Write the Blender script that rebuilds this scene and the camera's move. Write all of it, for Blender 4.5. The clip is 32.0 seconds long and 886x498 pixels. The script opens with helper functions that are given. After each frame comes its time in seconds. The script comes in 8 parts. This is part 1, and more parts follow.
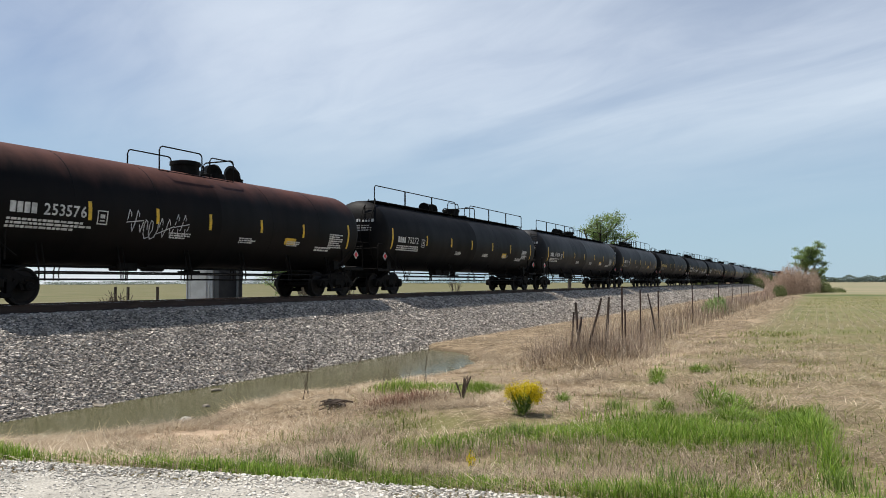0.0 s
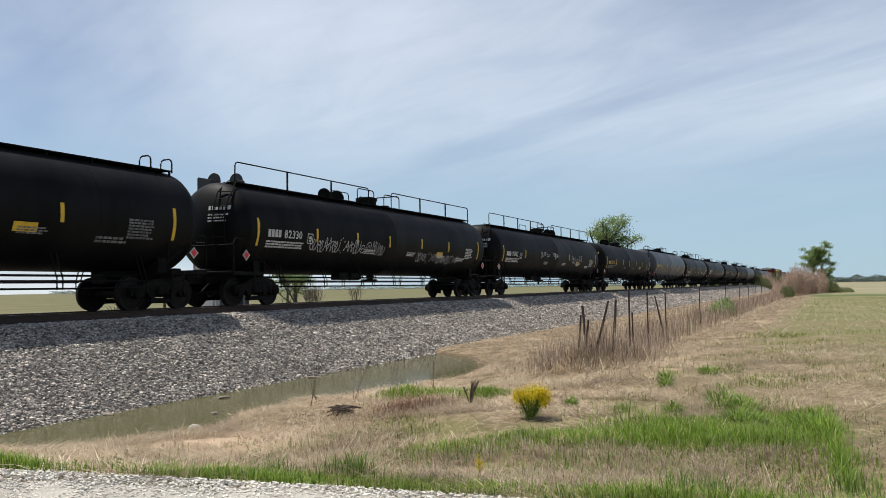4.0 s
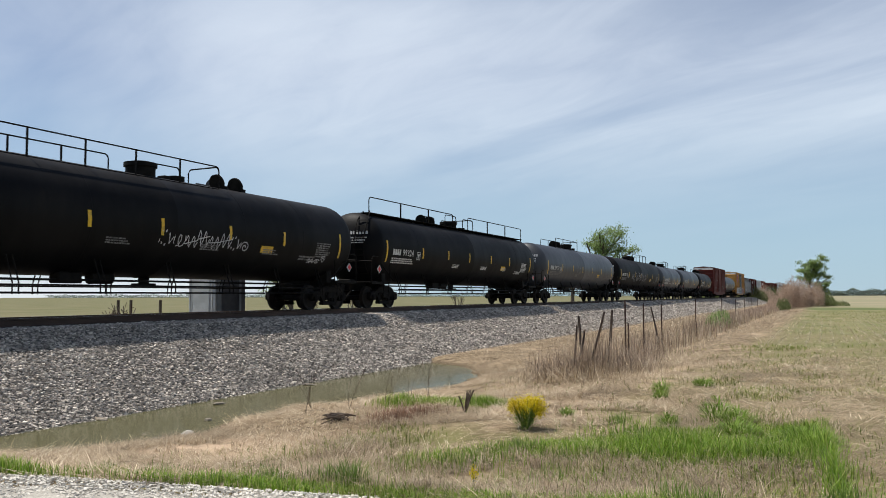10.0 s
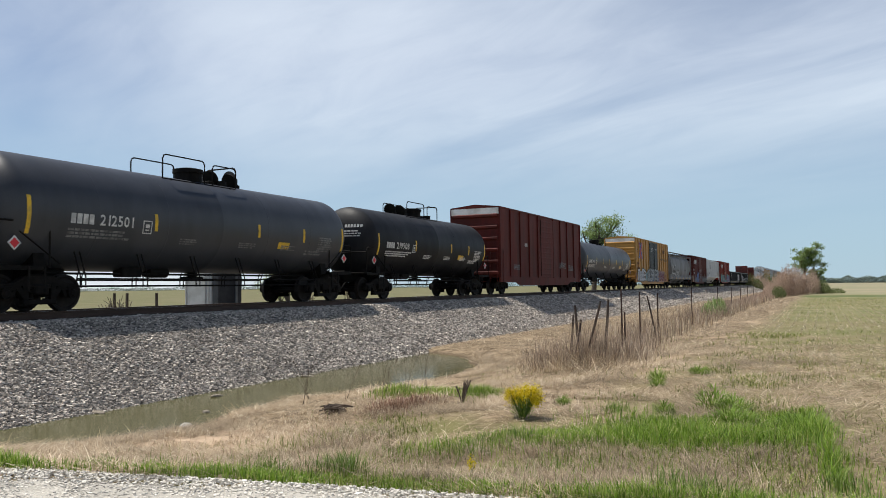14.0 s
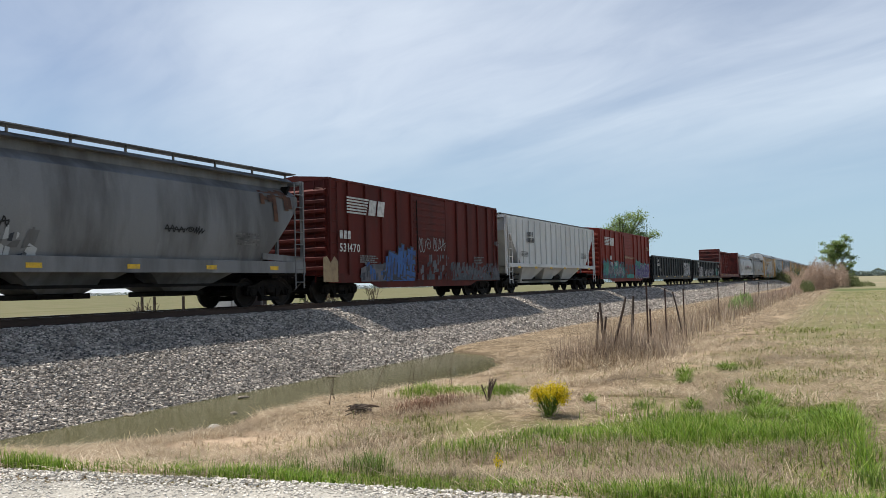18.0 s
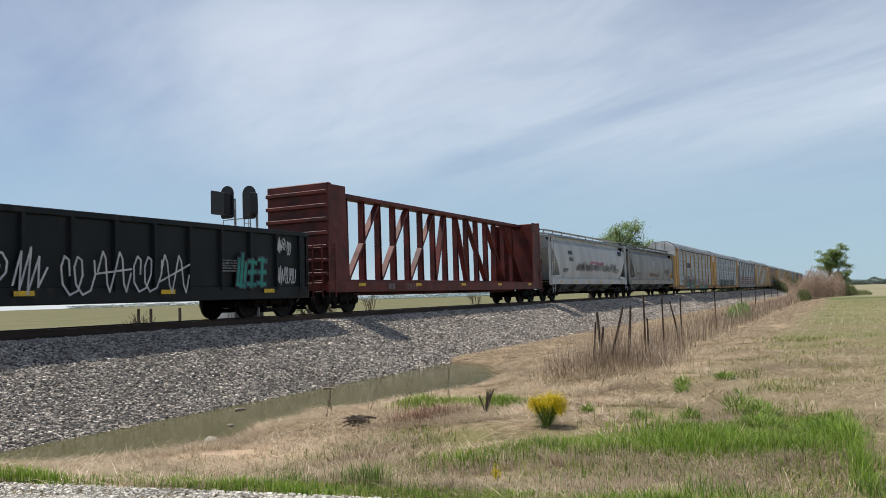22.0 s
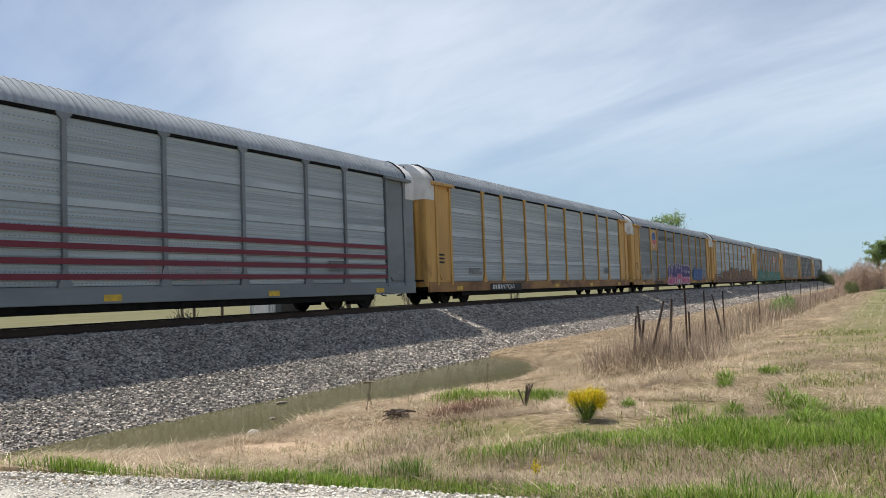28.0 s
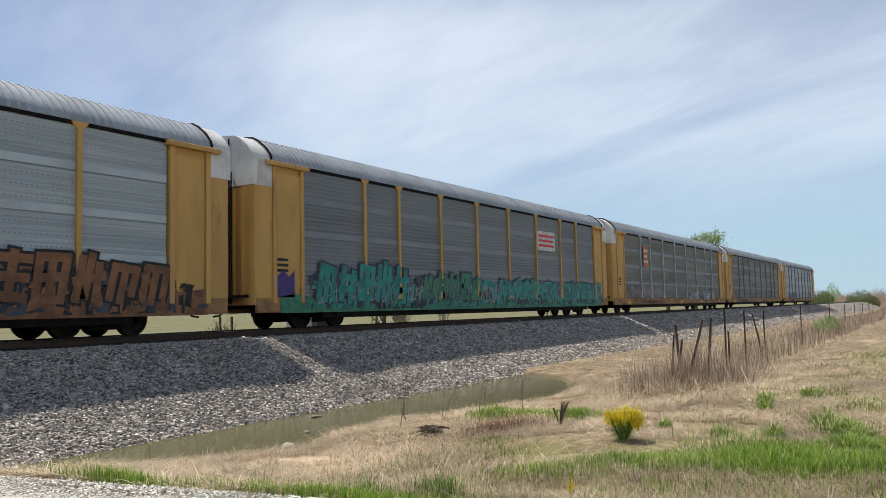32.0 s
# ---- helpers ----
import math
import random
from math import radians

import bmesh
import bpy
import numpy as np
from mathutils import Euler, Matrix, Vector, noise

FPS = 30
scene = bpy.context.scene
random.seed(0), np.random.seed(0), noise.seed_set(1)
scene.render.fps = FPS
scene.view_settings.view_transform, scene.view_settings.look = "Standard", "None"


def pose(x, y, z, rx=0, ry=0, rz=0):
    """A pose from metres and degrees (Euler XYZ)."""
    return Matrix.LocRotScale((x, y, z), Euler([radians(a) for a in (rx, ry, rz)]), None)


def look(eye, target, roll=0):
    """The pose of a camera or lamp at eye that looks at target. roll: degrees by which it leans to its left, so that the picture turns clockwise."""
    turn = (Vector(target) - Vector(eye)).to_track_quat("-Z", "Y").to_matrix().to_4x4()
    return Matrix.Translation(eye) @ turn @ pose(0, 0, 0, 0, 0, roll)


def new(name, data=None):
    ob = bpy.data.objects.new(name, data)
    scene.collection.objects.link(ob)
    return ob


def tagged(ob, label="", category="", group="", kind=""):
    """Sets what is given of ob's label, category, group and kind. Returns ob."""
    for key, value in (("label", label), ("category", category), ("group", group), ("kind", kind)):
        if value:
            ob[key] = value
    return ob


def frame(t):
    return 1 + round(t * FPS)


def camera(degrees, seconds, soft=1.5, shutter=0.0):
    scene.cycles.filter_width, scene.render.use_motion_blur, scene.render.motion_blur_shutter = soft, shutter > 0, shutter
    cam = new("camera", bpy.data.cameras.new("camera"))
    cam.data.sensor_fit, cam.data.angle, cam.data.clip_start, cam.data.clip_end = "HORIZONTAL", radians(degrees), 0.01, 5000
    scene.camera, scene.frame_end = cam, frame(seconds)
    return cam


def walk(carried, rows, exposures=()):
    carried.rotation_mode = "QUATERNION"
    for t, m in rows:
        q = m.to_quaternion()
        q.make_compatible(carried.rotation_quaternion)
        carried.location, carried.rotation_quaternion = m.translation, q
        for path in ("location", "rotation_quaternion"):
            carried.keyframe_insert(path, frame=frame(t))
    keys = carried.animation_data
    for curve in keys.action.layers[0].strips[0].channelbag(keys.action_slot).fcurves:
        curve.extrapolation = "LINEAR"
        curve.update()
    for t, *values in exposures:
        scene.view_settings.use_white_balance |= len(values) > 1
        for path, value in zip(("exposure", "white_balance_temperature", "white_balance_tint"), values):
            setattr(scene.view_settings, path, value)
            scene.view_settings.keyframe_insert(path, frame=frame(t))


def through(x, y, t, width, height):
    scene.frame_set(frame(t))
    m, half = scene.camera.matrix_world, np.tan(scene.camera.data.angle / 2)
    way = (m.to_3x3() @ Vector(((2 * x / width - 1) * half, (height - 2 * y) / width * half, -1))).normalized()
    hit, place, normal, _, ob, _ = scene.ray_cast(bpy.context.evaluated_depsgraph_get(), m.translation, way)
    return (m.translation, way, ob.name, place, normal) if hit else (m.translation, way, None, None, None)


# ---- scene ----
# The camera is held by hand at one spot beside a gravel road. World: y runs along the track, x away from it, z up.
EYE = 1.55
TRACK_X = -17.97          # centre of the track
GRADE = 0.0               # the track is level
RAIL_Z = 1.05             # rail top abreast of the camera

cam = camera(58.85, 32.0, soft=0.5, shutter=0.03)


def aim(yaw, pitch, roll):
    """The held camera: yaw to the left of +y, pitch up, roll to its left, in degrees."""
    return pose(0, 0, EYE, 0, 0, yaw) @ pose(0, 0, 0, 90 + pitch) @ pose(0, 0, 0, 0, 0, roll)


HELD = [
    (0.0, 25.69, 2.45, -0.22),
    (0.5, 25.66, 2.66, -0.04),
    (1.0, 25.68, 2.73, -0.33),
    (1.5, 26.14, 2.71, -0.15),
    (2.0, 26.26, 2.58, -0.24),
    (2.5, 26.18, 2.42, -0.35),
    (3.0, 26.19, 2.60, -0.70),
    (3.5, 26.17, 2.80, -0.89),
    (5.5, 26.01, 2.72, -0.87),
    (6.0, 26.03, 2.79, -0.84),
    (6.5, 25.97, 2.94, -0.79),
    (7.0, 26.00, 3.02, -0.73),
    (7.5, 26.12, 2.91, -0.63),
    (8.0, 26.25, 3.01, -0.30),
    (8.5, 26.53, 3.46, -0.04),
    (9.0, 26.59, 3.76, -0.07),
    (9.5, 26.22, 3.63, -0.10),
    (10.0, 25.89, 3.42, -0.21),
    (10.5, 25.85, 3.38, -0.13),
    (11.0, 25.83, 3.26, 0.00),
    (11.5, 25.76, 2.95, 0.05),
    (12.0, 25.77, 3.23, -0.21),
    (12.5, 25.80, 3.48, -0.83),
    (13.0, 25.79, 3.37, -0.90),
    (13.5, 25.66, 3.16, -0.83),
    (14.0, 25.61, 2.73, -0.68),
    (14.5, 25.51, 2.64, -0.72),
    (16.5, 26.61, 2.57, -1.15),
    (17.0, 26.87, 2.61, -1.36),
    (17.5, 27.13, 2.57, -1.57),
    (18.0, 27.30, 2.70, -1.52),
    (18.5, 27.66, 2.85, -1.75),
    (19.0, 27.80, 2.81, -1.85),
    (19.5, 27.93, 2.80, -1.77),
    (20.0, 27.92, 2.81, -1.68),
    (20.5, 27.83, 2.86, -1.76),
    (21.0, 27.57, 2.97, -1.86),
    (21.5, 27.38, 3.22, -1.91),
    (22.0, 27.05, 3.46, -1.80),
    (22.5, 26.67, 3.61, -1.85),
    (23.0, 26.64, 3.73, -1.95),
    (23.5, 26.90, 3.73, -1.77),
    (24.0, 27.07, 3.80, -1.69),
    (24.5, 27.21, 4.07, -1.77),
    (25.0, 27.48, 4.07, -1.88),
    (25.5, 28.09, 3.36, -1.95),
    (26.0, 28.68, 2.65, -2.08),
    (26.5, 29.27, 2.69, -2.38),
    (28.5, 30.27, 3.09, -1.61),
    (29.0, 30.49, 2.54, -0.61),
    (29.5, 30.87, 2.56, -0.04),
    (30.0, 31.10, 3.34, -0.33),
    (30.5, 31.56, 3.67, -0.78),
    (31.0, 32.08, 3.79, -1.07),
    (31.5, 32.23, 4.09, -1.20),
    (32.0, 32.42, 4.36, -1.29),
]
walk(cam, [(t, aim(a, b, c)) for t, a, b, c in HELD], exposures=[(0, 0.1), (14, 0.12), (17, 0.15), (20, 0.15), (22, 0.04), (24.5, 0.12), (26, 0.18), (29, 0.2), (31, 0.2), (32, 0.24)])

# ---- light: a high sun beyond the track, thin high cloud ----
SUN_EL, SUN_AZ = 66.0, 9.0     # the sun stands over -x, a little towards -y
sun_data = bpy.data.lights.new("sun", "SUN")
sun_data.energy, sun_data.angle, sun_data.color = 5.0, radians(0.6), (1.0, 0.95, 0.865)
sun_from = Vector((-math.cos(radians(SUN_EL)) * math.cos(radians(SUN_AZ)), -math.cos(radians(SUN_EL)) * math.sin(radians(SUN_AZ)), math.sin(radians(SUN_EL))))
sun = new("sun", sun_data)
sun.matrix_world = look(sun_from * 100, (0, 0, 0))

world = bpy.data.worlds.new("sky")
scene.world = world
world.use_nodes = True


def wnode(kind, **inputs):
    n = world.node_tree.nodes.new(kind)
    for k, v in inputs.items():
        n.inputs[k].default_value = v
    return n


def build_sky():
    nt = world.node_tree
    nt.nodes.clear()
    ln = nt.links.new
    out = wnode("ShaderNodeOutputWorld")
    bg = wnode("ShaderNodeBackground", Strength=0.1)
    sky = wnode("ShaderNodeTexSky")
    sky.sky_type, sky.sun_disc = "NISHITA", False
    sky.sun_elevation, sky.sun_rotation = radians(SUN_EL), radians(270 - SUN_AZ)
    sky.air_density, sky.dust_density, sky.ozone_density = 0.7, 0.05, 1.3
    co = wnode("ShaderNodeTexCoord")
    sep = wnode("ShaderNodeSeparateXYZ")
    ln(co.outputs["Generated"], sep.inputs[0])
    # a high flat cloud sheet: project the direction on a plane overhead
    den = wnode("ShaderNodeMath")
    den.operation = "ADD"
    den.inputs[1].default_value = 0.16
    ln(sep.outputs["Z"], den.inputs[0])
    px, py = wnode("ShaderNodeMath"), wnode("ShaderNodeMath")
    for p, ax in ((px, "X"), (py, "Y")):
        p.operation = "DIVIDE"
        ln(sep.outputs[ax], p.inputs[0])
        ln(den.outputs[0], p.inputs[1])
    com = wnode("ShaderNodeCombineXYZ")
    ln(px.outputs[0], com.inputs[0])
    ln(py.outputs[0], com.inputs[1])
    rot = wnode("ShaderNodeMapping")
    rot.inputs["Rotation"].default_value = (0, 0, radians(22))
    ln(com.outputs[0], rot.inputs[0])
    streak = wnode("ShaderNodeMapping")
    streak.inputs["Scale"].default_value = (0.7, 1.55, 1)
    streak.inputs["Location"].default_value = (1.3, 0.55, 0)
    ln(rot.outputs[0], streak.inputs[0])
    big = wnode("ShaderNodeTexNoise", Scale=0.62, Detail=5.0, Roughness=0.5, Distortion=0.5)
    fine = wnode("ShaderNodeTexNoise", Scale=2.4, Detail=8.0, Roughness=0.6, Distortion=0.7)
    ln(streak.outputs[0], big.inputs["Vector"])
    ln(streak.outputs[0], fine.inputs["Vector"])
    mix = wnode("ShaderNodeMath")
    mix.operation = "MULTIPLY_ADD"
    mix.inputs[1].default_value = 0.24
    ln(fine.outputs["Fac"], mix.inputs[0])
    ln(big.outputs["Fac"], mix.inputs[2])
    ramp = wnode("ShaderNodeValToRGB")
    ramp.color_ramp.interpolation = "EASE"
    ramp.color_ramp.elements[0].position, ramp.color_ramp.elements[1].position = 0.42, 0.8
    ramp.color_ramp.elements[0].color, ramp.color_ramp.elements[1].color = (0.34, 0.34, 0.34, 1), (0.94, 0.9, 0.9, 1)
    ln(mix.outputs[0], ramp.inputs[0])
    fade = wnode("ShaderNodeMapRange")
    fade.inputs["From Min"].default_value, fade.inputs["From Max"].default_value = 0.02, 0.2
    ln(sep.outputs["Z"], fade.inputs["Value"])
    thin = wnode("ShaderNodeMapRange")          # the sheet looks thinner overhead, where the view goes straight through it
    thin.interpolation_type = "SMOOTHSTEP"
    thin.inputs["From Min"].default_value, thin.inputs["From Max"].default_value = 0.3, 0.58
    thin.inputs["To Min"].default_value, thin.inputs["To Max"].default_value = 1.0, 0.05
    ln(sep.outputs["Z"], thin.inputs["Value"])
    both = wnode("ShaderNodeMath")
    both.operation = "MULTIPLY"
    ln(fade.outputs[0], both.inputs[0])
    ln(thin.outputs[0], both.inputs[1])
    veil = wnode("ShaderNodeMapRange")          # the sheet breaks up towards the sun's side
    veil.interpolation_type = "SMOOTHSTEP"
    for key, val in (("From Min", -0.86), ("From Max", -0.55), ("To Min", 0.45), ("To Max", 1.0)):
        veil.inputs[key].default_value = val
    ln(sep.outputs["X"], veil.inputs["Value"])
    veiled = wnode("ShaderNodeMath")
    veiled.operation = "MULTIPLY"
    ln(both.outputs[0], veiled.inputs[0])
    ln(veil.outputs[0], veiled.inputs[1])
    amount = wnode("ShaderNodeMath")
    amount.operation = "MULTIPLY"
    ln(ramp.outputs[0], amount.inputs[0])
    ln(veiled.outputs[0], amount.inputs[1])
    cloud = wnode("ShaderNodeMix")
    cloud.data_type = "RGBA"
    cloud.inputs["B"].default_value = (7.1, 7.85, 8.85, 1)
    ln(amount.outputs[0], cloud.inputs["Factor"])
    ln(sky.outputs[0], cloud.inputs["A"])
    low = wnode("ShaderNodeMapRange")
    low.interpolation_type = "SMOOTHSTEP"
    low.inputs["From Min"].default_value, low.inputs["From Max"].default_value = -0.02, 0.3
    low.inputs["To Min"].default_value, low.inputs["To Max"].default_value = 0.9, 0.0
    ln(sep.outputs["Z"], low.inputs["Value"])
    haze = wnode("ShaderNodeMix")
    haze.data_type = "RGBA"
    haze.inputs["B"].default_value = (3.7, 5.25, 6.4, 1)
    ln(low.outputs[0], haze.inputs["Factor"])
    ln(cloud.outputs["Result"], haze.inputs["A"])
    # a bright milky rim low under the sun
    rim, side = wnode("ShaderNodeMapRange"), wnode("ShaderNodeMapRange")
    for r, lo, hi, a, b, ax in ((rim, 0.0, 0.06, 1.0, 0.0, "Z"), (side, -0.75, -0.35, 0.9, 0.0, "X")):
        r.interpolation_type = "SMOOTHSTEP"
        for key, val in (("From Min", lo), ("From Max", hi), ("To Min", a), ("To Max", b)):
            r.inputs[key].default_value = val
        ln(sep.outputs[ax], r.inputs["Value"])
    glow = wnode("ShaderNodeMath")
    glow.operation = "MULTIPLY"
    ln(rim.outputs[0], glow.inputs[0])
    ln(side.outputs[0], glow.inputs[1])
    milky = wnode("ShaderNodeMix")
    milky.data_type = "RGBA"
    milky.inputs["B"].default_value = (7.6, 8.0, 8.3, 1)
    ln(glow.outputs[0], milky.inputs["Factor"])
    ln(haze.outputs["Result"], milky.inputs["A"])
    ln(milky.outputs["Result"], bg.inputs["Color"])
    ln(bg.outputs[0], out.inputs[0])


build_sky()

# ---- materials ----


def material(name, base, rough=0.6, metal=0.0, second=None, mixed=(0.42, 0.62), size=1.5, stretch=(1, 1, 1), grain=0.12, grain_size=40.0, bump=0.1, bump_size=60.0, by_object=0.0, third=None, third_mixed=(0.55, 0.75), third_size=0.4, gloss_var=0.1, coat=0.0, shine=0.35, crown=None):
    """A painted or natural surface: a base colour, patches of a second (and a third) colour, fine grain, relief."""
    m = bpy.data.materials.new(name)
    m.use_nodes = True
    nt = m.node_tree
    ln = nt.links.new
    bs = nt.nodes["Principled BSDF"]

    def node(kind, **inputs):
        n = nt.nodes.new(kind)
        for k, v in inputs.items():
            n.inputs[k].default_value = v
        return n

    co = node("ShaderNodeTexCoord")
    info = node("ShaderNodeObjectInfo")
    shift = node("ShaderNodeVectorMath")
    shift.operation = "MULTIPLY_ADD"
    ln(info.outputs["Random"], shift.inputs[0])
    shift.inputs[1].default_value = (37.0, 61.0, 13.0)
    ln(co.outputs["Object"], shift.inputs[2])
    mp = node("ShaderNodeMapping")
    mp.inputs["Scale"].default_value = stretch
    ln(shift.outputs[0], mp.inputs[0])
    here = shift.outputs[0]

    def mixer(a, b, fac):
        mx = node("ShaderNodeMix")
        mx.data_type = "RGBA"
        for v, key in ((a, "A"), (b, "B")):
            if isinstance(v, tuple):
                mx.inputs[key].default_value = (*v, 1)
            else:
                ln(v, mx.inputs[key])
        ln(fac, mx.inputs["Factor"])
        return mx.outputs["Result"]

    def patches(s, lo, hi, det=5.0):
        n = node("ShaderNodeTexNoise", Scale=s, Detail=det, Roughness=0.6)
        ln(mp.outputs[0], n.inputs["Vector"])
        r = node("ShaderNodeMapRange")
        r.inputs["From Min"].default_value, r.inputs["From Max"].default_value = lo, hi
        ln(n.outputs["Fac"], r.inputs["Value"])
        return r.outputs[0]

    col = base
    if second:
        col = mixer(col, second, patches(size, *mixed))
    if third:
        col = mixer(col, third, patches(third_size, *third_mixed))
    if crown:          # rust, else a paler tone, towards the top: colour, lower and upper height
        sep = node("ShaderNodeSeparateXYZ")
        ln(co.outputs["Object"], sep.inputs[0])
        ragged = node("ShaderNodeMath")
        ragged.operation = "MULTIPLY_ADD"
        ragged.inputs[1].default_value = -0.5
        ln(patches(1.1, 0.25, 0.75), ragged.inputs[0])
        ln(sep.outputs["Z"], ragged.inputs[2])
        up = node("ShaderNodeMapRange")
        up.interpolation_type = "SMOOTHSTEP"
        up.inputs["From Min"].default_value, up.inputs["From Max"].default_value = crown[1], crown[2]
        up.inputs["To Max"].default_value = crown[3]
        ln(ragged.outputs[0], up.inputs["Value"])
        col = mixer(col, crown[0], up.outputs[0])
    g = node("ShaderNodeTexNoise", Scale=grain_size, Detail=3.0, Roughness=0.7)
    ln(here, g.inputs["Vector"])
    val = node("ShaderNodeMapRange")
    val.inputs["From Min"].default_value, val.inputs["From Max"].default_value = 0.25, 0.75
    val.inputs["To Min"].default_value, val.inputs["To Max"].default_value = 1 - grain, 1 + grain
    ln(g.outputs["Fac"], val.inputs["Value"])
    hsv = node("ShaderNodeHueSaturation")
    ln(val.outputs[0], hsv.inputs["Value"])
    if isinstance(col, tuple):
        hsv.inputs["Color"].default_value = (*col, 1)
    else:
        ln(col, hsv.inputs["Color"])
    last = hsv.outputs[0]
    if by_object:
        vary = node("ShaderNodeMapRange")
        vary.inputs["To Min"].default_value, vary.inputs["To Max"].default_value = 1 - by_object, 1 + by_object
        ln(info.outputs["Random"], vary.inputs["Value"])
        h2 = node("ShaderNodeHueSaturation")
        ln(vary.outputs[0], h2.inputs["Value"])
        ln(last, h2.inputs["Color"])
        last = h2.outputs[0]
    ln(last, bs.inputs["Base Color"])
    bs.inputs["Metallic"].default_value = metal
    bs.inputs["Specular IOR Level"].default_value = shine
    bs.inputs["Coat Weight"].default_value = coat
    rv = node("ShaderNodeMapRange")
    rv.inputs["To Min"].default_value, rv.inputs["To Max"].default_value = max(0.02, rough - gloss_var), min(1, rough + gloss_var)
    rn = node("ShaderNodeTexNoise", Scale=size * 2.3, Detail=4.0)
    ln(mp.outputs[0], rn.inputs["Vector"])
    ln(rn.outputs["Fac"], rv.inputs["Value"])
    ln(rv.outputs[0], bs.inputs["Roughness"])
    if bump:
        b = node("ShaderNodeBump", Strength=min(1.0, bump), Distance=0.02)
        bn = node("ShaderNodeTexNoise", Scale=bump_size, Detail=4.0)
        ln(here, bn.inputs["Vector"])
        ln(bn.outputs["Fac"], b.inputs["Height"])
        ln(b.outputs[0], bs.inputs["Normal"])
    return m


def blades(name, dark, light, third=None, gloss=0.5, through=0.25, dry=0.82):
    """Leaves, straw and stones joined into one mesh: the colour changes from piece to piece."""
    m = bpy.data.materials.new(name)
    m.use_nodes = True
    nt = m.node_tree
    bs = nt.nodes["Principled BSDF"]
    geo = nt.nodes.new("ShaderNodeNewGeometry")
    ramp = nt.nodes.new("ShaderNodeValToRGB")
    ramp.color_ramp.elements[0].color, ramp.color_ramp.elements[1].color = (*dark, 1), (*light, 1)
    if third:
        e = ramp.color_ramp.elements.new(dry)
        e.color = (*light, 1)
        ramp.color_ramp.elements[-1].color = (*third, 1)
    nt.links.new(geo.outputs["Random Per Island"], ramp.inputs[0])
    tc = nt.nodes.new("ShaderNodeTexCoord")
    ns = nt.nodes.new("ShaderNodeTexNoise")
    ns.inputs["Scale"].default_value, ns.inputs["Detail"].default_value = 1.3, 4.0
    nt.links.new(tc.outputs["Object"], ns.inputs["Vector"])
    mr = nt.nodes.new("ShaderNodeMapRange")
    mr.inputs["To Min"].default_value, mr.inputs["To Max"].default_value = 0.6, 1.4
    nt.links.new(ns.outputs["Fac"], mr.inputs["Value"])
    hv = nt.nodes.new("ShaderNodeHueSaturation")
    nt.links.new(mr.outputs[0], hv.inputs["Value"])
    nt.links.new(ramp.outputs[0], hv.inputs["Color"])
    nt.links.new(hv.outputs[0], bs.inputs["Base Color"])
    bs.inputs["Roughness"].default_value = gloss
    bs.inputs["Specular IOR Level"].default_value = 0.25
    if through:
        tr = nt.nodes.new("ShaderNodeBsdfTranslucent")
        nt.links.new(hv.outputs[0], tr.inputs["Color"])
        ms = nt.nodes.new("ShaderNodeMixShader")
        ms.inputs[0].default_value = through
        out = nt.nodes["Material Output"]
        nt.links.new(bs.outputs[0], ms.inputs[1])
        nt.links.new(tr.outputs[0], ms.inputs[2])
        nt.links.new(ms.outputs[0], out.inputs[0])
    return m


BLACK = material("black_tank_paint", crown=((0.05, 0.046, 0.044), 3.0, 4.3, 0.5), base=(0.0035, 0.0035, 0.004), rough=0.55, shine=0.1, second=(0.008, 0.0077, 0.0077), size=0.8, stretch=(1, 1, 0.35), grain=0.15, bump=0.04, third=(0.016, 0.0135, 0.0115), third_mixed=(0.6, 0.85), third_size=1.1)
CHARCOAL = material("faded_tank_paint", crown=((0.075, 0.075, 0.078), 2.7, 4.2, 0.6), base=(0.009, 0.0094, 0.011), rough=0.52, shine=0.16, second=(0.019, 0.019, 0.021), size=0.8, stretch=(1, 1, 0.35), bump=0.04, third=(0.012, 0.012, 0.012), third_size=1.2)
GREY_TANK = material("grey_tank_paint", (0.034, 0.037, 0.044), 0.45, shine=0.4, second=(0.046, 0.049, 0.057), size=0.9, stretch=(1, 1, 0.35), bump=0.04)
RUST_TANK = material("rusty_black_tank_paint", crown=((0.12, 0.052, 0.04), 2.75, 3.85, 1.0), base=(0.004, 0.0036, 0.0036), rough=0.6, shine=0.12, second=(0.008, 0.006, 0.0056), size=0.7, stretch=(1, 1, 0.3), bump=0.06)
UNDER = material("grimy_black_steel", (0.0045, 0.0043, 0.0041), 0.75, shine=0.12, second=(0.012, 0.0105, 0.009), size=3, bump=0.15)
TRUCK = material("truck_cast_iron", (0.005, 0.0045, 0.0042), 0.8, shine=0.15, second=(0.012, 0.01, 0.0085), size=4, bump=0.2)
WHEEL = material("wheel_steel", (0.008, 0.007, 0.0066), 0.65, shine=0.2, second=(0.018, 0.014, 0.012), size=5, bump=0.1)
TREAD = material("polished_tread", (0.45, 0.44, 0.43), 0.3, metal=1.0, bump=0.02)
YELLOW = material("reflective_yellow", (0.75, 0.47, 0.03), 0.5, second=(0.5, 0.33, 0.05), size=6, bump=0.0)
WHITE = material("stencil_white", (0.62, 0.62, 0.6), 0.6, second=(0.4, 0.4, 0.39), size=6, bump=0.0)
CREAM = material("stencil_yellow", (0.6, 0.42, 0.06), 0.6, second=(0.4, 0.3, 0.08), size=6, bump=0.0)
DIM = material("weathered_stencil", (0.2, 0.2, 0.2), 0.7, second=(0.08, 0.08, 0.08), size=5, bump=0.0)
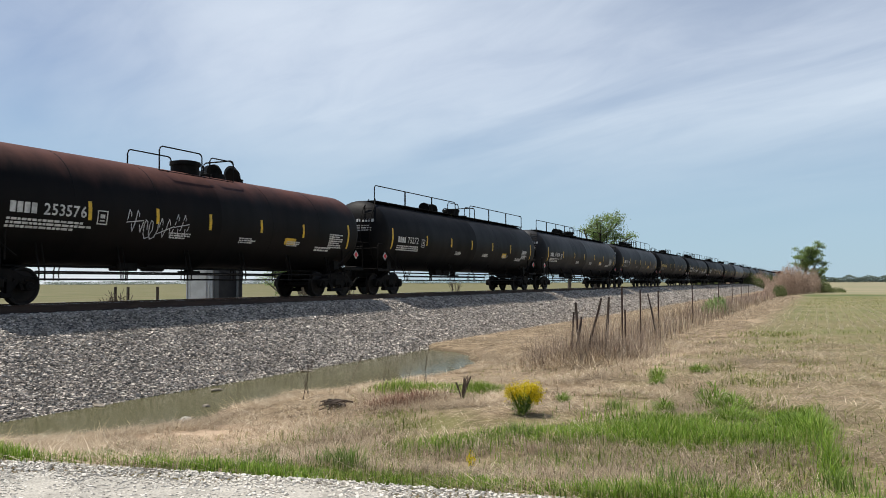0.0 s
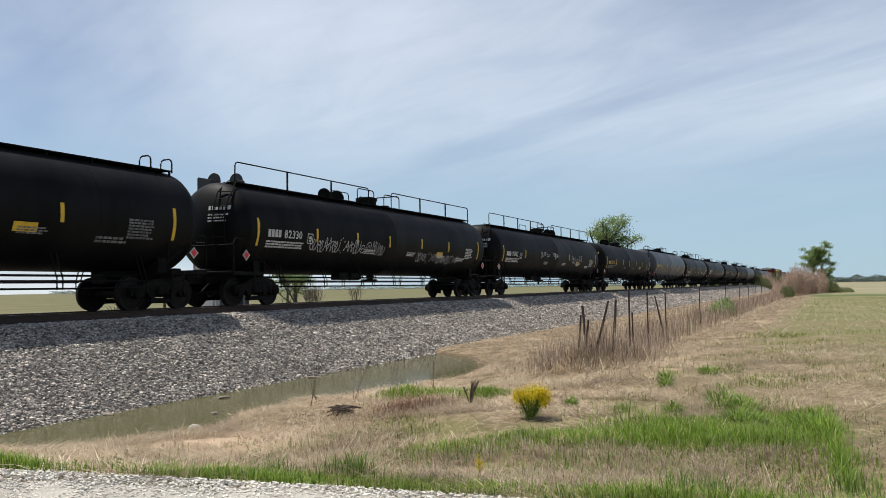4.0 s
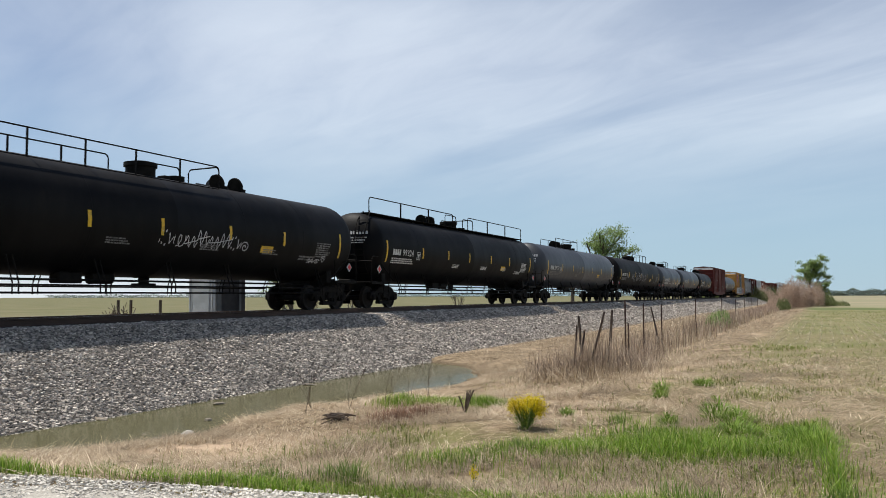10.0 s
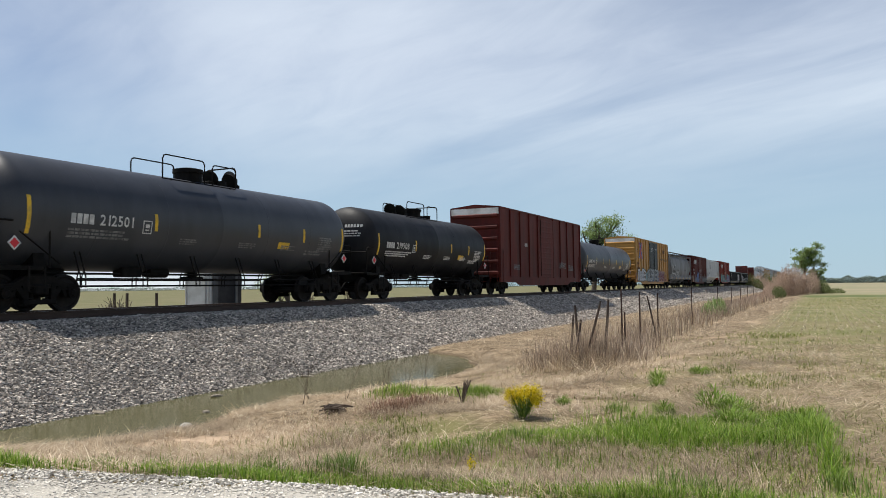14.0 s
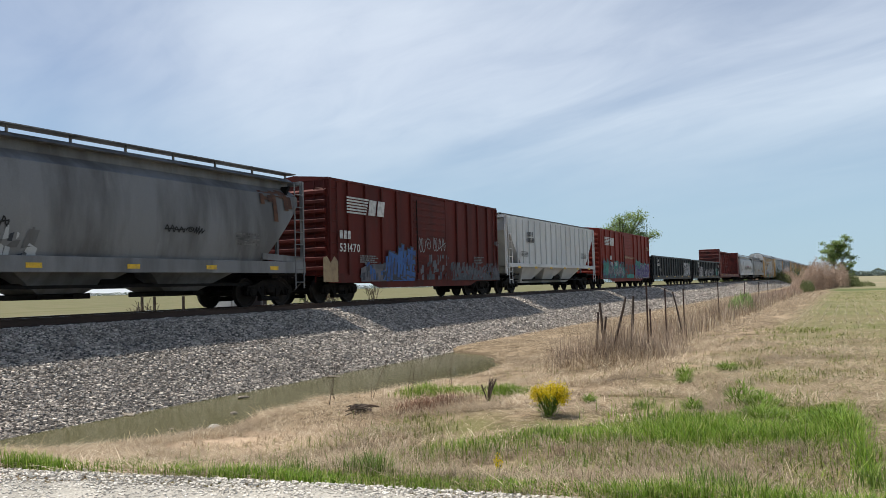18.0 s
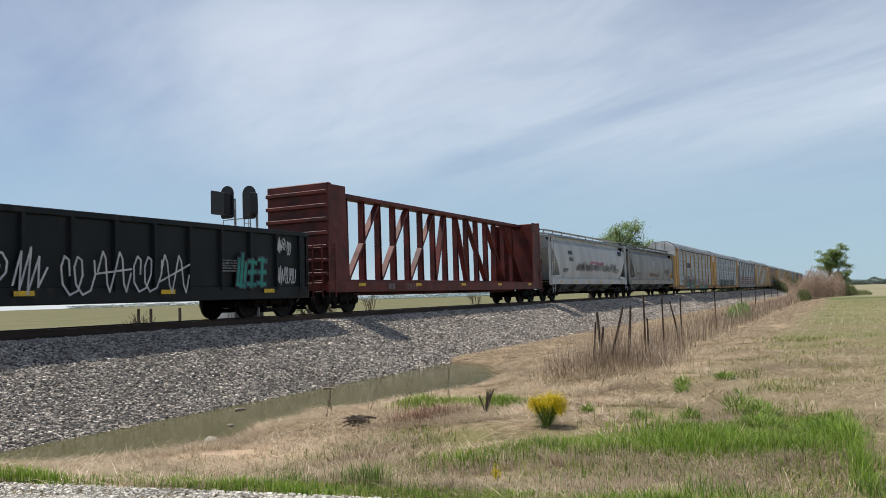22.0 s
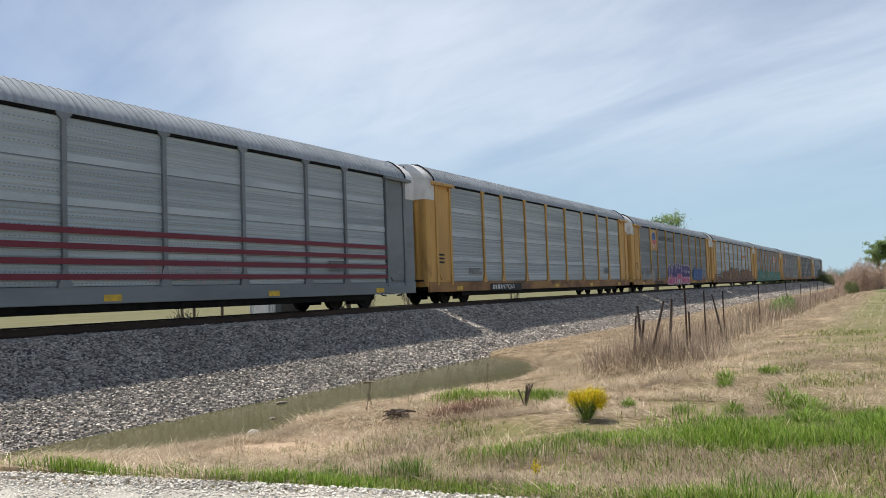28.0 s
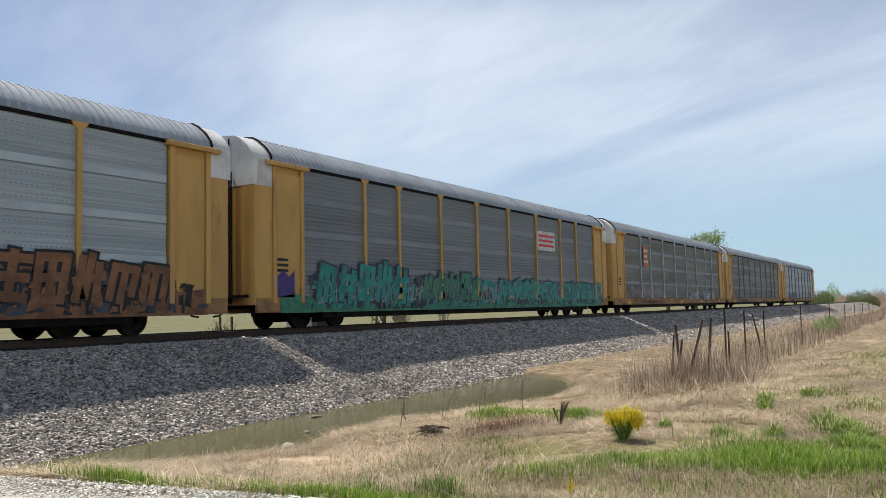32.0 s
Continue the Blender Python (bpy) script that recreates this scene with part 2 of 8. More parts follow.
INK = material("stencil_black", (0.008, 0.008, 0.009), 0.6, second=(0.02, 0.02, 0.02), size=6, bump=0.0)
PLACARD = material("red_placard", (0.6, 0.03, 0.04), 0.5, bump=0.0)
BOXRED = material("boxcar_brown_red", (0.105, 0.016, 0.0115), 0.65, shine=0.2, second=(0.068, 0.014, 0.011), size=0.9, stretch=(1, 1, 0.25), bump=0.08, third=(0.055, 0.03, 0.025), third_mixed=(0.6, 0.8), third_size=1.5)
BOXRED2 = material("boxcar_bright_red", (0.21, 0.026, 0.015), 0.6, shine=0.2, second=(0.17, 0.026, 0.017), size=0.8, stretch=(1, 1, 0.25), bump=0.08, third=(0.08, 0.035, 0.03), third_mixed=(0.62, 0.8), third_size=1.4)
BOXYEL = material("boxcar_yellow", (0.46, 0.235, 0.052), 0.55, second=(0.37, 0.2, 0.055), size=0.8, stretch=(1, 1, 0.25), bump=0.06, third=(0.25, 0.14, 0.05), third_mixed=(0.62, 0.82), third_size=1.4)
RACKYEL = material("rack_yellow", (0.56, 0.325, 0.095), 0.6, second=(0.43, 0.25, 0.08), size=1.0, stretch=(1, 1, 0.3), bump=0.06, third=(0.2, 0.1, 0.045), third_mixed=(0.6, 0.8), third_size=1.6)
SILL = material("rusty_yellow_sill", (0.34, 0.19, 0.07), 0.7, second=(0.19, 0.1, 0.05), size=0.9, stretch=(1, 0.5, 1), bump=0.08, third=(0.09, 0.05, 0.033), third_mixed=(0.52, 0.72), third_size=1.4)
RACKWHITE = material("rack_white_end", (0.68, 0.68, 0.67), 0.6, second=(0.5, 0.48, 0.45), size=1.2, bump=0.05)
PANEL = material("galvanised_panel", (0.38, 0.425, 0.445), 0.58, metal=0.12, second=(0.27, 0.31, 0.33), mixed=(0.4, 0.66), size=0.8, stretch=(1, 0.12, 1.6), bump=0.05, by_object=0.06, third=(0.48, 0.52, 0.54), third_mixed=(0.5, 0.72), third_size=1.5)
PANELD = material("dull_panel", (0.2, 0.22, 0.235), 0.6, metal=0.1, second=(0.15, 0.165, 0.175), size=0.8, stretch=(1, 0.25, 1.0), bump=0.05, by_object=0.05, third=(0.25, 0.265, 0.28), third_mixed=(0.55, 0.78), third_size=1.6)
PANELW = material("weathered_panel", (0.2, 0.195, 0.175), 0.65, metal=0.08, second=(0.13, 0.125, 0.11), size=0.9, stretch=(1, 0.25, 1.2), bump=0.05, by_object=0.05, third=(0.27, 0.265, 0.245), third_mixed=(0.55, 0.78), third_size=1.6)
ROOF = material("galvanised_roof", (0.4, 0.42, 0.44), 0.55, metal=0.2, second=(0.3, 0.32, 0.335), size=1.0, bump=0.05)
LAP = material("bright_sheet_lap", (0.45, 0.5, 0.52), 0.55, metal=0.12, second=(0.36, 0.405, 0.425), size=1.2, bump=0.04)
LAPD = material("dull_sheet_lap", (0.225, 0.247, 0.262), 0.55, metal=0.1, second=(0.18, 0.198, 0.21), size=1.2, bump=0.04)
SLOT = material("dark_slot", (0.225, 0.25, 0.265), 0.8, bump=0.0)
MAROON = material("maroon_band", (0.16, 0.025, 0.04), 0.6, bump=0.03)
HOPGREY = material("hopper_grey", (0.5, 0.52, 0.53), 0.55, second=(0.41, 0.425, 0.43), size=0.7, stretch=(1, 1, 0.25), bump=0.05, third=(0.22, 0.21, 0.2), third_mixed=(0.62, 0.85), third_size=1.3)
HOPDIRTY = material("weathered_hopper_grey", (0.2, 0.205, 0.21), 0.65, second=(0.105, 0.105, 0.105), size=0.8, stretch=(1, 1, 0.2), bump=0.08, third=(0.26, 0.26, 0.26), third_mixed=(0.58, 0.8), third_size=1.3)
HOPMID = material("dull_hopper_grey", (0.3, 0.305, 0.3), 0.6, second=(0.22, 0.222, 0.22), size=0.7, stretch=(1, 1, 0.2), bump=0.06, third=(0.15, 0.145, 0.14), third_mixed=(0.62, 0.85), third_size=1.3)
HOPPALE = material("pale_hopper_grey", (0.6, 0.62, 0.62), 0.55, second=(0.5, 0.51, 0.51), size=0.8, stretch=(1, 1, 0.25), bump=0.05, third=(0.3, 0.3, 0.29), third_mixed=(0.62, 0.85), third_size=1.3)
RUST = material("rust", (0.13, 0.065, 0.038), 0.85, second=(0.07, 0.035, 0.025), size=3, bump=0.15)
GONBLACK = material("gondola_black", (0.005, 0.0075, 0.0095), 0.5, shine=0.25, second=(0.009, 0.0115, 0.0135), size=0.9, stretch=(1, 1, 0.3), bump=0.08, third=(0.035, 0.03, 0.026), third_mixed=(0.62, 0.8), third_size=1.6)
BEAMRED = material("centrebeam_red", (0.13, 0.022, 0.017), 0.6, second=(0.06, 0.014, 0.012), size=1.2, bump=0.08, third=(0.06, 0.03, 0.025), third_mixed=(0.62, 0.8), third_size=2)
G_WHITE = material("spray_white", (0.55, 0.55, 0.56), 0.6, second=(0.4, 0.41, 0.44), size=3, bump=0.0)
G_TEAL = material("spray_teal", (0.03, 0.27, 0.22), 0.6, second=(0.02, 0.16, 0.15), size=2.2, bump=0.0)
G_GREEN = material("spray_green", (0.05, 0.22, 0.12), 0.6, second=(0.03, 0.12, 0.09), size=2.2, bump=0.0)
G_PURPLE = material("spray_purple", (0.07, 0.045, 0.2), 0.6, second=(0.05, 0.03, 0.13), size=2.2, bump=0.0)
G_PINK = material("spray_pink", (0.45, 0.07, 0.18), 0.6, second=(0.5, 0.2, 0.3), size=2.2, bump=0.0)
G_BLUE = material("spray_blue", (0.03, 0.11, 0.32), 0.6, second=(0.03, 0.07, 0.2), size=2.2, bump=0.0)
G_BROWN = material("spray_brown", (0.13, 0.06, 0.03), 0.6, second=(0.25, 0.11, 0.05), size=1.8, bump=0.0)
G_ORANGE = material("spray_orange", (0.5, 0.14, 0.05), 0.6, second=(0.4, 0.1, 0.06), size=2.2, bump=0.0)
G_DARK = material("spray_black", (0.03, 0.035, 0.045), 0.6, second=(0.06, 0.07, 0.09), size=2.2, bump=0.0)
G_SCARLET = material("spray_scarlet", (0.45, 0.03, 0.025), 0.6, second=(0.33, 0.025, 0.02), size=2.2, bump=0.0)
G_BLUSH = material("spray_faded_pink", (0.42, 0.28, 0.3), 0.6, second=(0.36, 0.34, 0.36), size=2.2, bump=0.0)

G_AQUA = material("spray_aqua", (0.25, 0.42, 0.4), 0.6, second=(0.16, 0.3, 0.3), size=1.6, bump=0.0)
G_GREY = material("spray_grey", (0.13, 0.13, 0.15), 0.6, second=(0.07, 0.075, 0.09), size=2.6, bump=0.0)
G_BEIGE = material("spray_beige", (0.36, 0.27, 0.15), 0.6, second=(0.24, 0.17, 0.1), size=2.2, bump=0.0)
G_HAZE = material("thin_spray_white", (0.3, 0.315, 0.32), 0.6, second=(0.22, 0.235, 0.245), size=2.0, bump=0.0)

# ---- geometry helpers ----


class Geo:
    """Collects vertices and faces for one mesh."""

    def __init__(self):
        self.v, self.f = [], []

    def add(self, vs, fs):
        n = len(self.v)
        self.v.extend([tuple(p) for p in vs])
        self.f.extend([tuple(i + n for i in q) for q in fs])
        return self

    def box(self, x0, x1, y0, y1, z0, z1, c=0.0):
        """A block; c chamfers its long edges and corners."""
        if c <= 0:
            vs = [(x, y, z) for z in (z0, z1) for y in (y0, y1) for x in (x0, x1)]
            return self.add(vs, [(0, 2, 3, 1), (4, 5, 7, 6), (0, 1, 5, 4), (2, 6, 7, 3), (0, 4, 6, 2), (1, 3, 7, 5)])
        b = bmesh.new()
        bmesh.ops.create_cube(b, size=1.0, matrix=Matrix.Translation(((x0 + x1) / 2, (y0 + y1) / 2, (z0 + z1) / 2)) @ Matrix.Diagonal((x1 - x0, y1 - y0, z1 - z0, 1)))
        bmesh.ops.bevel(b, geom=b.edges[:], offset=c, segments=1, affect="EDGES")
        b.verts.index_update()
        self.add([v.co for v in b.verts], [[v.index for v in q.verts] for q in b.faces])
        b.free()
        return self

    def beam(self, p0, p1, w, h, up=(0, 0, 1)):
        """A square bar from p0 to p1."""
        p0, p1 = Vector(p0), Vector(p1)
        d = (p1 - p0).normalized()
        s = d.cross(Vector(up))
        s = s.normalized() if s.length > 1e-4 else Vector((1, 0, 0))
        u = s.cross(d)
        vs = [p + s * a * w / 2 + u * b * h / 2 for p in (p0, p1) for a, b in ((-1, -1), (1, -1), (1, 1), (-1, 1))]
        return self.add(vs, [(0, 1, 2, 3), (7, 6, 5, 4), (0, 4, 5, 1), (1, 5, 6, 2), (2, 6, 7, 3), (3, 7, 4, 0)])

    def cyl(self, p0, p1, r0, r1=None, n=12, caps=True):
        r1 = r0 if r1 is None else r1
        p0, p1 = Vector(p0), Vector(p1)
        d = (p1 - p0).normalized()
        s = d.cross(Vector((0, 0, 1)))
        s = s.normalized() if s.length > 1e-3 else Vector((1, 0, 0))
        u = s.cross(d)
        vs = [p + (s * math.cos(6.2832 * i / n) + u * math.sin(6.2832 * i / n)) * r for p, r in ((p0, r0), (p1, r1)) for i in range(n)]
        fs = [(i, (i + 1) % n, n + (i + 1) % n, n + i) for i in range(n)]
        if caps:
            fs += [tuple(range(n))[::-1], tuple(range(n, 2 * n))]
        return self.add(vs, fs)

    def tube(self, pts, r, n=6):
        pts = [Vector(p) for p in pts]
        vs = []
        for i, p in enumerate(pts):
            d = (pts[min(i + 1, len(pts) - 1)] - pts[max(i - 1, 0)]).normalized()
            s = d.cross(Vector((0.31, 0.22, 0.925)))
            s = s.normalized() if s.length > 1e-3 else Vector((1, 0, 0))
            u = s.cross(d)
            vs += [p + (s * math.cos(6.2832 * k / n) + u * math.sin(6.2832 * k / n)) * r for k in range(n)]
        fs = [(a * n + k, a * n + (k + 1) % n, (a + 1) * n + (k + 1) % n, (a + 1) * n + k) for a in range(len(pts) - 1) for k in range(n)]
        fs += [tuple(range(n))[::-1], tuple((len(pts) - 1) * n + k for k in range(n))]
        return self.add(vs, fs)

    def lathe(self, profile, zc, n=40, xc=0.0):
        """Turns (y, r) pairs about the line along y at height zc; pairs with r = 0 close it."""
        vs, rings = [], []
        for y, r in profile:
            if r <= 1e-6:
                rings.append([len(vs)])
                vs.append((xc, y, zc))
            else:
                rings.append(list(range(len(vs), len(vs) + n)))
                vs += [(xc + r * math.cos(6.2832 * i / n), y, zc + r * math.sin(6.2832 * i / n)) for i in range(n)]
        fs = []
        for a, b in zip(rings[:-1], rings[1:]):
            for i in range(n):
                j = (i + 1) % n
                if len(a) == 1:
                    fs.append((a[0], b[j], b[i]))
                elif len(b) == 1:
                    fs.append((a[i], a[j], b[0]))
                else:
                    fs.append((a[i], a[j], b[j], b[i]))
        return self.add(vs, fs)

    def prism(self, poly, a0, a1, axis="y"):
        """Extrudes a polygon: its pairs are (x, z) along y, (y, z) along x, or (x, y) along z."""
        n = len(poly)
        put = {"y": lambda p, a: (p[0], a, p[1]), "x": lambda p, a: (a, p[0], p[1]), "z": lambda p, a: (p[0], p[1], a)}[axis]
        vs = [put(p, a) for a in (a0, a1) for p in poly]
        fs = [(i, (i + 1) % n, n + (i + 1) % n, n + i) for i in range(n)] + [tuple(range(n))[::-1], tuple(range(n, 2 * n))]
        return self.add(vs, fs)

    def mesh(self, name, mat, smooth=35):
        me = bpy.data.meshes.new(name)
        me.from_pydata(self.v, [], self.f)
        b = bmesh.new()
        b.from_mesh(me)
        bmesh.ops.recalc_face_normals(b, faces=b.faces)
        b.to_mesh(me)
        b.free()
        me.materials.append(mat)
        if smooth:
            me.shade_smooth()
            me.set_sharp_from_angle(angle=radians(smooth))
        return me


def raw_mesh(name, v, f, mat, smooth=False):
    """A mesh from large arrays of vertices and equal faces."""
    me = bpy.data.meshes.new(name)
    v, f = np.asarray(v, np.float32), np.asarray(f, np.int32)
    me.vertices.add(len(v))
    me.vertices.foreach_set("co", v.ravel())
    k = f.shape[1]
    me.loops.add(f.size)
    me.loops.foreach_set("vertex_index", f.ravel())
    me.polygons.add(len(f))
    me.polygons.foreach_set("loop_start", np.arange(0, f.size, k, dtype=np.int32))
    me.polygons.foreach_set("use_smooth", np.full(len(f), smooth, bool))
    me.update(calc_edges=True)
    me.materials.append(mat)
    return me


def part(name, geo, mat, parent, label="", smooth=35):
    """Links geometry as one mesh object under a thing or a part."""
    me = geo if isinstance(geo, bpy.types.Mesh) else geo.mesh(name, mat, smooth)
    ob = new(name, me)
    ob.parent = parent
    if label:
        ob["label"] = label
    return ob


def empty(name, label, category, group=""):
    ob = new(name)
    ob.empty_display_size = 0.3
    return tagged(ob, label, category, group)


def grade(y):
    return GRADE * np.clip(y, -40, 600)

# ---- the land ----
def smooth(a, b, x):
    t = np.clip((np.asarray(x, float) - a) / (b - a), 0, 1)
    return t * t * (3 - 2 * t)


def road_edge(x):
    """The y at which the gravel road ends, for each x."""
    return 5.62 + 0.1 * x - 0.011 * np.minimum(x, 0) ** 2


WATER_Z = -0.75


def shore_x(y):
    """The pond's edge on the camera's side: it bulges before a spit of straw and closes towards the far end."""
    return np.interp(y, [5, 6.6, 7.3, 8.0, 9.4, 10.1, 11.3, 13.4, 14.6, 17.7, 20.7, 23.6, 25.5], [-13.5, -12.3, -11.0, -10.2, -9.6, -9.35, -9.85, -10.0, -9.35, -8.6, -8.95, -10.6, -13.5]) + 0.07 * np.sin(3.7 * np.asarray(y, float)) + 0.05 * np.sin(8.3 * np.asarray(y, float) + 1)


def ground_z(x, y):
    """Height of the land: ditch beside the track, banks, field, road."""
    x, y = np.asarray(x, float), np.asarray(y, float)
    xs = [-400, -60, -25, -23.5, -17, -13.0, -12.2, -10.6, -9.0, -7.6, -5.3, -2.0, 2, 60, 400]
    dry = np.interp(x, xs, [-0.3, -0.3, -0.45, -0.7, -0.5, -0.6, -0.62, -0.6, -0.52, -0.45, -0.36, -0.16, -0.12, -0.1, -0.1])
    d = x - shore_x(y)
    bank = np.interp(d, [-4, -2.5, -1.0, 0.0, 0.25, 0.9, 2.2, 4.3, 6.0], [-0.95, -1.0, -0.9, -0.75, -0.7, -0.64, -0.52, -0.4, -0.3])
    k = smooth(-7.2, -5.2, x)
    base = bank * (1 - k) + dry * k
    base = base + (dry - base) * np.maximum(smooth(22.5, 27.0, y), smooth(-15, -17, x))
    wob = 0.05 * np.sin(0.9 * x + 0.5 * y) * np.sin(0.6 * y - 0.3 * x) + 0.03 * np.sin(2.1 * x + 1.3) * np.sin(1.7 * y)
    base = base + wob * smooth(0.1, 2.0, d) * smooth(-13, -9, x) * (1 - 0.6 * smooth(-3, 0, x)) * (1 - smooth(60, 120, np.abs(x)))
    k = smooth(0.0, 1.9, y - road_edge(np.clip(x, -14, 6)))
    k = np.maximum(k, smooth(30, 60, np.abs(x)))
    return base * k + grade(y)


def grid(xs, ys, zfun):
    X, Y = np.meshgrid(xs, ys)
    v = np.stack([X, Y, zfun(X, Y)], -1).reshape(-1, 3)
    nx, ny = len(xs), len(ys)
    i = (np.arange(ny - 1)[:, None] * nx + np.arange(nx - 1)[None]).ravel()
    return v, np.stack([i, i + 1, i + nx + 1, i + nx], -1)


def ground_material():
    """Soil: bare pale earth and straw thatch by the ditch, drilled field with rows of stubble beyond the fence."""
    m = bpy.data.materials.new("soil_thatch_and_stubble")
    m.use_nodes = True
    nt = m.node_tree
    ln = nt.links.new
    bs = nt.nodes["Principled BSDF"]
    bs.inputs["Roughness"].default_value = 0.95
    bs.inputs["Specular IOR Level"].default_value = 0.1

    def node(kind, **inputs):
        n = nt.nodes.new(kind)
        for k, v in inputs.items():
            n.inputs[k].default_value = v
        return n

    def noise_of(vec, scale, detail=6.0, lo=0.35, hi=0.65):
        n = node("ShaderNodeTexNoise", Scale=scale, Detail=detail, Roughness=0.62)
        ln(vec, n.inputs["Vector"])
        r = node("ShaderNodeMapRange")
        r.inputs["From Min"].default_value, r.inputs["From Max"].default_value = lo, hi
        ln(n.outputs["Fac"], r.inputs["Value"])
        return r.outputs[0]

    def mixer(a, b, fac):
        mx = node("ShaderNodeMix")
        mx.data_type = "RGBA"
        for v, key in ((a, "A"), (b, "B")):
            if isinstance(v, tuple):
                mx.inputs[key].default_value = (*v, 1)
            else:
                ln(v, mx.inputs[key])
        ln(fac, mx.inputs["Factor"])
        return mx.outputs["Result"]

    def ramp01(val, lo, hi):
        r = node("ShaderNodeMapRange")
        r.interpolation_type = "SMOOTHSTEP"
        r.inputs["From Min"].default_value, r.inputs["From Max"].default_value = lo, hi
        ln(val, r.inputs["Value"])
        return r.outputs[0]

    def math_of(op, a, b):
        n = node("ShaderNodeMath")
        n.operation = op
        for i, v in enumerate((a, b)):
            if isinstance(v, (int, float)):
                n.inputs[i].default_value = v
            else:
                ln(v, n.inputs[i])
        return n.outputs[0]

    pos = node("ShaderNodeNewGeometry").outputs["Position"]
    sep = node("ShaderNodeSeparateXYZ")
    ln(pos, sep.inputs[0])
    X, Y, Z = sep.outputs
    # right of way: straw and pale earth
    straw = mixer((0.15, 0.11, 0.07), (0.36, 0.28, 0.185), noise_of(pos, 6.0))
    straw = mixer(straw, (0.085, 0.06, 0.038), noise_of(pos, 2.4, 8, 0.5, 0.68))
    straw = mixer(straw, (0.41, 0.315, 0.215), noise_of(pos, 0.5, 5, 0.54, 0.64))
    olive = math_of("MULTIPLY", math_of("MULTIPLY", math_of("SUBTRACT", 1.0, ramp01(Y, 8.6, 12.0)), ramp01(X, -6.8, -4.8)), noise_of(pos, 0.9, 6, 0.36, 0.6))
    edge_green = math_of("MULTIPLY", math_of("MULTIPLY", ramp01(X, -3.8, -1.8), math_of("SUBTRACT", 1.0, ramp01(Y, 15, 24))), noise_of(pos, 0.8, 6, 0.36, 0.62))
    straw = mixer(straw, (0.17, 0.165, 0.065), math_of("MAXIMUM", olive, edge_green))
    # a washed-out bare patch on the bank
    bare = math_of("MULTIPLY", math_of("MULTIPLY", ramp01(X, -9.0, -8.0), math_of("SUBTRACT", 1.0, ramp01(X, -6.6, -5.4))), math_of("MULTIPLY", ramp01(Y, 6.6, 7.6), math_of("SUBTRACT", 1.0, ramp01(Y, 9.0, 10.2))))
    straw = mixer(straw, (0.5, 0.375, 0.265), math_of("MULTIPLY", bare, noise_of(pos, 1.6, 5, 0.3, 0.5)))
    # field: bare soil, straw residue, thin green that gains on the soil farther off
    soil = mixer((0.16, 0.12, 0.078), (0.28, 0.215, 0.14), noise_of(pos, 3.2))
    soil = mixer(soil, (0.42, 0.335, 0.22), noise_of(pos, 9.0, 4, 0.55, 0.7))
    thin = mixer((0.085, 0.12, 0.032), (0.17, 0.19, 0.06), noise_of(pos, 2.5))
    spread = math_of("ADD", math_of("MULTIPLY", ramp01(Y, 14, 34), 0.6), 0.4)
    soil = mixer(soil, thin, math_of("MULTIPLY", math_of("MULTIPLY", noise_of(pos, 0.16, 5, 0.2, 0.6), noise_of(pos, 7.0, 3, 0.3, 0.6)), spread))
    # fuller green midway, then a dark green strip and straw-coloured ground behind it
    full = mixer((0.125, 0.145, 0.055), (0.29, 0.245, 0.145), noise_of(pos, 0.35, 8, 0.38, 0.62))
    soil = mixer(soil, full, math_of("MULTIPLY", ramp01(Y, 26, 60), 0.72))
    far = mixer((0.31, 0.265, 0.18), (0.225, 0.22, 0.13), noise_of(pos, 0.03, 5))
    soil = mixer(soil, far, ramp01(Y, 104, 125))
    soil = mixer(soil, (0.085, 0.12, 0.04), math_of("MULTIPLY", math_of("MULTIPLY", ramp01(Y, 94, 99), math_of("SUBTRACT", 1.0, ramp01(Y, 106, 112))), 0.8))
    edge = math_of("ADD", X, math_of("MULTIPLY", noise_of(pos, 0.6, 3, 0, 1), 1.2))
    col = mixer(straw, soil, ramp01(edge, -2.4, -0.6))
    # beyond the track: young green field
    beyond = mixer((0.125, 0.13, 0.06), (0.185, 0.165, 0.095), noise_of(pos, 0.12))
    col = mixer(beyond, col, ramp01(X, -26, -22))
    # mud by the water
    damp = math_of("MULTIPLY", math_of("SUBTRACT", 1.0, ramp01(math_of("ADD", Z, math_of("MULTIPLY", noise_of(pos, 1.6, 4, 0, 1), 0.09)), WATER_Z + 0.05, WATER_Z + 0.14)), math_of("SUBTRACT", 1.0, ramp01(Y, 24, 27)))
    damp = math_of("MULTIPLY", damp, ramp01(X, -24, -22))
    col = mixer(col, mixer((0.1, 0.076, 0.05), (0.17, 0.13, 0.085), noise_of(pos, 4.0)), damp)
    ln(col, bs.inputs["Base Color"])
    b = node("ShaderNodeBump", Strength=0.6, Distance=0.03)
    bn = node("ShaderNodeTexNoise", Scale=14.0, Detail=8.0, Roughness=0.7)
    ln(pos, bn.inputs["Vector"])
    ln(bn.outputs["Fac"], b.inputs["Height"])
    ln(b.outputs[0], bs.inputs["Normal"])
    return m


xs = np.concatenate([-np.geomspace(4000, 30, 16), np.arange(-26, 8.1, 0.22), np.geomspace(10, 4000, 16)])
ys = np.concatenate([-np.geomspace(400, 10, 8), np.concatenate([np.arange(-8, 4, 0.5), np.arange(4, 40, 0.25)]), np.geomspace(41, 4500, 34)])
v, f = grid(xs, ys, ground_z)
tagged(new("ground", raw_mesh("ground", v, f, ground_material(), True)), "pale dry straw and soil with a drilled field beside the track", "ground", kind="structure")

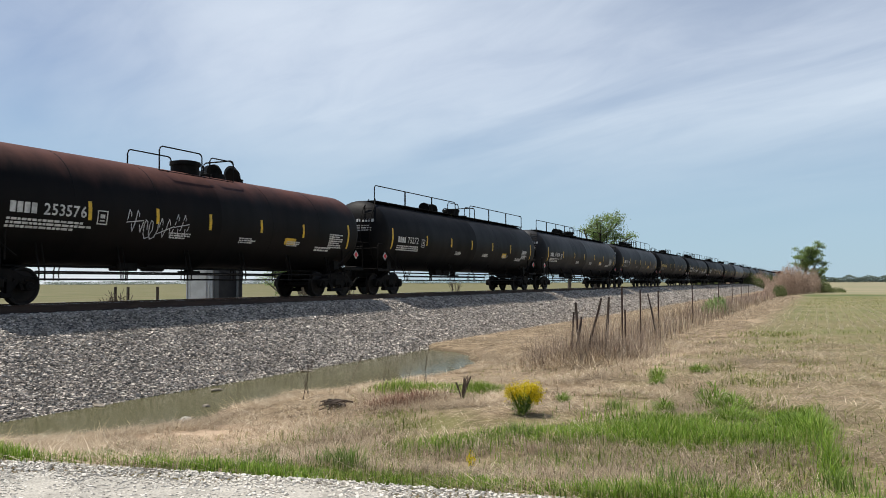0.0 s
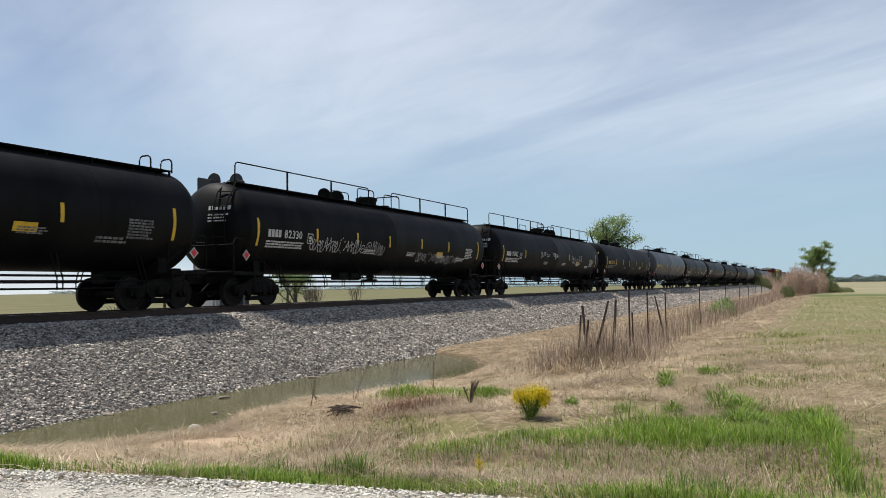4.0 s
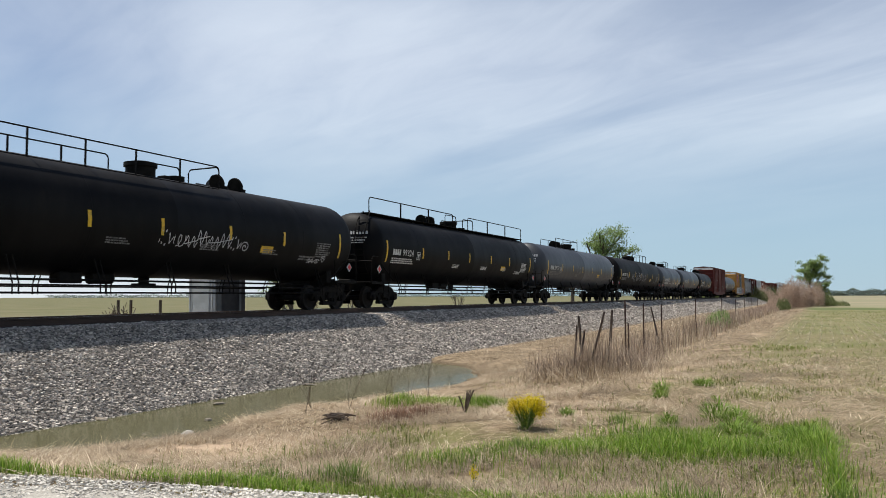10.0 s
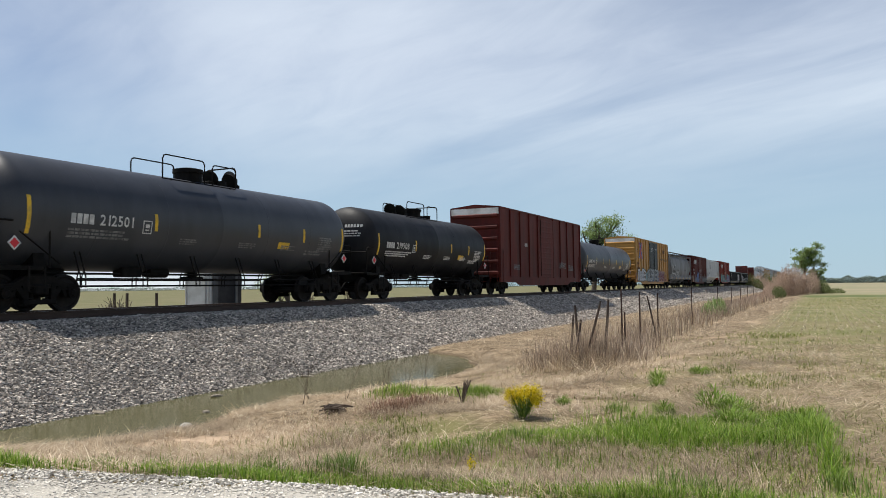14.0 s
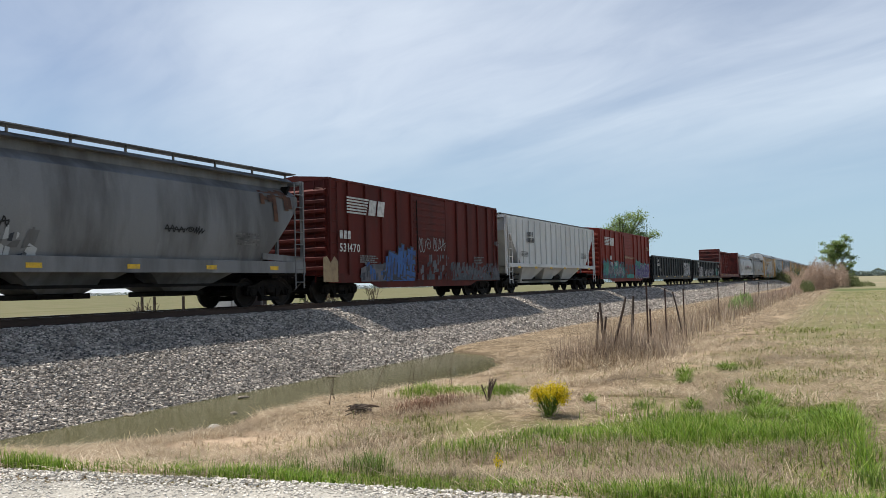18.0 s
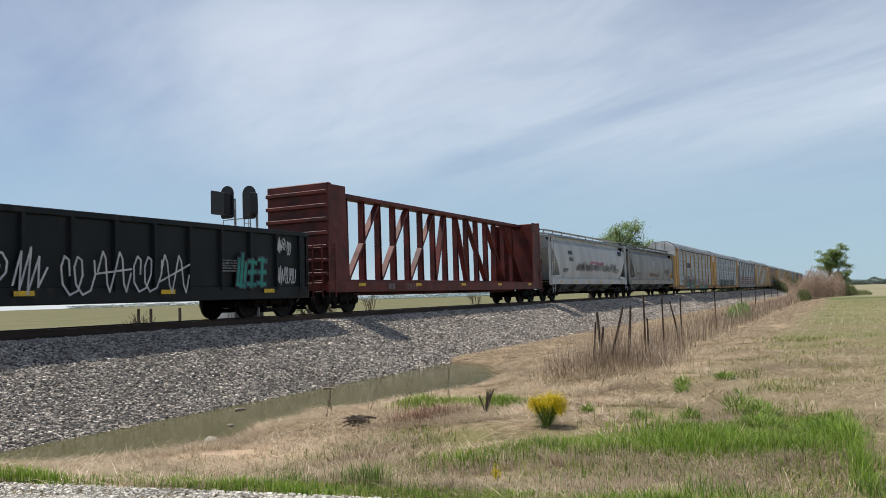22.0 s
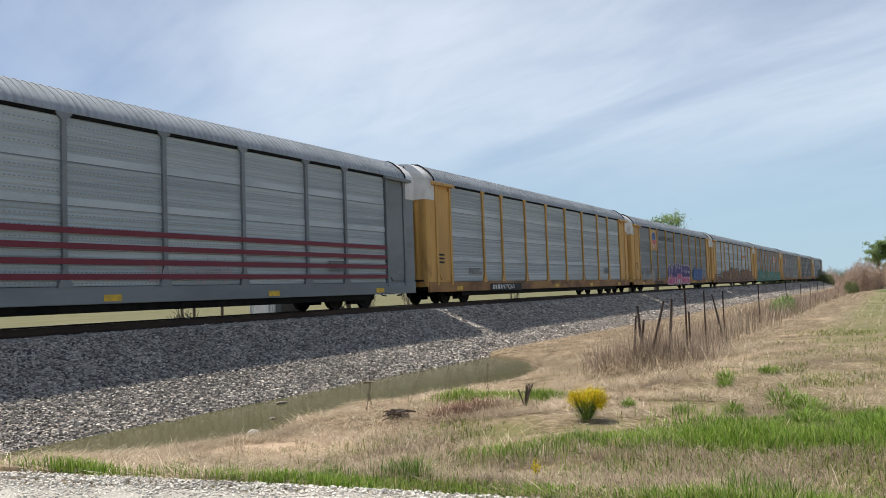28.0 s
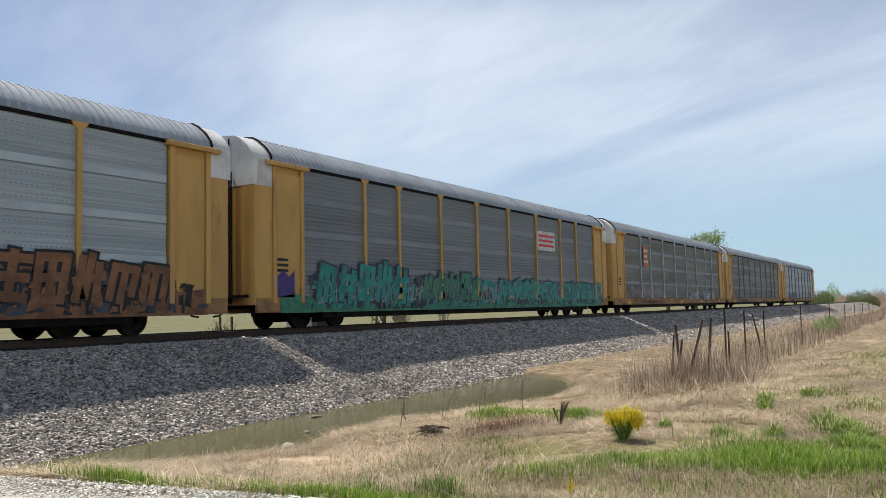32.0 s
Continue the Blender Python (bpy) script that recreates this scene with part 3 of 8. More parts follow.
# gravel road at the camera's feet
GRAVEL = material("white_crushed_limestone", (0.46, 0.43, 0.375), 0.95, second=(0.32, 0.3, 0.26), size=2.0, grain=0.35, grain_size=45, bump=0.9, bump_size=35)
xs = np.concatenate([np.arange(-30, -9, 1.0), np.arange(-9, 3, 0.16), np.arange(3, 40, 2.0)])
rows_y = np.linspace(0, 1, 26)


def road_sheet():
    X, T = np.meshgrid(xs, rows_y)
    E = road_edge(np.clip(X, -14, 6)) + 0.07 * np.sin(3.1 * X) + 0.05 * np.sin(7.7 * X + 1) + 0.1 * np.sin(1.3 * X)
    Y = E - 7.5 * T
    Z = grade(Y) + 0.035 * (1 - np.exp(-T * 40)) - 0.02 * (T < 0.001) + 0.008 * np.sin(9 * X) * np.sin(11 * Y)
    n = len(xs)
    i = (np.arange(len(rows_y) - 1)[:, None] * n + np.arange(n - 1)[None]).ravel()
    return np.stack([X, Y, Z], -1).reshape(-1, 3), np.stack([i, i + n, i + n + 1, i + 1], -1)


v, f = road_sheet()
tagged(new("road", raw_mesh("road", v, f, GRAVEL, True)), "white crushed-limestone gravel road", "road", kind="structure")

# standing water in the ditch
WATER = bpy.data.materials.new("muddy_water")
WATER.use_nodes = True
bs = WATER.node_tree.nodes["Principled BSDF"]
bs.inputs["Base Color"].default_value = (0.11, 0.103, 0.048, 1)
bs.inputs["Roughness"].default_value, bs.inputs["IOR"].default_value = 0.12, 1.33
bs.inputs["Specular IOR Level"].default_value = 0.36
wn, wb, wm = (WATER.node_tree.nodes.new(k) for k in ("ShaderNodeTexNoise", "ShaderNodeBump", "ShaderNodeNewGeometry"))
wn.inputs["Scale"].default_value, wn.inputs["Detail"].default_value = 6.0, 3.0
wb.inputs["Strength"].default_value, wb.inputs["Distance"].default_value = 0.05, 0.02
WATER.node_tree.links.new(wm.outputs["Position"], wn.inputs["Vector"])
WATER.node_tree.links.new(wn.outputs["Fac"], wb.inputs["Height"])
WATER.node_tree.links.new(wb.outputs[0], bs.inputs["Normal"])
v, f = grid(np.linspace(-14.5, -7.5, 8), np.linspace(4, 26.0, 12), lambda x, y: WATER_Z + grade(10.0) + 0 * x)
tagged(new("water", raw_mesh("water", v, f, WATER, True)), "shallow muddy brown water standing in the ditch", "water", kind="structure")

# ---- the track ----
BALLAST = material("ballast_bed", (0.07, 0.064, 0.058), 0.95, second=(0.12, 0.11, 0.1), size=3, grain=0.5, grain_size=22, bump=1.0, bump_size=18)
PROFILE = [(-6.6, -2.2), (-5.7, -1.85), (-2.15, -0.24), (-1.5, -0.2), (0, -0.21), (1.5, -0.2), (2.15, -0.24), (5.7, -1.85), (6.6, -2.2)]


def bed_z(off, y):
    """Height of the ballast bed at an offset from the track's centre."""
    return np.interp(off, [p[0] for p in PROFILE], [p[1] for p in PROFILE]) + RAIL_Z + GRADE * np.asarray(y, float)


offs = np.array([p[0] for p in PROFILE])
ys = np.concatenate([np.arange(-60, 60, 1.0), np.geomspace(60, 900, 40)])
v, f = grid(offs, ys, bed_z)
v[:, 0] += TRACK_X
bed = new("ballast_bed", raw_mesh("ballast_bed", v, f, BALLAST, False))
tagged(bed, "grey crushed-stone ballast bank of the railway", "ballast", kind="structure")

TIE = material("creosoted_tie", (0.05, 0.04, 0.032), 0.9, second=(0.09, 0.075, 0.06), size=2, stretch=(0.3, 3, 3), bump=0.4, by_object=0.25)
RAILM = material("rusty_rail", (0.055, 0.035, 0.026), 0.75, second=(0.09, 0.055, 0.04), size=3, stretch=(1, 0.2, 1), bump=0.1)
track = tagged(empty("railway_track", "single railway track with dark ties and rusty rails", "railway track"), kind="structure")
for s in (-1, 1):
    x = TRACK_X + s * 0.753
    sec = [(-0.075, -0.18), (0.075, -0.18), (0.075, -0.168), (0.012, -0.145), (0.009, -0.05), (0.036, -0.038), (0.036, -0.006), (0.028, -0.001), (-0.028, -0.001), (-0.036, -0.006), (-0.036, -0.038), (-0.009, -0.05), (-0.012, -0.145), (-0.075, -0.168)]
    g = Geo()
    n = len(sec)
    cuts = [-60, 0, 60, 150, 300, 600, 900]
    g.add([(x + p, y, RAIL_Z + GRADE * y + q) for y in cuts for p, q in sec], [(k * n + i, k * n + (i + 1) % n, (k + 1) * n + (i + 1) % n, (k + 1) * n + i) for k in range(len(cuts) - 1) for i in range(n)])
    part("rail", g, RAILM, track, smooth=0)
    g = Geo().add([(x + p, y, RAIL_Z + GRADE * y + 0.001) for y in cuts for p in (-0.026, 0.026)], [(2 * k, 2 * k + 1, 2 * k + 3, 2 * k + 2) for k in range(len(cuts) - 1)])
    part("running_surface", g, TREAD, track, smooth=0)
tie_mesh = Geo().box(-1.3, 1.3, -0.115, 0.115, -0.17, 0.0, 0.012).mesh("tie", TIE)
plate_mesh = Geo().box(-0.18, 0.18, -0.1, 0.1, 0, 0.016).mesh("tie_plate", RAILM)
rng = random.Random(4)
for i in range(130):
    y = 2.0 + i * 0.52
    o = part("tie", tie_mesh, None, track)
    o.location = (TRACK_X + rng.uniform(-0.04, 0.04), y, RAIL_Z + GRADE * y - 0.185 + rng.uniform(-0.012, 0.012))
    o.rotation_euler = (0, 0, rng.uniform(-0.02, 0.02))

# ---- lettering: built-in font, one glyph mesh for each character ----
GLYPHS = {}


def load_glyphs(chars):
    obs = []
    for ch in chars:
        cu = bpy.data.curves.new("glyph", "FONT")
        cu.body, cu.size, cu.resolution_u, cu.offset = ch, 1.0, 2, 0.018
        obs.append((ch, new("glyph", cu)))
    dg = bpy.context.evaluated_depsgraph_get()
    for ch, ob in obs:
        me = bpy.data.meshes.new_from_object(ob.evaluated_get(dg))
        vs = [tuple(v.co) for v in me.vertices]
        wide = max([v[0] for v in vs], default=0.3)
        GLYPHS[ch] = (vs, [tuple(p.vertices) for p in me.polygons], wide)
        bpy.data.meshes.remove(me)
    for _, ob in obs:
        cu = ob.data
        bpy.data.objects.remove(ob)
        bpy.data.curves.remove(cu)


load_glyphs("".join(sorted(set("0123456789BUILDING AMERICA any road Railcar Pooling Experts CLOSE THIS DOOR AND LOCK BEFORE CLOSING MAIN next load sola vine por tu alma") - {" "})))
PROUD = 0.007


def lettering(geo, text, y, z, h, side, proud=PROUD, wide=1.0):
    """Writes text along +y on a car's side; side(z) gives the surface's distance from the centre line."""
    k = h / 0.7
    for ch in text:
        if ch == " ":
            y += 0.35 * k * wide
            continue
        vs, fs, w = GLYPHS[ch]
        geo.add([(side(z + v[1] * k) + proud, y + v[0] * k * wide, z + v[1] * k) for v in vs], fs)
        y += (w + 0.08) * k * wide
    return y


def bar(geo, y0, y1, z0, z1, side, proud=PROUD, lean=0.0):
    """A flat patch of paint on a car's side, bent with the side."""
    n = max(1, int((z1 - z0) / 0.15))
    vs = []
    for i in range(n + 1):
        z = z0 + (z1 - z0) * i / n
        vs += [(side(z) + proud, y0 + lean * i / n, z), (side(z) + proud, y1 + lean * i / n, z)]
    geo.add(vs, [(2 * i, 2 * i + 1, 2 * i + 3, 2 * i + 2) for i in range(n)])


def small_print(geo, y, z, w, h, rows, side, rng, proud=PROUD):
    """Stencilled small print that cannot be read: rows of plain bars."""
    for r in range(rows):
        a = y
        top = z - r * h * 1.55
        while a < y + w * (0.7 + 0.3 * rng.random()):
            b = a + h * (1.2 + 2.5 * rng.random())
            bar(geo, a, min(b, y + w), top - h, top, side, proud)
            a = b + h * 0.5




BLOCKS = [          # comb, ladder and lattice shapes as strokes in a unit square; none is a letter
    [((0.08, 0.95), (0.05, 0.05), (0.95, 0.0), (0.98, 0.8)), ((0.5, 0.0), (0.52, 1.05))],
    [((0.05, 0.05), (0.08, 1.0), (0.95, 0.9), (0.92, 0.15)), ((0.5, 0.95), (0.48, -0.05))],
    [((0.15, 0.0), (0.18, 1.05)), ((0.85, -0.05), (0.82, 0.95)), ((0.0, 0.3), (1.0, 0.35)), ((0.0, 0.72), (1.0, 0.7))],
    [((0.5, 0.0), (0.5, 1.0)), ((0.0, 0.1), (1.0, 0.05)), ((0.0, 0.95), (1.0, 0.9)), ((0.1, 0.5), (0.95, 0.5))],
    [((0.08, 0.02), (0.05, 1.0), (0.95, 0.95), (0.95, 0.0), (0.08, 0.02)), ((0.5, 0.0), (0.5, 0.95)), ((0.1, 0.5), (0.95, 0.5))],
    [((0.1, 0.0), (0.12, 1.0)), ((0.45, 0.1), (0.5, 1.1)), ((0.9, 0.0), (0.85, 0.9)), ((0.0, 0.45), (1.0, 0.62))],
]


def tag_letters(geo_fill, geo_edge, y0, y1, z0, z1, side, rng, n, proud=PROUD, fat=0.95, jag=0.34, geo_low=None, split=0.4, slant=0.18, core=0.38):
    """Bold spray-painted blocks with an outline, leaning and uneven; a second paint may fill their foot."""
    w, hz = (y1 - y0) / n, z1 - z0
    for i in range(n):
        a, wid = y0 + i * w, w * fat
        lift, tall = hz * rng.uniform(-0.03, 0.05), hz * rng.uniform(0.85, 1.08)
        thick = min(wid * 0.3, hz * 0.26)
        put = lambda u, v: (a + thick * 0.4 + u * (wid - thick * 0.8) + slant * v * w, z0 + lift + thick * 0.4 + v * (tall - thick * 0.8))
        for path in rng.choice(BLOCKS):
            pts = [put(u + rng.uniform(-jag, jag) * 0.3, v + rng.uniform(-jag, jag) * 0.25) for u, v in path]
            for (p, q), (r, s) in zip(pts[:-1], pts[1:]):
                ln = max(1e-3, math.hypot(r - p, s - q))
                ty, tz = (r - p) / ln, (s - q) / ln
                for g, half, extra in ((geo_edge, thick * 0.5 + 0.03 * hz, 0.0), (geo_fill, thick * core, 0.005)):
                    ny, nz = -tz * half, ty * half
                    k = half * 0.85
                    m = 5 if g is geo_fill and geo_low is not None else 1
                    for e in range(m):
                        f0, f1 = -k + (ln + 2 * k) * e / m, -k + (ln + 2 * k) * (e + 1) / m
                        quad = [(p + ty * f + ny * o, q + tz * f + nz * o) for f, o in ((f0, -1), (f1, -1), (f1, 1), (f0, 1))]
                        low = geo_low is not None and g is geo_fill and sum(v[1] for v in quad) / 4 < z0 + split * hz
                        h = geo_low if low else g
                        h.add([(side(z) + proud + extra + 0.0006 * (len(h.f) % 5), y, z) for y, z in quad], [(0, 1, 2, 3)])


def clutter(geos, y0, y1, z0, z1, side, rng, n, proud=PROUD):
    """Layers of overlapping tags, as many small uneven patches in several paints."""
    for i in range(n):
        g = rng.choice(geos)
        y, z = rng.uniform(y0, y1), z0 + (z1 - z0) * rng.random() ** 1.3
        w, h = rng.uniform(0.03, 0.2), rng.uniform(0.05, 0.3)
        pts = [(y + a * w * rng.uniform(0.5, 1.2) + 0.2 * w * b, min(z1, max(z0, z + b * h * rng.uniform(0.5, 1.2)))) for a, b in ((-1, -1), (1, -0.8), (0.8, 1), (-0.7, 0.9))]
        g.add([(side(q) + proud + 0.0007 * (i % 9), r, q) for r, q in pts], [(0, 1, 2, 3)])


def scrawl(geo, y0, y1, z0, z1, side, rng, count, thick=0.03, proud=PROUD):
    """Fast handwriting in spray paint: hooked, looped and pointed shapes that spell nothing."""
    w, h = (y1 - y0) / count, z1 - z0

    def line(pts):
        for k, ((a, b), (c, d)) in enumerate(zip(pts[:-1], pts[1:])):
            ln = max(1e-3, math.hypot(c - a, d - b))
            ty, tz = (c - a) / ln * thick * 0.3, (d - b) / ln * thick * 0.3
            ny, nz = -(d - b) / ln * thick / 2, (c - a) / ln * thick / 2
            geo.add([(side(z) + proud + 0.0004 * (k % 3), y, z) for y, z in ((a - ny - ty, b - nz - tz), (c - ny + ty, d - nz + tz), (c + ny + ty, d + nz + tz), (a + ny - ty, b + nz - tz))], [(0, 1, 2, 3)])

    for i in range(count):
        a, lean = y0 + i * w, rng.uniform(0.0, 0.25) * w
        lift, tall = h * rng.uniform(0, 0.15), h * rng.uniform(0.65, 1.0)
        P = lambda u, v: (a + u * w * 0.9 + lean * v, z0 + lift + v * tall)
        kind = rng.randrange(4)
        if kind == 0:           # a coil
            line([P(0.1 + 0.055 * k + 0.22 * math.cos(0.9 * k), 0.45 + 0.42 * math.sin(0.9 * k)) for k in range(16)])
        elif kind == 1:         # sharp peaks
            line([P(u, v) for u, v in ((-0.05, 0.2), (0.1, 0.95), (0.2, 0.1), (0.42, 1.05), (0.5, 0.0), (0.75, 0.85), (0.85, 0.15), (1.1, 0.6))])
        elif kind == 2:         # a spiral
            line([P(0.5 + (0.08 + 0.032 * k) * math.cos(0.75 * k), 0.5 + (0.08 + 0.032 * k) * math.sin(0.75 * k)) for k in range(14)])
        else:                   # a struck-through wave
            line([P(k / 10 * 1.1, 0.5 + 0.4 * math.sin(k * 1.25)) for k in range(11)])
            line([P(-0.05, rng.uniform(0.2, 0.5)), P(1.1, rng.uniform(0.5, 0.8))])


# ---- the running gear that all cars share ----
MESHES = {}


def shared(key, make, mat, smooth=35):
    if key not in MESHES:
        MESHES[key] = make().mesh(key, mat, smooth)
    return MESHES[key]


def wheel_geo(r=0.457):
    g = Geo()
    prof = [(-0.02, 0.0), (-0.02, 0.1), (-0.05, 0.12), (-0.01, 0.2), (0.0, r - 0.09), (-0.03, r - 0.06), (-0.03, r), (0.075, r + 0.002), (0.085, r + 0.026), (0.105, r + 0.026), (0.11, r - 0.05), (0.05, r - 0.09), (0.05, 0.15), (0.11, 0.12), (0.11, 0.0)]
    n = 28
    vs, rings = [], []
    for x, q in prof:
        if q == 0:
            rings.append([len(vs)])
            vs.append((-x, 0, 0))
        else:
            rings.append(list(range(len(vs), len(vs) + n)))
            vs += [(-x, q * math.cos(6.2832 * i / n), q * math.sin(6.2832 * i / n)) for i in range(n)]
    fs = []
    for a, b in zip(rings[:-1], rings[1:]):
        for i in range(n):
            j = (i + 1) % n
            fs.append((a[0], b[j], b[i]) if len(a) == 1 else (a[i], a[j], b[0]) if len(b) == 1 else (a[i], a[j], b[j], b[i]))
    return g.add(vs, fs)


def side_frame_geo():
    """A cast three-piece truck side: arched top, window for the springs, pedestal jaws."""
    g = Geo()
    top = [(-1.12, 0.5), (-1.08, 0.66), (-0.72, 0.7), (-0.38, 0.86), (0.38, 0.86), (0.72, 0.7), (1.08, 0.66), (1.12, 0.5)]
    g.prism(top + [(0.7, 0.52), (0.42, 0.66), (-0.42, 0.66), (-0.7, 0.52)], -0.09, 0.09, "x")
    for s in (-1, 1):
        g.prism([(s * 0.62, 0.56), (s * 0.4, 0.28), (s * 0.3, 0.22), (s * 0.3, 0.34), (s * 0.5, 0.62)], -0.08, 0.08, "x")
        g.prism([(s * 0.46, 0.68), (s * 0.3, 0.68), (s * 0.3, 0.24), (s * 0.38, 0.24)], -0.085, 0.085, "x")
        g.prism([(s * 0.7, 0.54), (s * 0.76, 0.36), (s * 0.68, 0.36), (s * 0.6, 0.54)], -0.08, 0.08, "x")
        g.prism([(s * 1.12, 0.54), (s * 1.12, 0.38), (s * 1.05, 0.38), (s * 1.02, 0.54)], -0.08, 0.08, "x")
    g.box(-0.1, 0.1, -0.44, 0.44, 0.18, 0.3, 0.02)
    return g


def springs_geo():
    g = Geo()
    for y in (-0.2, 0.0, 0.2):
        for k in range(5):
            g.cyl((0, y, 0.3 + k * 0.05), (0, y, 0.33 + k * 0.05), 0.075, n=10)
    return g.box(-0.1, 0.1, -0.29, 0.29, 0.55, 0.68, 0.02)


def bearing_geo():
    g = Geo()
    g.cyl((-0.13, 0, 0), (0.13, 0, 0), 0.13, n=14).cyl((0.13, 0, 0), (0.16, 0, 0), 0.09, 0.07, n=12)
    return g.box(-0.11, 0.11, -0.16, 0.16, 0.1, 0.17, 0.02)


def truck(car, y, wheel=0.457, base=1.78):
    bolster = shared("bolster", lambda: Geo().box(-1.15, 1.15, -0.2, 0.2, 0.42, 0.66, 0.03).box(-0.35, 0.35, -0.35, 0.35, 0.6, 0.72, 0.03), TRUCK)
    t = part("truck", bolster, None, car)
    t.location = (0, y, 0)
    for s in (-1, 1):
        for name, make, x in (("side_frame", side_frame_geo, 0.99), ("springs", springs_geo, 0.99)):
            o = part(name, shared(name, make, TRUCK), None, t)
            o.location = (s * x, 0, 0)
        for e in (-1, 1):
            b = part("bearing", shared("bearing", bearing_geo, TRUCK), None, t)
            b.location, b.rotation_euler = (s * 0.99, e * base / 2, wheel), (0, 0, 0 if s > 0 else math.pi)
            w = part("wheel", shared("wheel", lambda: wheel_geo(0.457), WHEEL), None, t)
            w.location, w.rotation_euler, w.scale = (s * 0.79, e * base / 2, wheel), (0, 0, 0 if s > 0 else math.pi), (1, wheel / 0.457, wheel / 0.457)
    for e in (-1, 1):
        o = part("axle", shared("axle", lambda: Geo().cyl((-0.9, 0, 0), (0.9, 0, 0), 0.085, n=12), TRUCK), None, t)
        o.location = (0, e * base / 2, wheel)
        o = part("brake_beam", shared("brake_beam", lambda: Geo().box(-0.75, 0.75, -0.05, 0.05, -0.06, 0.06, 0.015), TRUCK), None, t)
        o.location = (0, e * 0.32, 0.4)
    return t


def coupler_geo():
    g = Geo()
    g.box(-0.09, 0.09, -0.05, 0.75, -0.09, 0.1, 0.02)
    g.prism([(-0.2, -0.05), (-0.22, -0.3), (-0.08, -0.42), (0.0, -0.36), (-0.05, -0.2), (0.06, -0.12), (0.16, -0.3), (0.24, -0.22), (0.2, 0.0)], -0.14, 0.15, "z")
    return g


def couplers(car, half, hose=True):
    for s in (-1, 1):
        o = part("coupler", shared("coupler", coupler_geo, TRUCK), None, car)
        o.location, o.rotation_euler = (0, s * (half - 0.22), 0.86), (0, 0, 0 if s < 0 else math.pi)
        if hose:
            h = part("air_hose", shared("air_hose", lambda: Geo().tube([(0.35, 0.3, 0.0), (0.36, 0.1, -0.12), (0.32, -0.12, -0.33), (0.24, -0.3, -0.36)], 0.028), UNDER), None, car)
            h.location, h.rotation_euler = (0, s * (half - 0.35), 0.78), (0, 0, 0 if s < 0 else math.pi)


def ladder_geo(z0, z1, w=0.42, step=0.34, r=0.014):
    """Rails along z with rungs, in the plane x = 0."""
    g = Geo()
    for s in (-1, 1):
        g.box(-0.012, 0.012, s * w / 2 - 0.025, s * w / 2 + 0.025, z0, z1)
    z = z0 + step * 0.5
    while z < z1:
        g.tube([(0, -w / 2, z), (0, w / 2, z)], r)
        z += step
    return g


def hoop(pts, r=0.02, n=6):
    return Geo().tube(pts, r, n)


def bend(p0, p1, h, k=0.12):
    """Points of a railing hoop from p0 up by h and down to p1, with round corners."""
    p0, p1 = Vector(p0), Vector(p1)
    d = (p1 - p0).normalized() * k
    up = Vector((0, 0, h))
    return [p0, p0 + up * (1 - k / h), p0 + up + d * 0.35 - Vector((0, 0, k * 0.3)), p0 + up + d, p1 + up - d, p1 + up - d * 0.35 - Vector((0, 0, k * 0.3)), p1 + up * (1 - k / h), p1]


CARS = []          # (car, middle along the train)


def place(car, a, b):
    CARS.append((car, (a + b) / 2))


# ---- tank cars ----


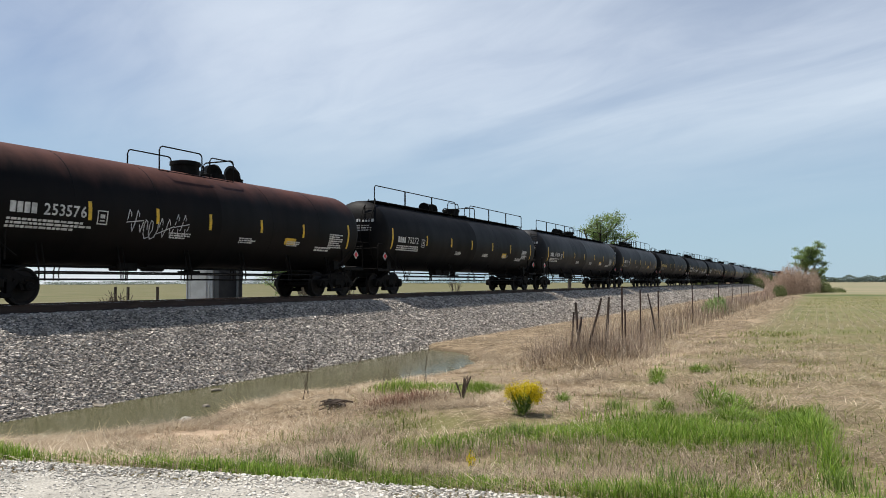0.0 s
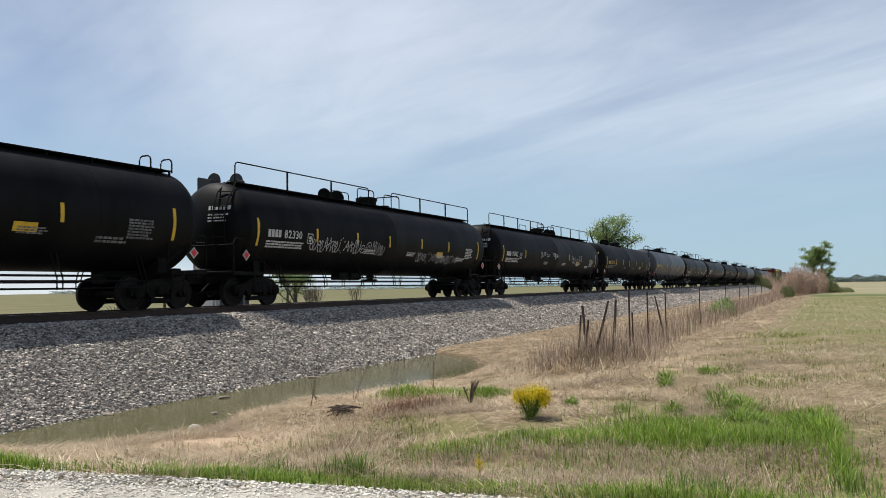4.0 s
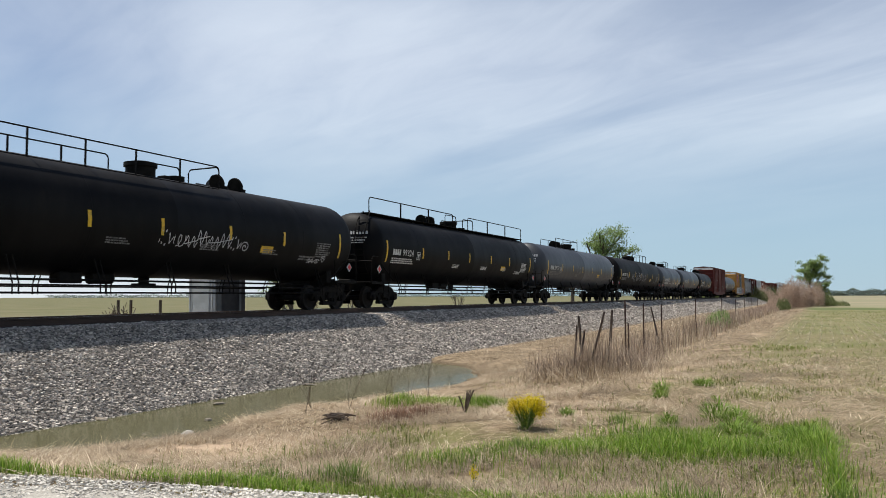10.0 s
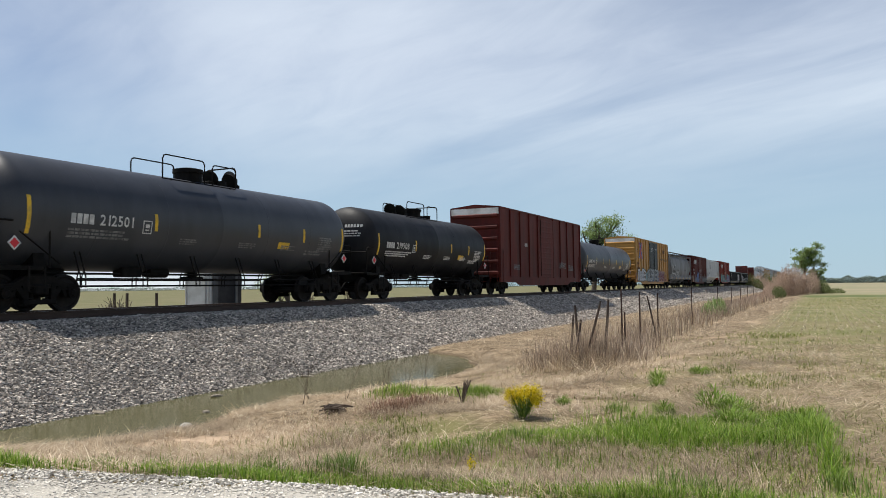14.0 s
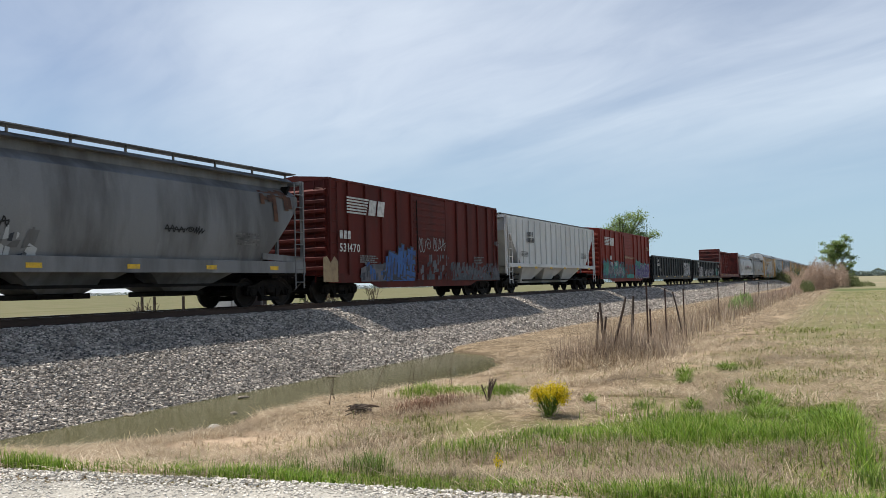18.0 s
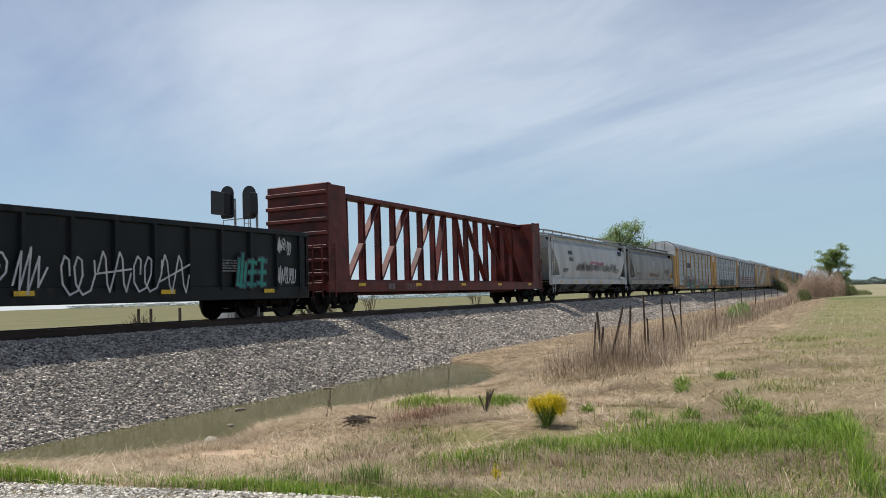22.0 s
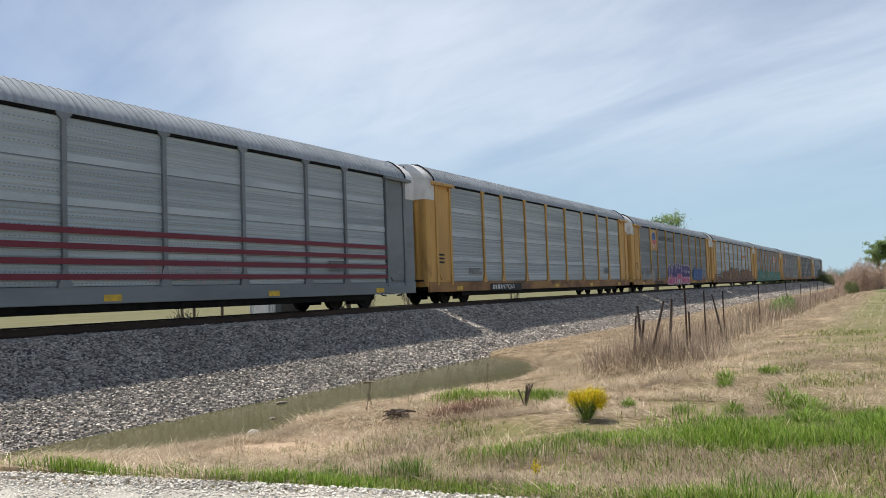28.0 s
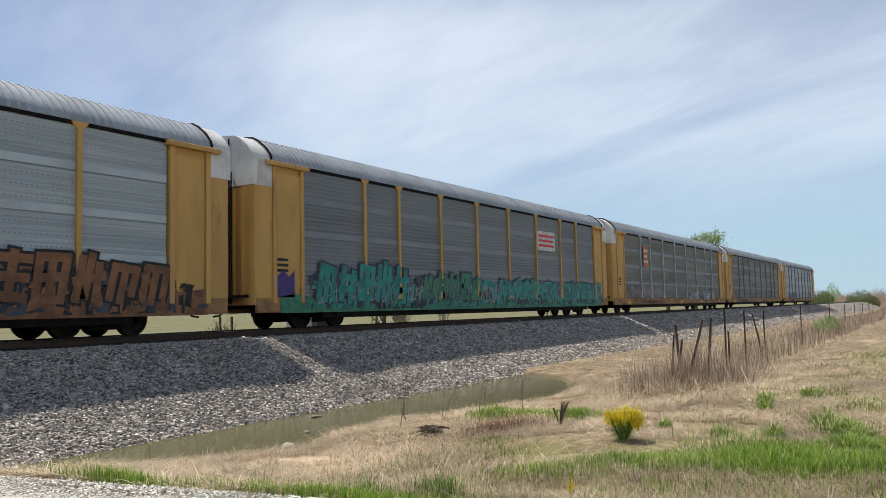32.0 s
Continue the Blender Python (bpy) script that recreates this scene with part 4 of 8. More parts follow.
def tank_car(a, b, number, rails="dome", paint=None, R=1.5, zc=2.56, ink=None, lids=-3.2, marks=4, wear="", tags=(), ends=True, hue="black", mark=2.5, cage=None, low=0.3):
    paint, ink = paint or BLACK, ink or WHITE
    L = b - a
    half, rng = L / 2, random.Random(number)
    car = empty("tank_car", f"{hue} steel railway tank car{wear} on the track", "tank car", "tank cars of the train")
    end = half - 0.62
    crown = 0.72
    prof = [(-end, 0.0)]
    for k in range(1, 9):
        th = math.pi / 2 * k / 8
        prof.append((-end + crown * (1 - math.cos(th)), R * math.sin(th) ** 0.92))
    for y in (-end * 0.5, -0.1, -0.02, 0.02, 0.1, end * 0.5):
        prof.append((y, R + (0.012 if abs(y) < 0.05 else 0)))
    prof += [(-y, r) for y, r in reversed(prof[:9])]
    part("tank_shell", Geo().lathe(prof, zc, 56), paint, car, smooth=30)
    def side(z):
        return math.sqrt(max(0.01, R * R - (z - zc) ** 2))

    # weld seams
    for y in (-end * 0.62, -end * 0.3, end * 0.3, end * 0.62):
        part("weld_seam", shared(f"weld_seam_{paint.name}", lambda: Geo().lathe([(-0.025, 1.498), (-0.012, 1.503), (0.012, 1.503), (0.025, 1.498)], 0.0, 48), paint), None, car).matrix_basis = Matrix.Translation((0, y, zc)) @ Matrix.Diagonal((R / 1.5, 1, R / 1.5, 1))
    # under the tank: stub sills, saddles, jacking pads
    for s in (-1, 1):
        yb = s * (half - 2.05)
        part("stub_sill", Geo().box(-0.3, 0.3, min(yb - s * 1.3, s * (half - 0.55)), max(yb - s * 1.3, s * (half - 0.55)), 0.74, 1.2, 0.03), UNDER, car)
        arc = [(R * 0.86 * math.sin(radians(d)), zc - R * 0.99 * math.cos(radians(d))) for d in range(-52, 53, 8)]
        part("saddle", Geo().prism(arc + [(1.05, 1.02), (0.4, 0.74), (-0.4, 0.74), (-1.05, 1.02)], yb - 0.16, yb + 0.16), UNDER, car)
        part("end_platform", Geo().box(-1.3, 1.3, min(s * (half - 1.05), s * (half - 0.5)), max(s * (half - 1.05), s * (half - 0.5)), 1.06, 1.12, 0.01).box(-1.35, -1.2, min(s * (half - 2.0), s * (half - 0.6)), max(s * (half - 2.0), s * (half - 0.6)), 1.0, 1.1).box(1.2, 1.35, min(s * (half - 2.0), s * (half - 0.6)), max(s * (half - 2.0), s * (half - 0.6)), 1.0, 1.1), UNDER, car)
        truck(car, yb)
        if ends:
            g = Geo()
            for x in (-1.33, 1.33):
                g.tube(bend((x, s * (half - 0.6), 1.06), (x, s * (half - 2.1), 1.06), 1.08), 0.024)
                g.tube([(x, s * (half - 1.3), 1.9), (x, s * (half - 2.4), 1.15)], 0.02)
            g.tube([(-1.33, s * (half - 0.6), 1.95), (1.33, s * (half - 0.6), 1.95)], 0.02)
            part("end_railing", g, UNDER, car)
            for x in (-1.36, 1.36):
                o = part("sill_step", shared("sill_step", lambda: ladder_geo(-0.55, 0.05, 0.42, 0.26), UNDER), None, car)
                o.location = (x, s * (half - 1.75), 1.04)
    # side handrail along the lower tank
    for x in (-1.38, 1.38):
        g = Geo()
        g.tube([(x * 0.94, -half + 2.9, 0.8), (x * 0.94, half - 2.9, 0.8)], 0.022)
        g.tube([(x * 0.94, -half + 2.9, 0.62), (x * 0.94, half - 2.9, 0.62)], 0.018)
        n = max(3, int(L / 3.2))
        for i in range(n + 1):
            y = -half + 3.0 + (L - 6.0) * i / n
            for q in (0.0, 0.16):
                g.tube([(x * 0.94, y + q, 0.58), (x * 0.94, y + q, 0.85), (side(1.5) * (1 if x > 0 else -1) * 0.98, y + q, 1.5)], 0.018)
        part("side_handrail", g, UNDER, car)
    # bottom outlet, brake gear
    part("bottom_outlet", Geo().cyl((0, 0.2, 1.4), (0, 0.2, 0.86), 0.2, 0.14, n=14).box(-0.24, 0.24, -0.06, 0.46, 0.8, 0.9, 0.02), UNDER, car)
    part("brake_cylinder", Geo().cyl((0.35, -2.0, 1.02), (0.35, -1.3, 1.02), 0.17, n=14), UNDER, car)
    part("brake_valve", Geo().box(0.2, 0.6, -3.1, -2.4, 0.86, 1.16, 0.03), UNDER, car)
    part("brake_pipe", Geo().tube([(0.5, -half + 2.6, 0.95), (0.5, half - 2.6, 0.95)], 0.03), UNDER, car)
    # dome fittings
    zt = zc + R
    d = Geo()
    d.cyl((0, 0, zt - 0.12), (0, 0, zt + 0.24), 0.42, n=24).cyl((0, 0, zt + 0.24), (0, 0, zt + 0.36), 0.47, n=24).cyl((0, 0, zt + 0.36), (0, 0, zt + 0.4), 0.4, 0.3, n=24)
    part("manway_housing", d, UNDER, car)
    part("valve_box", Geo().cyl((0.05, 1.35, zt - 0.1), (0.05, 1.35, zt + 0.14), 0.26, n=16).box(-0.12, 0.2, 0.75, 1.0, zt - 0.05, zt + 0.1, 0.02), UNDER, car)
    if lids:
        for k in (0, 1):
            y = lids + k * 0.9
            o = part("hinged_lid", shared("hinged_lid", lambda: Geo().cyl((0, 0, 0), (0, 0.06, 0.02), 0.3, n=20).cyl((0, 0.06, 0.02), (0, 0.1, 0.03), 0.22, 0.1, n=16).box(-0.05, 0.05, -0.02, 0.1, -0.3, -0.2), UNDER), None, car)
            o.location = (0, y, zt + 0.17)
            o = part("nozzle", shared("nozzle", lambda: Geo().cyl((0, 0, -0.1), (0, 0, 0.1), 0.2, n=16), UNDER), None, car)
            o.location = (0, y + 0.25, zt)
    zp = zt - 0.12           # platform level beside the crown
    if rails == "dome":
        y0, y1 = -1.7, 1.5
    elif rails == "long":
        y0, y1 = cage or (-2.6, 2.9)
    else:
        y0, y1 = -end + 0.75, end - 0.75
    if rails in ("full", "flat"):
        w0, w1 = 0.18, 0.72
        g = Geo()
        g.box(w0, w1, y0, y1, zt - 0.035, zt - 0.005)
        n = int((y1 - y0) / 1.3)
        for i in range(n + 1):
            y = y0 + (y1 - y0) * i / n
            g.beam((w1 - 0.1, y, zt - 0.03), (w1 - 0.1, y, zt - 0.2), 0.05, 0.05)
        part("running_board", g, UNDER, car)
        if rails == "full":
            for u, v in ((y0, -1.0), (0.9, y1 - 0.2)):
                g = Geo().tube(bend((w1, u, zt - 0.08), (w1, v, zt - 0.08), 0.72), 0.024)
                n = max(2, int((v - u) / 2.1))
                for i in range(1, n):
                    y = u + (v - u) * i / n
                    g.beam((w1, y, zt - 0.08), (w1, y, zt + 0.63), 0.05, 0.05)
                part("walkway_railing", g, UNDER, car)
        else:
            for u in (y0, y0 + 0.62, y1 - 0.8, y1):
                part("grab_hoop", Geo().tube(bend((w0 + 0.1, u, zt - 0.08), (w1, u, zt - 0.08), 0.42), 0.024), UNDER, car)
        y0, y1 = -1.75, 1.75
    # cage round the dome
    for x in (-0.64, 0.64):
        part("platform", Geo().box(min(x, x * 0.45), max(x, x * 0.45), y0, y1, zp - 0.06, zp, 0.0).beam((x, y0 + 0.3, zp), (x * 1.25, y0 + 0.3, zp - 0.55), 0.05, 0.06).beam((x, y1 - 0.3, zp), (x * 1.25, y1 - 0.3, zp - 0.55), 0.05, 0.06), UNDER, car)
        hh = 0.7 if rails != "flat" else 0.62
        spans = ((y0, 0.05 if rails == "dome" else y0 * 0.25, hh), (0.4, y1, hh * 0.92)) if rails != "long" else ((y0, y1, hh),) if x > 0 else ((y0 + 0.5, -0.6, hh), (0.6, y1 - 0.4, hh))
        for u, v, h in spans:
            g = Geo().tube(bend((x, u, zp), (x, v, zp), h), 0.022)
            n = int((v - u) / 1.5)
            for i in range(1, n):
                y = u + (v - u) * i / n
                g.beam((x, y, zp), (x, y, zp + h - 0.02), 0.04, 0.04)
            part("dome_railing", g, UNDER, car)
    part("dome_railing", Geo().tube(bend((-0.64, y1, zp), (0.64, y1, zp), hh), 0.024), UNDER, car)
    # reflective stripes, stencils, placards on the near side
    long = end - crown
    rows = (-0.98, -0.4, 0.26, 0.63, 1.0) if L < 17 else (-0.97, -0.62, -0.33, -0.06, 0.25, 0.55, 0.93)
    for k, yy in enumerate(rows):
        if yy in (rows[0], rows[-1]):
            lo, hi = zc - 0.62, zc + 0.28
        else:
            lo, hi = zc - 0.3 - 0.05 * (k % 2), zc + 0.12
        g = Geo()
        bar(g, yy * long - 0.055, yy * long + 0.055, lo, hi, side, lean=-0.03)
        part("reflective_stripe", g, YELLOW, car, "yellow reflective stripe", smooth=0)
    y = mark - half - 0.4
    zn = zc - low
    for k in range(marks):
        g = Geo()
        bar(g, y, y + 0.14, zn, zn + 0.25, side)
        part("company_mark", g, ink, car, "plain block of stencil paint", smooth=0)
        y += 0.18
    y += 0.14
    for ch in str(number):
        g = Geo()
        y = lettering(g, ch, y, zn, 0.27, side, wide=0.96)
        part("digit", g, ink, car, smooth=0)
    load = Geo()
    for u0, u1, w0, w1 in ((0, 0.32, 0, 0.03), (0, 0.32, 0.33, 0.36), (0, 0.03, 0.03, 0.33), (0.29, 0.32, 0.03, 0.33), (0.09, 0.23, 0.08, 0.12), (0.09, 0.23, 0.16, 0.26)):
        bar(load, y + 0.3 + u0, y + 0.3 + u1, zn - 0.14 + w0, zn - 0.14 + w1, side)
    part("stencil_frame", load, ink, car, "small framed stencil", smooth=0)
    g = Geo()
    small_print(g, mark - half - 0.45, zn - 0.12, 2.3, 0.055, 3, side, rng)
    for yy in (-0.3, 0.08, 0.4):
        small_print(g, yy * long + 0.3, zc - 0.5, 0.8, 0.04, 3, side, rng)
    small_print(g, 0.76 * long, zc - 0.12, 0.9, 0.05, 7, side, rng)
    small_print(g, 0.66 * long, zc - 0.62, 1.0, 0.06, 2, side, rng)
    tagged(part("stencil_print", g, DIM if number % 2 else ink, car, "rows of small stencilled print", smooth=0), kind="stuff")
    g = Geo()
    bar(g, 0.42 * long, 0.42 * long + 0.62, zc - 0.62, zc - 0.4, side)
    part("warning_panel", g, YELLOW, car, "yellow warning panel")
    for s in (-1, 1):
        y = s * (half - 1.15)
        part("placard_holder", Geo().prism([(y - 0.17, 1.62), (y, 1.45), (y + 0.17, 1.62), (y, 1.79)], 1.35, 1.375, "x"), WHITE, car)
        part("placard", Geo().prism([(y - 0.12, 1.62), (y, 1.5), (y + 0.12, 1.62), (y, 1.74)], 1.375, 1.381, "x"), PLACARD, car, "red hazard placard")
    # marks and ladder on the leading head
    def head_y(x, z):
        r = min(0.999, math.hypot(x, z - zc) / R) ** (1 / 0.92)
        return -end + crown * (1 - math.cos(math.asin(r)))

    g = Geo()
    for row, (z, h) in enumerate(((zc + 0.52, 0.13), (zc + 0.34, 0.06), (zc + 0.24, 0.05), (zc + 0.14, 0.05))):
        x = 0.25
        while x < (0.98 if row == 0 else 0.85):
            w = h * (0.7 if row == 0 else rng.uniform(1.0, 2.6))
            g.add([(p, head_y(p, q) - 0.012, q) for p, q in ((x, z), (x + w, z), (x + w, z + h), (x, z + h))], [(0, 1, 2, 3)])
            x += w + h * (0.3 if row == 0 else 0.5)
    tagged(part("head_stencil", g, ink, car, "small stencilled marks on the tank's head", smooth=0), kind="stuff")
    if rails in ("flat", "full"):
        g = Geo()
        zs = [1.45 + (zc + 1.12 - 1.45) * k / 9 for k in range(10)]
        for x in (0.5, 0.9):
            g.tube([(x, head_y(x, z) - 0.09, z) for z in zs] + [(x * 0.8, -end + crown + 0.1, zc + R + 0.05)], 0.022)
        for z in zs:
            g.tube([(0.5, head_y(0.5, z) - 0.09, z), (0.9, head_y(0.9, z) - 0.09, z)], 0.016)
        part("head_ladder", g, UNDER, car)
    for kind, y0, y1, z0, z1, mat in tags:
        g, e = Geo(), Geo()
        if kind == "scrawl":
            scrawl(g, y0, y1, zc + z0, zc + z1, side, rng, max(3, int((y1 - y0) / 0.46)), 0.026)
        else:
            tag_letters(g, e, y0, y1, zc + z0, zc + z1, side, rng, max(3, int((y1 - y0) / 0.6)))
            tagged(part("graffiti_outline", e, G_DARK, car), kind="stuff")
        tagged(part("graffiti", g, mat, car, "spray-painted graffiti"), kind="stuff")
    couplers(car, half)
    place(car, a, b)
    return car



TANKS = [
    dict(a=9.6, b=27.7, number=253576, zc=2.45, rails="dome", paint=RUST_TANK, lids=1.3, wear=" with a rust-red top", tags=(("scrawl", -3.6, -1.4, -0.75, 0.15, G_WHITE),)),
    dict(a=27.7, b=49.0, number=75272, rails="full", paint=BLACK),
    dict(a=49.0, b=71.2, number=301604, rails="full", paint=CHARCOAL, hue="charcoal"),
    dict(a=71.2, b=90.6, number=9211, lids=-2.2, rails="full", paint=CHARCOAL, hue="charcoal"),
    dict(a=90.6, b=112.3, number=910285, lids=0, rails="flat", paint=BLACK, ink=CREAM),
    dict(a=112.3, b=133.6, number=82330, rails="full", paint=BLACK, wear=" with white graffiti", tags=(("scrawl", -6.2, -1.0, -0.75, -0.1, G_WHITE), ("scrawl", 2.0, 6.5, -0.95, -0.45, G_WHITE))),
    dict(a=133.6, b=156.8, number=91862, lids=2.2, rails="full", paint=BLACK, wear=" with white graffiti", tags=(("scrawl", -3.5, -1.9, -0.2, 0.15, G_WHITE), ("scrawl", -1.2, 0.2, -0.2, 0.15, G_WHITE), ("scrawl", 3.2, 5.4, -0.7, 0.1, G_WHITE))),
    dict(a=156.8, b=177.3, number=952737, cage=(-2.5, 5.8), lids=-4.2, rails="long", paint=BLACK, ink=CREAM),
    dict(a=177.3, b=198.2, number=910177, lids=0, R=1.62, zc=2.62, rails="flat", paint=GREY_TANK, ink=CREAM, hue="dark grey"),
    dict(a=198.2, b=219.0, number=90140, mark=2.9, low=0.72, lids=-1.9, rails="full", paint=CHARCOAL, hue="charcoal"),
    dict(a=219.0, b=240.9, number=400304, lids=0, rails="flat", paint=CHARCOAL, hue="charcoal", tags=(("scrawl", 1.2, 1.8, -0.8, -0.4, G_WHITE), ("scrawl", 2.2, 3.4, -0.85, -0.5, G_WHITE))),
    dict(a=240.9, b=261.5, number=200937, cage=(-5.8, 2.6), lids=3.2, rails="long", paint=BLACK, wear=" with white graffiti", tags=(("scrawl", -0.6, 3.2, -0.7, -0.1, G_WHITE), ("scrawl", 6.5, 7.6, -0.9, -0.6, G_WHITE))),
    dict(a=261.5, b=282.9, number=99324, rails="full", paint=BLACK),
    dict(a=282.9, b=303.7, number=33761, cage=(-4.6, 0.9), rails="long", paint=GREY_TANK, hue="dark grey", tags=(("scrawl", -2.0, -1.1, -0.5, 0.3, DIM),)),
    dict(a=303.7, b=325.0, number=109785, cage=(-2.0, 6.0), lids=1.0, rails="long", paint=BLACK, wear=" with large white graffiti", tags=(("scrawl", -4.6, 1.8, -0.75, 0.25, G_WHITE),)),
    dict(a=325.0, b=339.1, number=212478, mark=2.8, lids=-5.2, R=1.45, zc=2.47, rails="dome", paint=GREY_TANK, hue="dark grey"),
    dict(a=339.1, b=355.2, number=212501, mark=3.0, lids=1.0, R=1.45, zc=2.47, rails="dome", paint=GREY_TANK, hue="dark grey"),
    dict(a=355.2, b=369.4, number=219908, lids=-2.2, R=1.45, zc=2.47, rails="dome", paint=CHARCOAL, hue="charcoal"),
    dict(a=387.5, b=406.0, number=34118, rails="dome", paint=GREY_TANK, lids=0, hue="dark grey"),
]
for spec in TANKS:
    tank_car(**spec)

# ---- freight cars with flat sides ----
def flat(x):
    return lambda z: x


def sill_and_gear(car, half, wheel=0.457, inset=2.0, z0=0.8, z1=1.08):
    part("centre_sill", Geo().box(-0.3, 0.3, -half + 0.5, half - 0.5, z0, z1, 0.02), UNDER, car)
    for s in (-1, 1):
        truck(car, s * (half - inset), wheel)
        part("bolster_beam", Geo().box(-1.3, 1.3, s * (half - inset) - 0.18, s * (half - inset) + 0.18, z0 + 0.1, z1 + 0.1, 0.02), UNDER, car)
    part("brake_reservoir", Geo().cyl((0.75, 0.9, 0.9), (0.75, 2.0, 0.9), 0.2, n=14), UNDER, car)
    part("brake_cylinder", Geo().cyl((0.2, -1.6, 0.9), (0.2, -0.8, 0.9), 0.16, n=14), UNDER, car)
    part("brake_pipe", Geo().tube([(0.62, -half + 2.5, 0.78), (0.62, half - 2.5, 0.78)], 0.03), UNDER, car)
    couplers(car, half)


def end_ladders(car, half, x, z0, z1, mat):
    """Ladders at the car's corners, on its sides and ends."""
    for s in (-1, 1):
        for q in (-1, 1):
            o = part("corner_ladder", ladder_geo(z0, z1, 0.42, 0.4), mat, car)
            o.location = (q * (x + 0.05), s * (half - 0.3), 0)
            o = part("end_ladder", ladder_geo(z0, z1, 0.42, 0.4), mat, car)
            o.location, o.rotation_euler = (q * (x - 0.35), s * (half + 0.06), 0), (0, 0, math.pi / 2)


def box_car(a, b, paint, H, hue, posts=9, doors="single", end_ribs=9, white_top=True, roof=None, tags=(), logo="", door_paint=None, marks=()):
    half = (b - a) / 2
    body = half - 0.72
    car = empty("boxcar", f"{hue} steel boxcar rolling on the track", "boxcar", "boxcars of the train")
    W, z0 = 1.5, 1.0
    sill_and_gear(car, half)
    part("body", Geo().box(-W, W, -body, body, z0, H, 0.03), paint, car)
    part("side_sill", Geo().box(W - 0.04, W + 0.03, -body, body, z0 - 0.28, z0 + 0.06).box(-W - 0.03, -W + 0.04, -body, body, z0 - 0.28, z0 + 0.06).prism([(-body + 2.6, z0 - 0.28), (body - 2.6, z0 - 0.28), (body - 3.4, z0 - 0.5), (-body + 3.4, z0 - 0.5)], W - 0.04, W + 0.02, "x"), paint, car)
    part("roof", Geo().prism([(-W - 0.04, H - 0.06), (W + 0.04, H - 0.06), (W + 0.04, H + 0.02), (0, H + 0.14), (-W - 0.04, H + 0.02)], -body - 0.03, body + 0.03), roof or paint, car)
    rib = Geo()
    n = int(body * 2 / 1.15)
    for i in range(n + 1):
        y = -body + 0.05 + (2 * body - 0.1) * i / n
        rib.prism([(-W - 0.05, H + 0.02), (W + 0.05, H + 0.02), (0, H + 0.18)], y - 0.05, y + 0.05)
    part("roof_ribs", rib, roof or paint, car)
    dw = 4.9 if doors == "double" else 3.1
    post = Geo().prism([(-0.075, 0), (0.075, 0), (0.045, 0.07), (-0.045, 0.07)], z0, H - 0.06, "z")
    for q in (-1, 1):
        me = shared(f"side_post_{hue}_{H}_{q}", lambda: Geo().box(min(0, q * 0.08), max(0, q * 0.08), -0.06, 0.06, z0, H - 0.05, 0.015), paint)
        for k in range(posts + 1):
            y = -body + 0.06 + (body - dw / 2 - 0.1) * k / (posts / 2) if k <= posts / 2 else None
            if y is None:
                break
            for s in (-1, 1):
                part("side_post", me, None, car).location = (q * W, s * y, 0)
        # door
        span = ((-dw / 2, 0), (0, dw / 2)) if doors == "double" else ((-dw / 2, dw / 2),)
        for u, v in span:
            d = part("door", Geo().box(min(q * W, q * (W + 0.06)), max(q * W, q * (W + 0.06)), u + 0.02, v - 0.02, z0 + 0.02, H - 0.15, 0.012), door_paint or paint, car)
            g = Geo()
            for k in range(11):
                z = z0 + 0.25 + (H - z0 - 0.6) * k / 10
                g.box(min(q * (W + 0.06), q * (W + 0.085)), max(q * (W + 0.06), q * (W + 0.085)), u + 0.1, v - 0.1, z - 0.05, z + 0.05, 0.01)
            part("door_ribs", g, door_paint or paint, d)
            part("lock_rod", Geo().tube([(q * (W + 0.1), u + 0.35, z0 + 0.1), (q * (W + 0.1), u + 0.35, H - 0.3)], 0.022), UNDER, d)
    # corrugated ends
    for s in (-1, 1):
        for k in range(end_ribs):
            z = z0 + 0.25 + (H - z0 - 0.75) * k / (end_ribs - 1)
            g = Geo().prism([(s * body, z - 0.13), (s * (body + 0.1), z - 0.05), (s * (body + 0.1), z + 0.05), (s * body, z + 0.13)], -W + 0.08, W - 0.08, "x")
            part("end_rib", g, paint, car)
        if white_top:
            part("end_panel", Geo().box(-W + 0.02, W - 0.02, min(s * body, s * (body + 0.03)), max(s * body, s * (body + 0.03)), H - 0.42, H - 0.04), RACKWHITE, car, "whitened upper end panel")
    end_ladders(car, body, W, 0.75, H - 0.1 if H < 4.6 else 2.6, paint)
    decorate(car, flat(W + 0.082), body, z0, H, tags, logo, marks)
    place(car, a, b)
    return car


